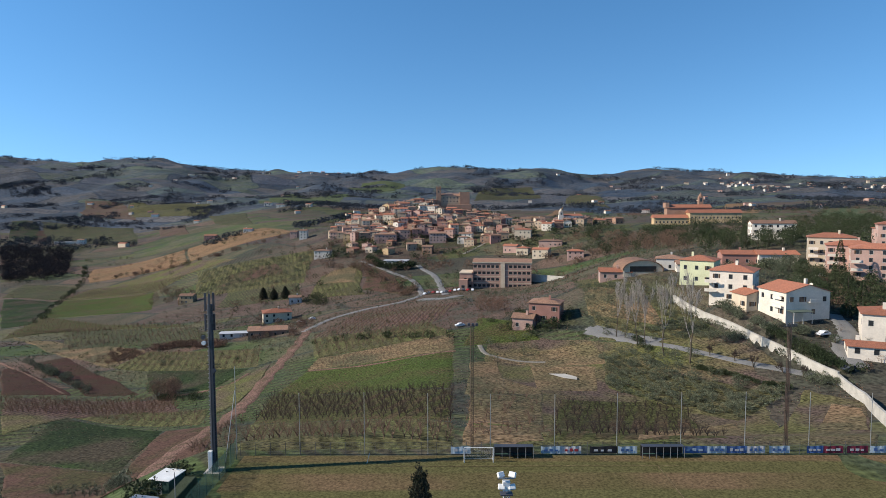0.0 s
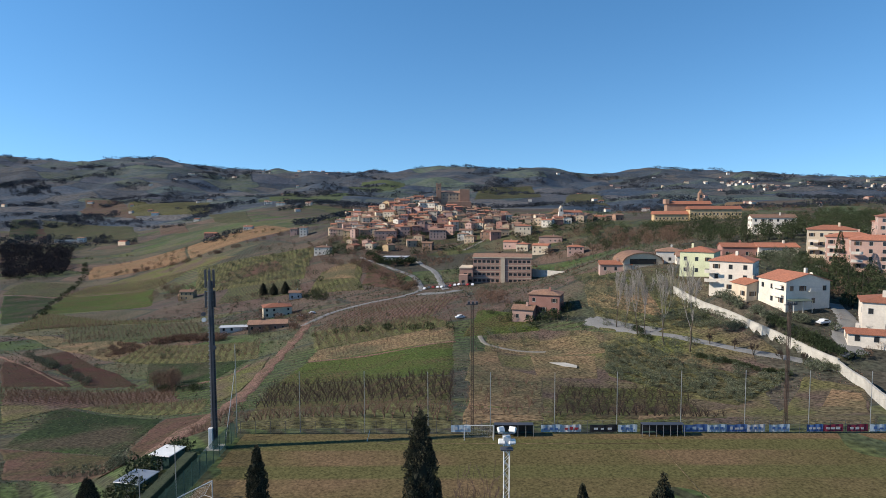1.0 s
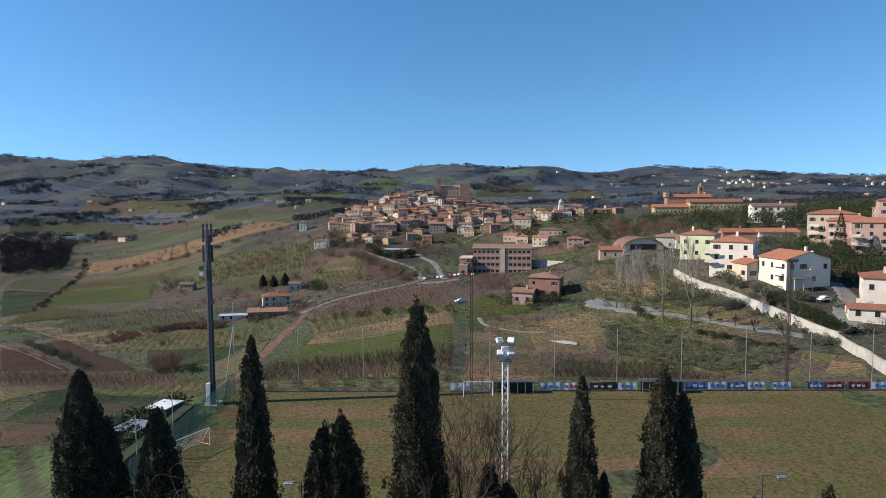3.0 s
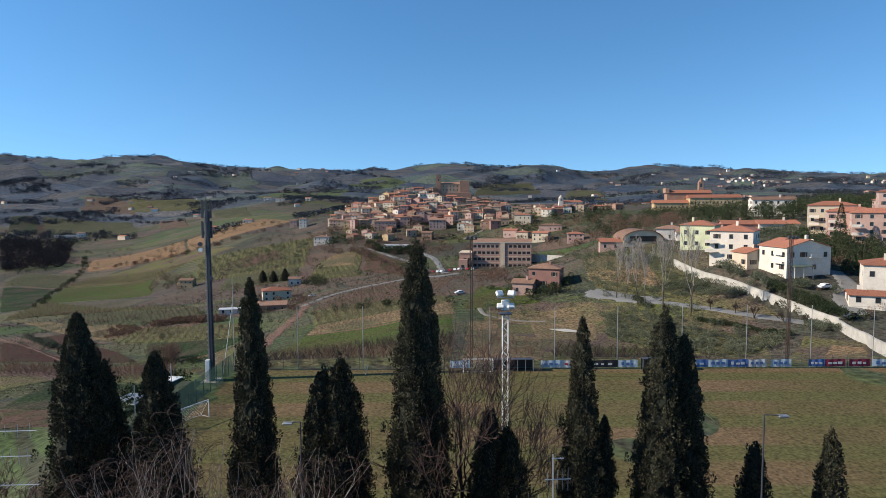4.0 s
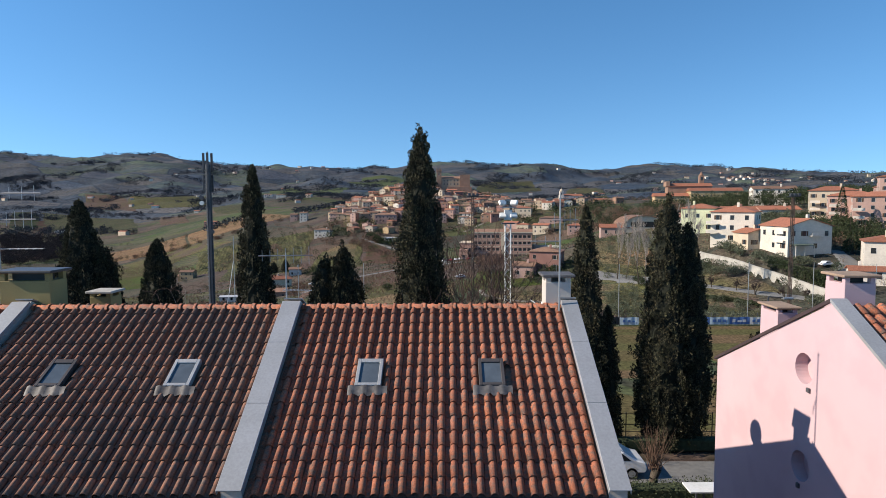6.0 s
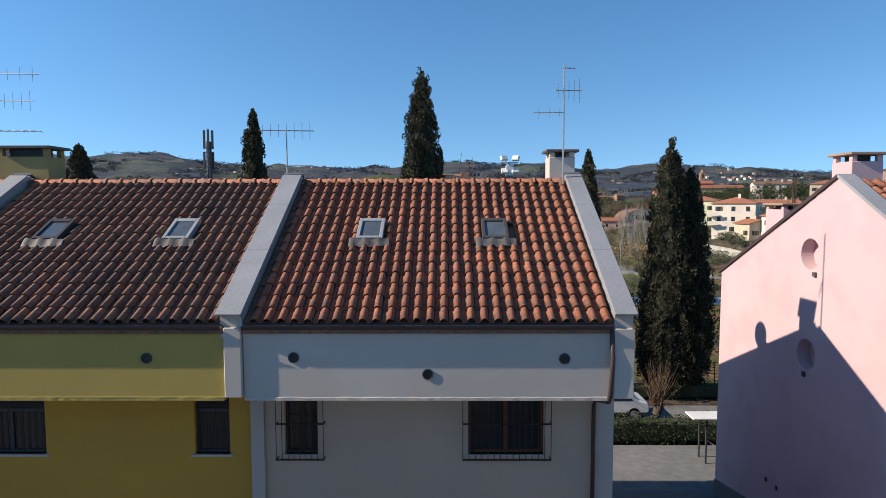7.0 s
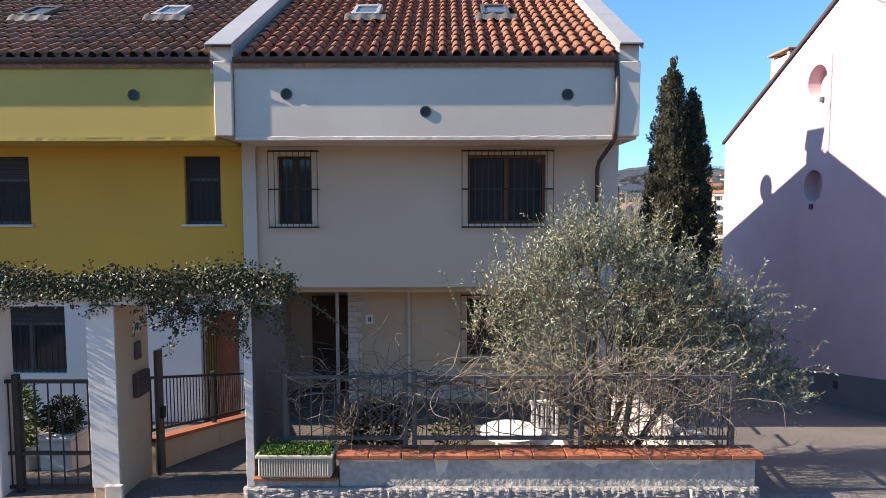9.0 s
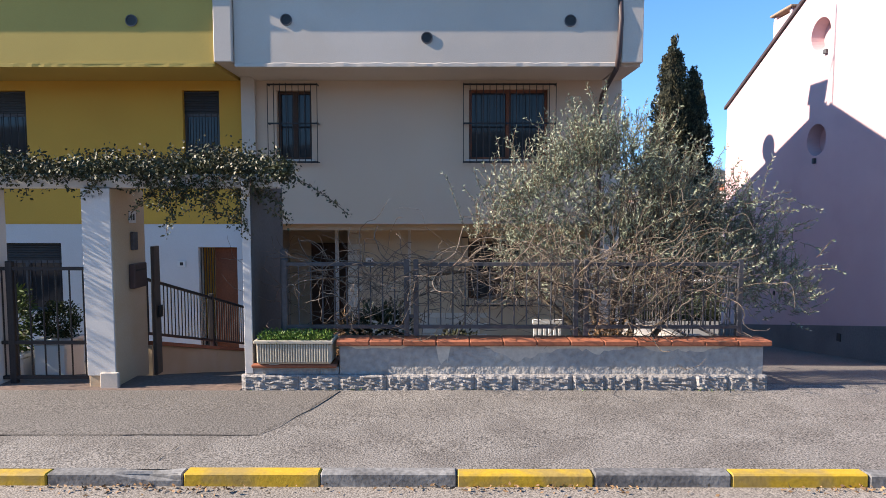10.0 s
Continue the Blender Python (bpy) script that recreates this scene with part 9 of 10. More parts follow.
for k in range(12):
    x, y = -14 + k * 2.9, 405 + 4 * math.sin(k)
    parked_car(x, y, float(land(x, y)) + 0.25, 75 + 10 * math.sin(k * 3), M[("car_white", "car_dark", "car_red", "car_white")[k % 4]], "small parked car near the school")
for x, y, col, lab in ((103, 153, "car_dark", "dark parked car by the retaining wall"), (150, 243, "car_white", "white parked car between houses"), (-85, 352, "car_white", "white parked van by the farm"), (-79, 356, "car_white", "white parked car by the farm"), (108, 172, "car_white", "white parked car by the villa"), (6, 249, "car_white", "white wrapped vehicle in the field")):
    parked_car(x, y, float(land(x, y)) + 0.2, 20, M[col], lab)
# white sheeting on the slope
bm = bmesh.new()
pts = [(31.0, 178.5), (35.5, 177.0), (37.9, 172.0), (37.2, 169.0), (34.0, 172.0)]
prism(bm, [(x, y, float(land(x, y)) + 0.35) for x, y in pts], (0, 0, 0.12))
solid("plastic_sheet", bm, M["concrete"], "pale plastic sheeting lying on the slope", "sheet")

# ---- trees, groves and woods ----
rg = np.random.default_rng(77)


def crowns(spots, n, rad, high, size, flat=0.0):
    """Places and ways of leaf sprays for many crowns: spots (m, 3) at the foot; rad, high (m,)."""
    m = len(spots)
    idx = np.repeat(np.arange(m), n)
    N = len(idx)
    u = rg.normal(size=(N, 3))
    u /= np.linalg.norm(u, axis=1, keepdims=True)
    lump = 1 + 0.28 * np.sin(u[:, 0] * 4 + idx) * np.sin(u[:, 2] * 5 + idx * 1.3)
    k = rg.uniform(0.55, 1.0, N) * lump
    c = spots[idx] + np.stack([u[:, 0] * k * rad[idx], u[:, 1] * k * rad[idx], high[idx] * (0.58 + 0.42 * u[:, 2] * k)], 1)
    d = u + rg.normal(0, 0.7, (N, 3))
    L = rad[idx] * size * rg.uniform(0.7, 1.3, N)
    return c, d, L


def on_land(x, y):
    return np.stack([x, y, land(x, y)], 1)


def grove(name, label, x, y, rad, high, n, material, size=0.42, wide=0.75, trunks=True):
    """Many trees of one wood, grove or hedge row, as one thing nobody could count."""
    s = on_land(np.asarray(x, float), np.asarray(y, float))
    rad, high = rad * rg.uniform(0.7, 1.25, len(s)), high * rg.uniform(0.75, 1.2, len(s))
    c, d, L = crowns(s, int(n * 4.2), rad, high, size * 0.72)
    ob = solid(name, leaf_mesh(name, c, d, L, L * wide, M[material], rg), None, label, "trees", kind="stuff")
    if trunks:
        seg = np.concatenate([s - [0, 0, 0.3], s + np.stack([0 * high, 0 * high, high * 0.6], 1), rad[:, None] * 0.07, rad[:, None] * 0.04], 1)
        tagged(part("trunks", tube_mesh("trunks", seg, M["bark"], 4), None, ob), kind="stuff")
    return ob


def area(n, *corners):
    """n random places in a four-cornered piece of land."""
    u, v = rg.random(n), rg.random(n)
    a, b, c, d = [np.array(p, float) for p in corners]
    P = (1 - u)[:, None] * (1 - v)[:, None] * a + u[:, None] * (1 - v)[:, None] * b + u[:, None] * v[:, None] * c + (1 - u)[:, None] * v[:, None] * d
    return P[:, 0], P[:, 1]


def rowed(a, b, c, d, rows, per, jitter=0.35):
    """Planted rows in a four-cornered field: rows run from side a-b to side d-c."""
    a, b, c, d = [np.array(p, float) for p in (a, b, c, d)]
    out = []
    for i in range(rows):
        t = (i + 0.5) / rows
        p, q = a + (b - a) * t, d + (c - d) * t
        for j in range(per):
            out.append(p + (q - p) * (j + 0.5) / per + rg.normal(0, jitter, 2))
    out = np.array(out)
    return out[:, 0], out[:, 1]


def line_of(n, *pts, spread=1.5):
    p = np.array(pts, float)
    t = np.concatenate([[0], np.cumsum(np.hypot(*np.diff(p, axis=0).T))])
    s = np.sort(rg.uniform(0, t[-1], n))
    return np.interp(s, t, p[:, 0]) + rg.normal(0, spread, n), np.interp(s, t, p[:, 1]) + rg.normal(0, spread, n)


def orchard(label, x, y, high, material="twig", seed=1, levels=2):
    """Rows of small bare fruit trees, vase shaped."""
    r = np.random.default_rng(seed)
    kinds = []
    for k in range(5):
        segs = []
        for a in range(4):
            t = a * 1.57 + r.uniform(-0.4, 0.4)
            segs += branches(r, (0, 0, 0.25), (0.55 * math.cos(t), 0.55 * math.sin(t), 0.8), 0.5, 0.035, levels, 2, 0.45, 0.15)
        segs.append((0, 0, -0.1, 0, 0, 0.3, 0.05, 0.045))
        kinds.append(np.array(segs))
    allsegs = []
    z = land(np.asarray(x), np.asarray(y))
    for i in range(len(x)):
        s = kinds[i % 5].copy()
        t = r.uniform(0, 6.28)
        sc = high * r.uniform(0.8, 1.15)
        R = np.array([[math.cos(t), -math.sin(t), 0], [math.sin(t), math.cos(t), 0], [0, 0, 1]])
        s[:, 0:3] = s[:, 0:3] @ R.T * sc + [x[i], y[i], z[i]]
        s[:, 3:6] = s[:, 3:6] @ R.T * sc + [x[i], y[i], z[i]]
        s[:, 6:] *= 1.3 * sc
        allsegs.append(s)
    solid("orchard", tube_mesh("orchard", np.concatenate(allsegs), M[material], 3), None, label, "orchard", kind="stuff")


orchard("rows of small bare fruit trees behind the pitch", *rowed((-49.9, 153.2), (-56.4, 194.4), (2.3, 150.4), (1.8, 114.6), 8, 30), 1.9, "twig_dark", seed=1)
orchard("two rows of bare fruit trees beyond the fence", *rowed((-32.9, 93.9), (-47.5, 143.6), (1.7, 109.3), (1.7, 93.1), 3, 24), 2.0, seed=21)
orchard("rows of small bare fruit trees on the slope", *rowed((16.3, 95.6), (27.3, 145.6), (58.2, 148.9), (49.9, 102.0), 8, 18), 1.6, "twig_dark", seed=2)
orchard("low bare bushes on a rough slope", *rowed((3.0, 94.5), (8.3, 150.8), (23.0, 149.0), (15.9, 96.2), 7, 9, 1.2), 1.3, seed=22)
orchard("vines on grassy terraces", *rowed((-51.4, 224.1), (-51.5, 239.3), (4.0, 236.7), (3.7, 212.5), 4, 30), 1.2, seed=3, levels=1)
orchard("rows of bare fruit trees on a grassy slope", *rowed((-53.4, 246.1), (-63.5, 283.6), (-7.0, 267.5), (2.7, 237.5), 4, 18), 2.1, seed=23)
orchard("bare vine rows on brown soil", *rowed((-65.7, 293.3), (-49.0, 352.8), (8.1, 319.5), (-6.6, 269.9), 12, 26), 1.5, "leaf_brown", seed=4, levels=1)
orchard("reddish bare fruit trees in rows", *rowed((-151.4, 201.8), (-170.0, 227.1), (-102.2, 222.9), (-90.1, 199.2), 4, 42), 2.1, "leaf_brown", seed=6)
orchard("rows of small trees by the dark field", *rowed((-168.7, 300.8), (-164.0, 330.4), (-88.9, 289.4), (-78.3, 252.9), 3, 26), 1.9, seed=7)
orchard("rows of bare fruit trees in the valley", *rowed((-236.0, 367.6), (-300.4, 471.8), (-167.5, 406.4), (-140.9, 349.5), 5, 30), 2.0, seed=5)
orchard("rows of leafless trees above the valley", *rowed((-329.6, 449.2), (-373.4, 545.3), (-175.0, 420.0), (-298.6, 467.6), 6, 26), 2.1, seed=25)
orchard("rows of bare trees on the far slope", *rowed((-429.3, 679.8), (-433.4, 730.5), (-303.2, 715.8), (-318.0, 665.5), 5, 40), 2.6, seed=8)
orchard("scattered bare trees near the dirt track", *area(26, (-55.7, 127.3), (-33.0, 91.6), (-57.2, 168.3), (-56.7, 149.7)), 1.9, seed=9)
orchard("row of small trees by the meadow", *rowed((-123.1, 198.1), (-106.4, 204.2), (-77.2, 192.3), (-71.6, 170.0), 2, 20), 1.7, seed=10)

grove("olive_grove", "silvery olive trees on the slope by the lane", *rowed((63.8, 131.0), (43.4, 159.5), (50.3, 194.7), (84.5, 145.9), 15, 8, 0.9), 1.25, 2.0, 74, "leaf_olive", 0.3, 0.5)
grove("olive_grove", "olive trees beside the lane", *rowed((50.1, 181.7), (53.4, 202.3), (74.6, 179.0), (70.8, 165.7), 3, 9, 0.9), 1.3, 2.2, 60, "leaf_olive", 0.3, 0.5)
grove("olive_grove", "small olive trees on the hillside", *rowed((54.8, 210.3), (61.7, 297.6), (87.4, 235.6), (88.0, 179.3), 13, 14, 0.9), 1.25, 2.3, 44, "leaf_olive", 0.32, 0.5)
grove("olive_grove", "olive trees between the lane and the wall", *area(40, (72.8, 197.5), (89.8, 176.0), (91.7, 183.3), (87.7, 227.5)), 1.3, 2.3, 50, "leaf_olive", 0.32, 0.5)
grove("olive_grove", "olive trees on the slope below the town", *rowed((-235.0, 565.7), (-285.1, 704.1), (-141.5, 665.2), (-121.1, 522.0), 7, 24, 1.6), 2.4, 3.8, 30, "leaf_olive", 0.34, 0.5)
grove("olive_grove", "olive trees at the foot of the town", *rowed((-105.1, 598.8), (-144.5, 679.5), (-93.1, 674.3), (-83.2, 602.1), 5, 9, 2.0), 2.6, 4.0, 30, "leaf_olive", 0.34, 0.5)
grove("garden_trees", "mixed evergreen garden trees along the retaining wall", *line_of(40, (95.0, 180.0), (96.9, 168.4), (99.3, 159.1), (102.5, 152.5), spread=1.0), 1.5, 2.7, 80, "leaf_dark", 0.3, 0.6)
grove("garden_trees", "olive and evergreen shrubs above the wall", *line_of(26, (93.0, 206.0), (94.2, 185.2), (102.6, 172.8), (105.3, 164.1), spread=1.6), 1.6, 2.6, 80, "leaf_olive", 0.3, 0.6)
grove("garden_trees", "dark garden trees between the villas", *area(50, (107.3, 175.3), (140.2, 192.8), (176.2, 245.3), (148.1, 260.1)), 2.3, 5.6, 100, "leaf_dark", 0.26, 0.6)
grove("garden_trees", "brown winter shrubs between the villas", *area(24, (113.0, 187.9), (139.2, 192.7), (163.8, 233.8), (150.2, 259.4)), 1.8, 3.2, 70, "leaf_brown", 0.28, 0.45)
grove("garden_trees", "grey green trees behind the white villa", *area(20, (134.4, 261.6), (150.2, 247.3), (162.0, 275.7), (144.4, 276.2)), 2.4, 4.2, 80, "leaf_olive", 0.26, 0.6)
grove("pine_wood", "dark umbrella pines behind the villas", *area(34, (134.6, 324.2), (169.5, 298.4), (211.9, 361.9), (188.5, 460.2)), 4.2, 9.0, 140, "leaf_dark", 0.19, 0.7)
grove("pine_wood", "dark conifers on the crest by the apartment houses", *area(52, (179.2, 315.6), (232.8, 322.1), (346.6, 480.9), (274.6, 493.4)), 4.4, 11, 140, "leaf_dark", 0.19, 0.6)
grove("pine_wood", "dark pines in front of the convent", *area(34, (168, 535), (275, 545), (262, 505), (165, 495)), 4.6, 10, 100, "leaf_dark", 0.19, 0.7)
grove("pine_wood", "bare brown wood below the convent", *area(60, (124.4, 493.0), (131.0, 319.1), (195.8, 495.0), (149.2, 551.8)), 3.6, 8.5, 120, "leaf_brown", 0.19, 0.5)
grove("pine_wood", "dark mixed trees below the convent", *area(46, (114.7, 533.2), (144.7, 352.7), (203.5, 514.9), (137.5, 589.6)), 4.0, 8.5, 120, "leaf_dark", 0.19, 0.6)
grove("town_trees", "dark trees among the town houses", *area(120, (-150, 770), (180, 720), (160, 560), (-120, 600)), 4.0, 7.0, 40, "leaf_dark", 0.32, 0.7)
grove("town_trees", "bare brown trees below the town", *area(130, (-160, 700), (150, 610), (120, 450), (-110, 540)), 3.4, 6.0, 40, "leaf_brown", 0.32, 0.5)
grove("town_trees", "dark wooded slope beside the castle", *area(40, (30, 790), (80, 780), (70, 720), (34, 745)), 4.5, 8.5, 40, "leaf_dark", 0.3, 0.7)
grove("woodland", "dark leafless wood in the valley", *area(300, (-597.0, 808.5), (-519.0, 823.9), (-706.5, 1150.6), (-885.4, 1204.0)), 6.0, 12, 60, "wood_bare", 0.3, 0.5, False)
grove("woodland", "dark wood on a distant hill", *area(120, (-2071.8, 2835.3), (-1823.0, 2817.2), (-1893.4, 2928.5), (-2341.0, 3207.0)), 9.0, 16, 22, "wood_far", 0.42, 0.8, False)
grove("hedgerow", "bushes along the valley ditch", *line_of(70, (-346.2, 505.1), (-425.1, 665.9), (-480.6, 804.7), (-557.2, 934.5), spread=2), 2.4, 3.6, 40, "leaf_dark", 0.35, 0.5)
grove("hedgerow", "bare trees along the stubble field", *line_of(50, (-442.6, 790.8), (-335.6, 784.6), (-281.8, 778.5), (-191.5, 816.4), spread=3), 2.6, 4.4, 40, "leaf_brown", 0.35, 0.6)
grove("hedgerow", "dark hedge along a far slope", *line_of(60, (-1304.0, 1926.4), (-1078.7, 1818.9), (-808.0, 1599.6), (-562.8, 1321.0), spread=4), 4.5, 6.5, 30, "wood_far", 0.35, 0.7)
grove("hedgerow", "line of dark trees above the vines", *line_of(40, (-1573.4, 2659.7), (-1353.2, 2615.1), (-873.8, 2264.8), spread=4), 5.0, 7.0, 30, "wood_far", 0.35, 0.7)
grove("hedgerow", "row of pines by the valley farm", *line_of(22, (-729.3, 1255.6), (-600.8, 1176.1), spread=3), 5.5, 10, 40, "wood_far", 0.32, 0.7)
grove("hedgerow", "dark bushes below the farm", *line_of(60, (-165.6, 333.5), (-147.5, 334.1), (-115.1, 314.6), spread=1.8), 2.3, 3.4, 60, "leaf_brown", 0.32, 0.5)
grove("hedgerow", "bramble heap between the fields", *area(40, (-187.8, 316.3), (-169.5, 304.8), (-165.6, 333.5), (-186.3, 344.5)), 1.6, 2.2, 60, "leaf_brown", 0.32, 0.5)
grove("hedgerow", "grey green shrubs at the field's edge", *line_of(34, (-229.3, 324.0), (-189.7, 286.9), (-145.3, 242.0), spread=1.2), 1.9, 3.0, 80, "leaf_olive", 0.3, 0.5)
grove("hedgerow", "leafless bushes by the field track", *area(16, (-113.4, 228.4), (-100.1, 221.7), (-105.5, 232.9), (-117.3, 238.7)), 2.8, 6.6, 110, "leaf_brown", 0.22, 0.28)
grove("hedgerow", "dark brush along the vineyard's end", *line_of(20, (-121.0, 232.7), (-99.8, 219.9), (-83.6, 210.9), spread=1.5), 1.5, 2.4, 80, "leaf_dark", 0.3, 0.4)
grove("hedgerow", "shrubs along the winding road", *line_of(50, (-84.7, 555.9), (-70.6, 527.9), (-39.2, 475.1), (-24.0, 405.4), spread=5), 2.8, 4.0, 40, "leaf_brown", 0.32, 0.5)
grove("hedgerow", "trees round the country house", *area(34, (20.1, 232.1), (46.2, 221.2), (51.4, 236.2), (24.6, 256.8)), 1.8, 3.8, 70, "leaf_dark", 0.3, 0.5)
grove("hedgerow", "bare trees beside the country house", *area(18, (10.7, 270.0), (25.8, 245.6), (30.0, 285.6), (18.2, 313.7)), 2.2, 4.8, 70, "leaf_brown", 0.28, 0.4)
grove("hedgerow", "dark trimmed hedge beside the winding road", *line_of(54, (-73.3, 577.1), (-58.7, 540.5), (-43.9, 532.8), (-27.1, 545.2), spread=1.2), 3.2, 6.0, 50, "leaf_dark", 0.35, 0.6)
grove("hedgerow", "bare trees round the ochre farmhouse", *area(34, (-285.3, 577.8), (-211.2, 513.7), (-255.1, 607.7), (-314.3, 666.8)), 3.2, 6.4, 60, "leaf_brown", 0.28, 0.4)
grove("hedgerow", "olive trees by the small grey house", *area(20, (-100.8, 433.4), (-80.8, 413.9), (-90.4, 452.9), (-105.3, 462.2)), 2.4, 4.0, 60, "leaf_dark", 0.28, 0.5)
grove("hedgerow", "shrubs by the farm buildings", *area(40, (-103.1, 314.5), (-71.9, 296.1), (-73.4, 342.7), (-132.8, 418.1)), 2.0, 3.4, 60, "leaf_brown", 0.3, 0.45)
grove("hedgerow", "low trimmed hedge below the lane", *line_of(60, (70.2, 168.2), (76.1, 160.4), (81.4, 153.0), (86.1, 148.7), spread=0.5), 0.9, 1.3, 60, "leaf_dark", 0.32, 0.6)
grove("hedgerow", "shrubs at the corner of the meadow", *line_of(22, (93.2, 154.8), (98.8, 146.8), spread=1.0), 1.2, 1.9, 70, "leaf_olive", 0.3, 0.5)
grove("hedgerow", "row of bushes on the meadow's edge", *line_of(14, (63.9, 204.7), (64.0, 179.8), spread=1.0), 1.1, 1.7, 70, "leaf_dark", 0.3, 0.5)
grove("hedgerow", "dark shrubs near the cabins", *area(14, (-42, 84), (-37, 86), (-37, 66), (-41, 66)), 1.5, 2.6, 90, "leaf_dark", 0.3, 0.5)
grove("hedgerow", "dark olive trees at the field's lower edge", *line_of(9, (-74.0, 113.6), (-50.4, 91.6), spread=1.6), 1.2, 2.0, 70, "leaf_olive", 0.3, 0.5)
grove("hedgerow", "rows of thin trees over the terraced slope", *line_of(16, (-58.2, 271.2), (-42.4, 268.2), (2.6, 230.0), spread=1.4), 1.7, 2.8, 60, "leaf_dark", 0.3, 0.5)
# scattered bushes, trees and thickets over the slopes
def scatter(n, y0, y1, seed, cut, size):
    yy = rg.uniform(y0, y1, n * 6)
    xx = rg.uniform(-0.85, 0.85, n * 6) * yy
    keep = (waves(xx, yy, size, seed) + 0.7 * waves(xx, yy, size * 0.35, seed + 2)) > cut
    keep &= ~((xx > -190) & (xx < 14) & (yy < 262)) & ~((xx > 14) & (xx < 96) & (yy < 180)) & ~((xx < -240) & (yy < 740) & (xx > -480)) & ~((xx > 98) & (xx < 112) & (yy > 175) & (yy < 250)) & ~((np.abs(xx - 35) < 34) & (yy > 385) & (yy < 440))
    keep &= ~((np.abs(xx - 40) < 30) & (yy > 385) & (yy < 440)) & ~((np.abs(xx - 250) < 52) & (yy > 585) & (yy < 640))
    return xx[keep][:n], yy[keep][:n]


grove("thicket", "scattered dark bushes over the slopes", *scatter(120, 125, 420, 21, 0.35, 60), 1.2, 2.1, 34, "leaf_dark", 0.32, 0.6)
grove("thicket", "leafless brown bushes over the slopes", *scatter(300, 120, 500, 31, 0.2, 70), 1.2, 2.1, 30, "leaf_brown", 0.32, 0.45)
grove("thicket", "grey green olive trees over the slopes", *scatter(420, 150, 620, 41, 0.3, 80), 1.4, 2.5, 30, "leaf_olive", 0.32, 0.5)
grove("thicket", "dark trees dotted over the middle distance", *scatter(420, 420, 1000, 51, 0.4, 130), 2.8, 4.8, 18, "leaf_dark", 0.36, 0.6)
grove("thicket", "leafless trees dotted over the middle distance", *scatter(520, 420, 1000, 61, 0.25, 120), 2.8, 4.6, 16, "leaf_brown", 0.36, 0.5)
grove("pine_wood", "dark trees behind the apartment houses", *area(34, (150, 320), (260, 320), (250, 285), (190, 285)), 3.6, 8.0, 60, "leaf_dark", 0.27, 0.6)
grove("garden_trees", "evergreen trees round the apartment houses", *area(22, (118, 228), (175, 215), (160, 175), (122, 168)), 2.2, 4.6, 60, "leaf_dark", 0.28, 0.6)
grove("garden_trees", "grey olive trees in the villa gardens", *area(40, (96, 262), (150, 258), (140, 225), (112, 200)), 2.0, 4.0, 60, "leaf_olive", 0.28, 0.5)
# rough tufts and brambles over the nearer slopes
for material, n, seed, label in (("leaf_dark", 26000, 71, "dark tufts of grass and bramble on the slopes"), ("leaf_brown", 24000, 81, "dry brown weeds on the slopes"), ("leaf_olive", 24000, 91, "grey green weeds on the slopes")):
    yy = 96 * (460 / 96) ** rg.random(n * 2)
    xx = rg.uniform(-0.85, 0.7, n * 2) * yy
    keep = (waves(xx, yy, 45, seed) + 0.8 * waves(xx, yy, 12, seed + 3)) > -0.05
    xx, yy = xx[keep][:n], yy[keep][:n]
    c = on_land(xx, yy)
    k = yy / 150
    solid("rough_weeds", leaf_mesh("rough_weeds", c, rg.normal(size=(len(c), 3)) * [0.9, 0.9, 0.3] + [0, 0, 0.6], rg.uniform(0.16, 0.45, len(c)) * k, rg.uniform(0.12, 0.3, len(c)) * k, M[material], rg), None, label, "weeds", kind="stuff")
grove("garden_trees", "dark evergreens between the villas and the crest", *area(26, (112, 268), (190, 260), (176, 206), (124, 210)), 2.2, 4.8, 60, "leaf_dark", 0.28, 0.6)
# woods and hedges of the far hills, in the haze-tinted wood colour
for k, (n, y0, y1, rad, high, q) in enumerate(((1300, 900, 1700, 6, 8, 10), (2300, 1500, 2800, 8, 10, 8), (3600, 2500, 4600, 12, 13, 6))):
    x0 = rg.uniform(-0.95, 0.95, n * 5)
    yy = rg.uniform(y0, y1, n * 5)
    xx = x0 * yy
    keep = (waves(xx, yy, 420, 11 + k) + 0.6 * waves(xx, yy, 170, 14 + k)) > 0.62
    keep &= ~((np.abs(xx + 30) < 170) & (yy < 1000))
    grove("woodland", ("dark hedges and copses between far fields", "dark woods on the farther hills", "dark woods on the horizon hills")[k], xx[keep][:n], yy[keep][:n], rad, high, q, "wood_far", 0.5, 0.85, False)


def poplar(x, y, h, seed):
    z = float(land(x, y))
    bare_tree(x, y, z, h, seed, "tall slim bare poplar beside the lane", "birch", levels=4, spread=0.20, thick=0.011, lift=0.55, least=0.034)


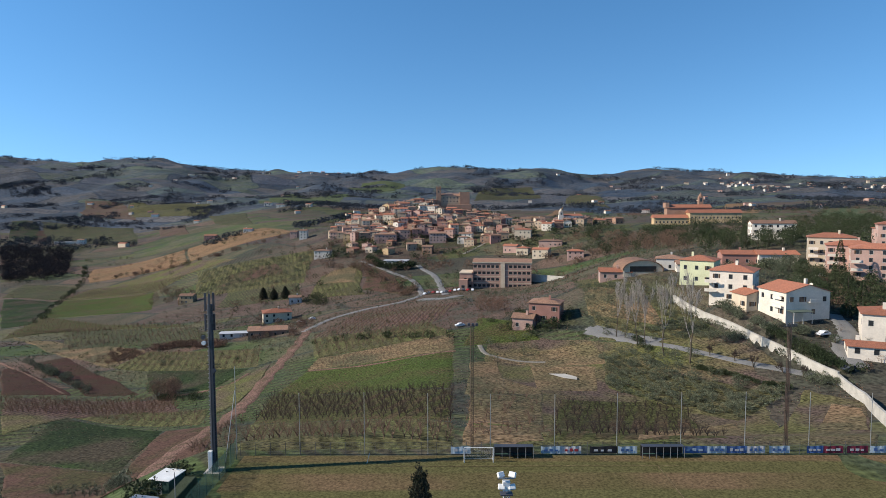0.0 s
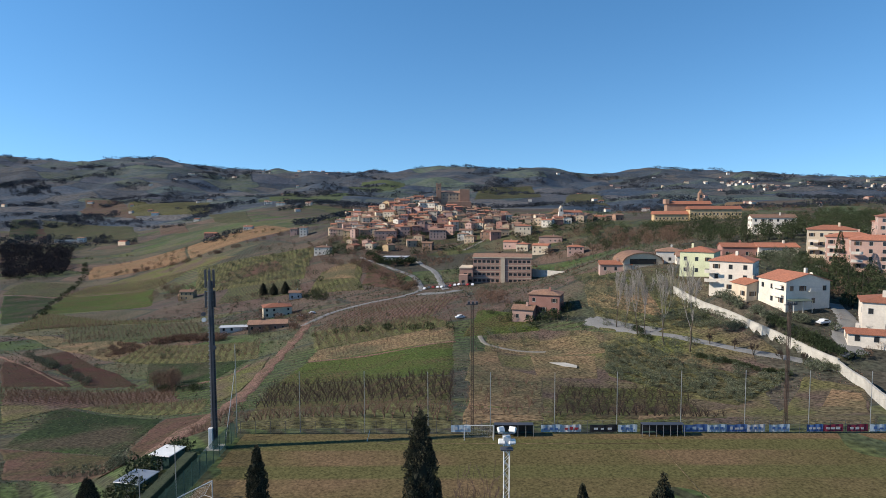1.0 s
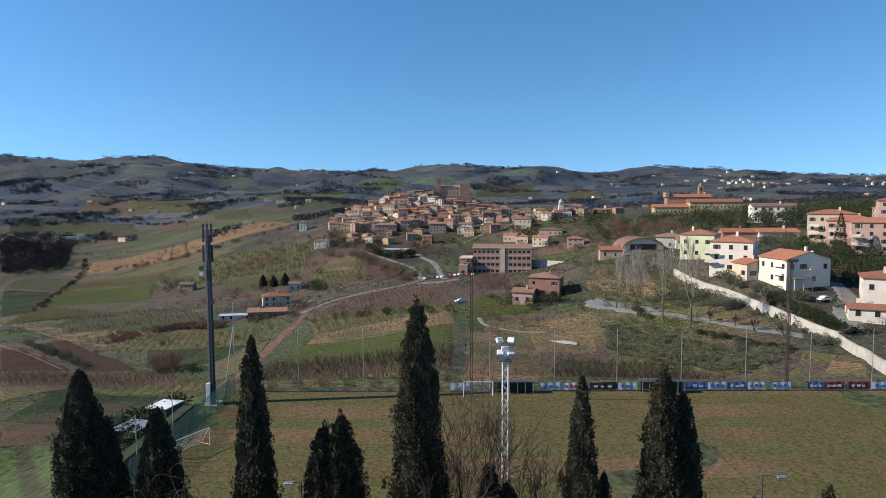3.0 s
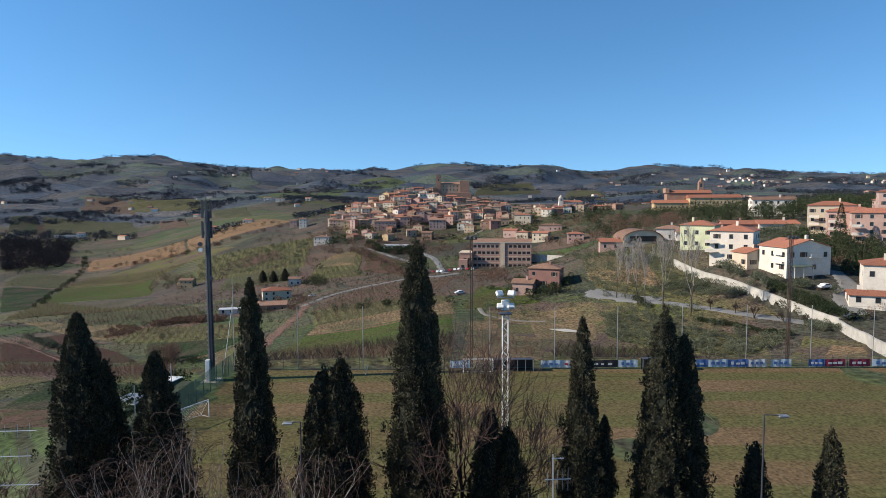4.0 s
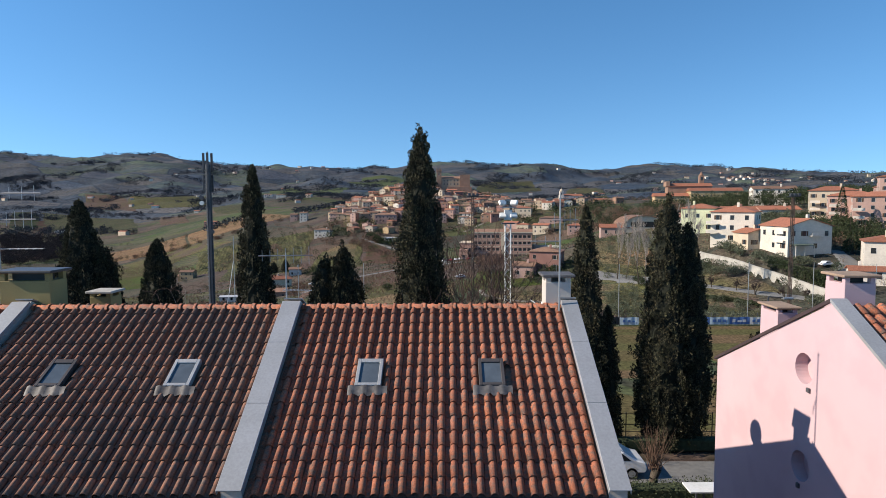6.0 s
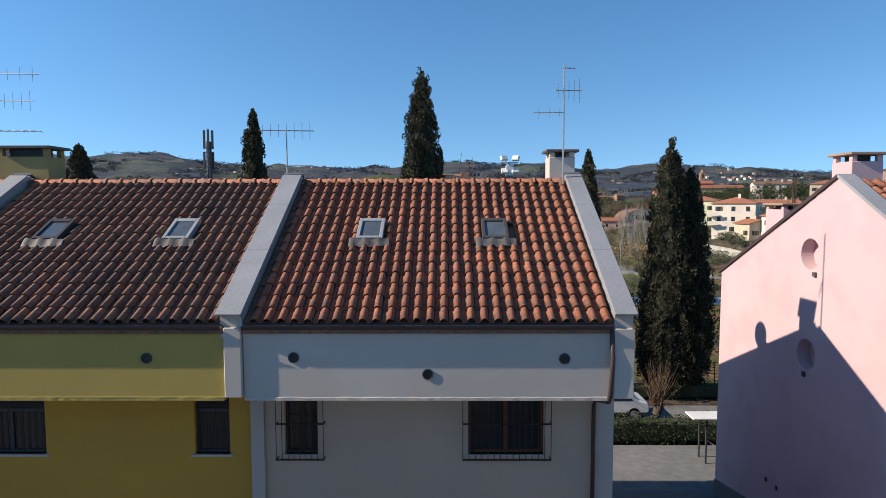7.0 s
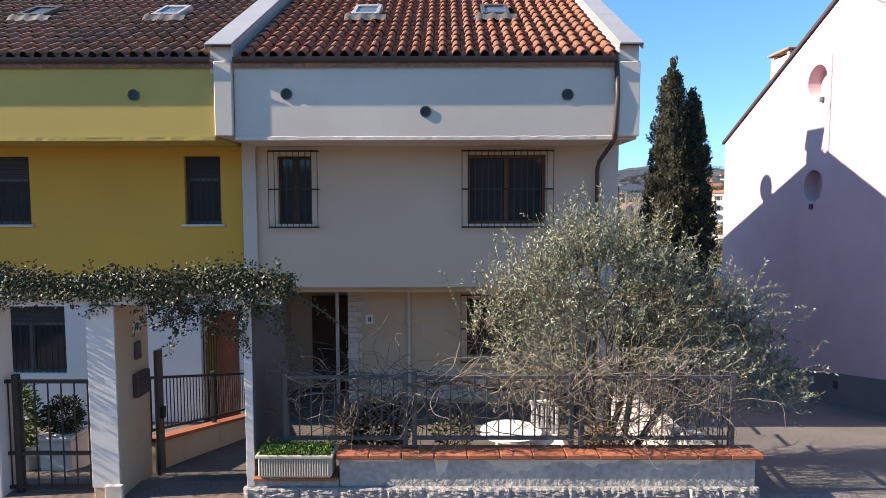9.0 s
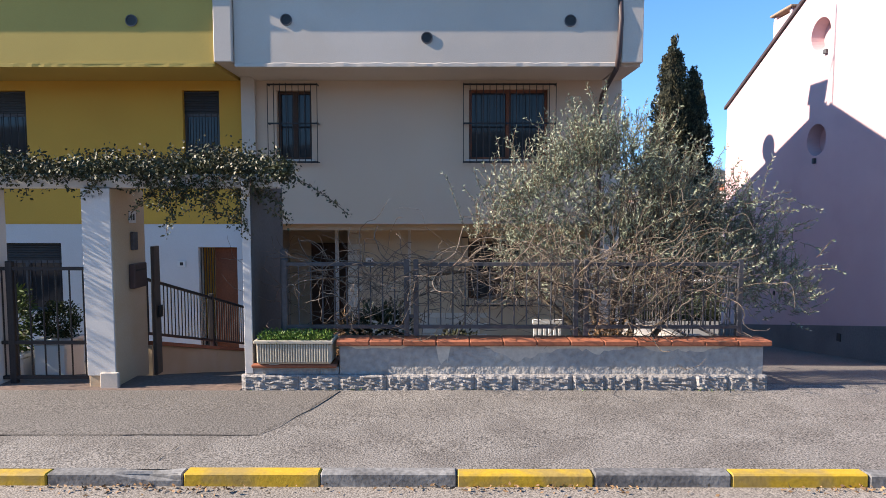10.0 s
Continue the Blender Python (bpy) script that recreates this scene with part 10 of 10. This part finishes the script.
for k, (x, y, h) in enumerate(((59.3, 208.7, 15), (61.5, 206.2, 11), (63.3, 197.6, 16), (65.3, 196.0, 12), (66.6, 182.6, 17), (70.5, 172.9, 18))):
    poplar(x, y, h * 1.25, 60 + k)
for k, (x, y) in enumerate(((77.2, 175.3), (81.5, 168.9), (84.3, 164.2), (89.8, 159.3), (92.9, 155.6))):
    bare_tree(x, y, float(land(x, y)), 3.4, 70 + k, "small pollarded bare roadside tree", levels=3, thick=0.045, stems=2, spread=0.6, least=0.04)
for k, (x, y, z1, w) in enumerate(((-146.1, 483.8, 10, 5.0), (-134.7, 474.1, 9, 4.6), (-124.7, 470.0, 10, 5.0))):
    z = float(land(x, y))
    cypress(x, y, z, z + z1, w, 200 + k, label="dark rounded cypress on the far slope")
def conifer(x, y, h, w, seed):
    """A dark conifer of drooping boughs in whorls."""
    z = float(land(x, y))
    r = np.random.default_rng(seed)
    t = thing("conifer_tree", (x, y, z), "dark ragged conifer between the villas", "tree")
    part("trunk", rod(bmesh.new(), (x, y, z - 0.3), (x, y, z + h * 0.95), 0.22, 0.04, 7), M["bark"], t)
    n = int(260 * h * w / 12)
    k = r.uniform(0.06, 1.0, n) ** 0.85
    a = r.uniform(0, 6.2832, n)
    tier = 0.72 + 0.28 * np.abs(np.sin(k * h * 1.5 + np.sin(a * 3 + seed)))
    q = w / 2 * (1 - k) ** 0.75 * tier * r.uniform(0.35, 1.0, n) ** 0.5 + 0.1
    c = np.stack([x + np.cos(a) * q, y + np.sin(a) * q, z + k * h], 1)
    d = np.stack([np.cos(a), np.sin(a), r.normal(-0.15, 0.35, n)], 1)
    L = r.uniform(0.35, 0.8, n) * (1.1 - 0.5 * k)
    part("crown", leaf_mesh("crown", c, d, L, L * 0.55, M["leaf_dark"], r), None, t)


for k, (x, y, h, w) in enumerate(((150, 231, 17, 6.0), (126, 188, 7, 6.0), (141, 212, 8, 4.5), (138, 200, 9, 4.0))):
    conifer(x, y, h, w, 210 + k)
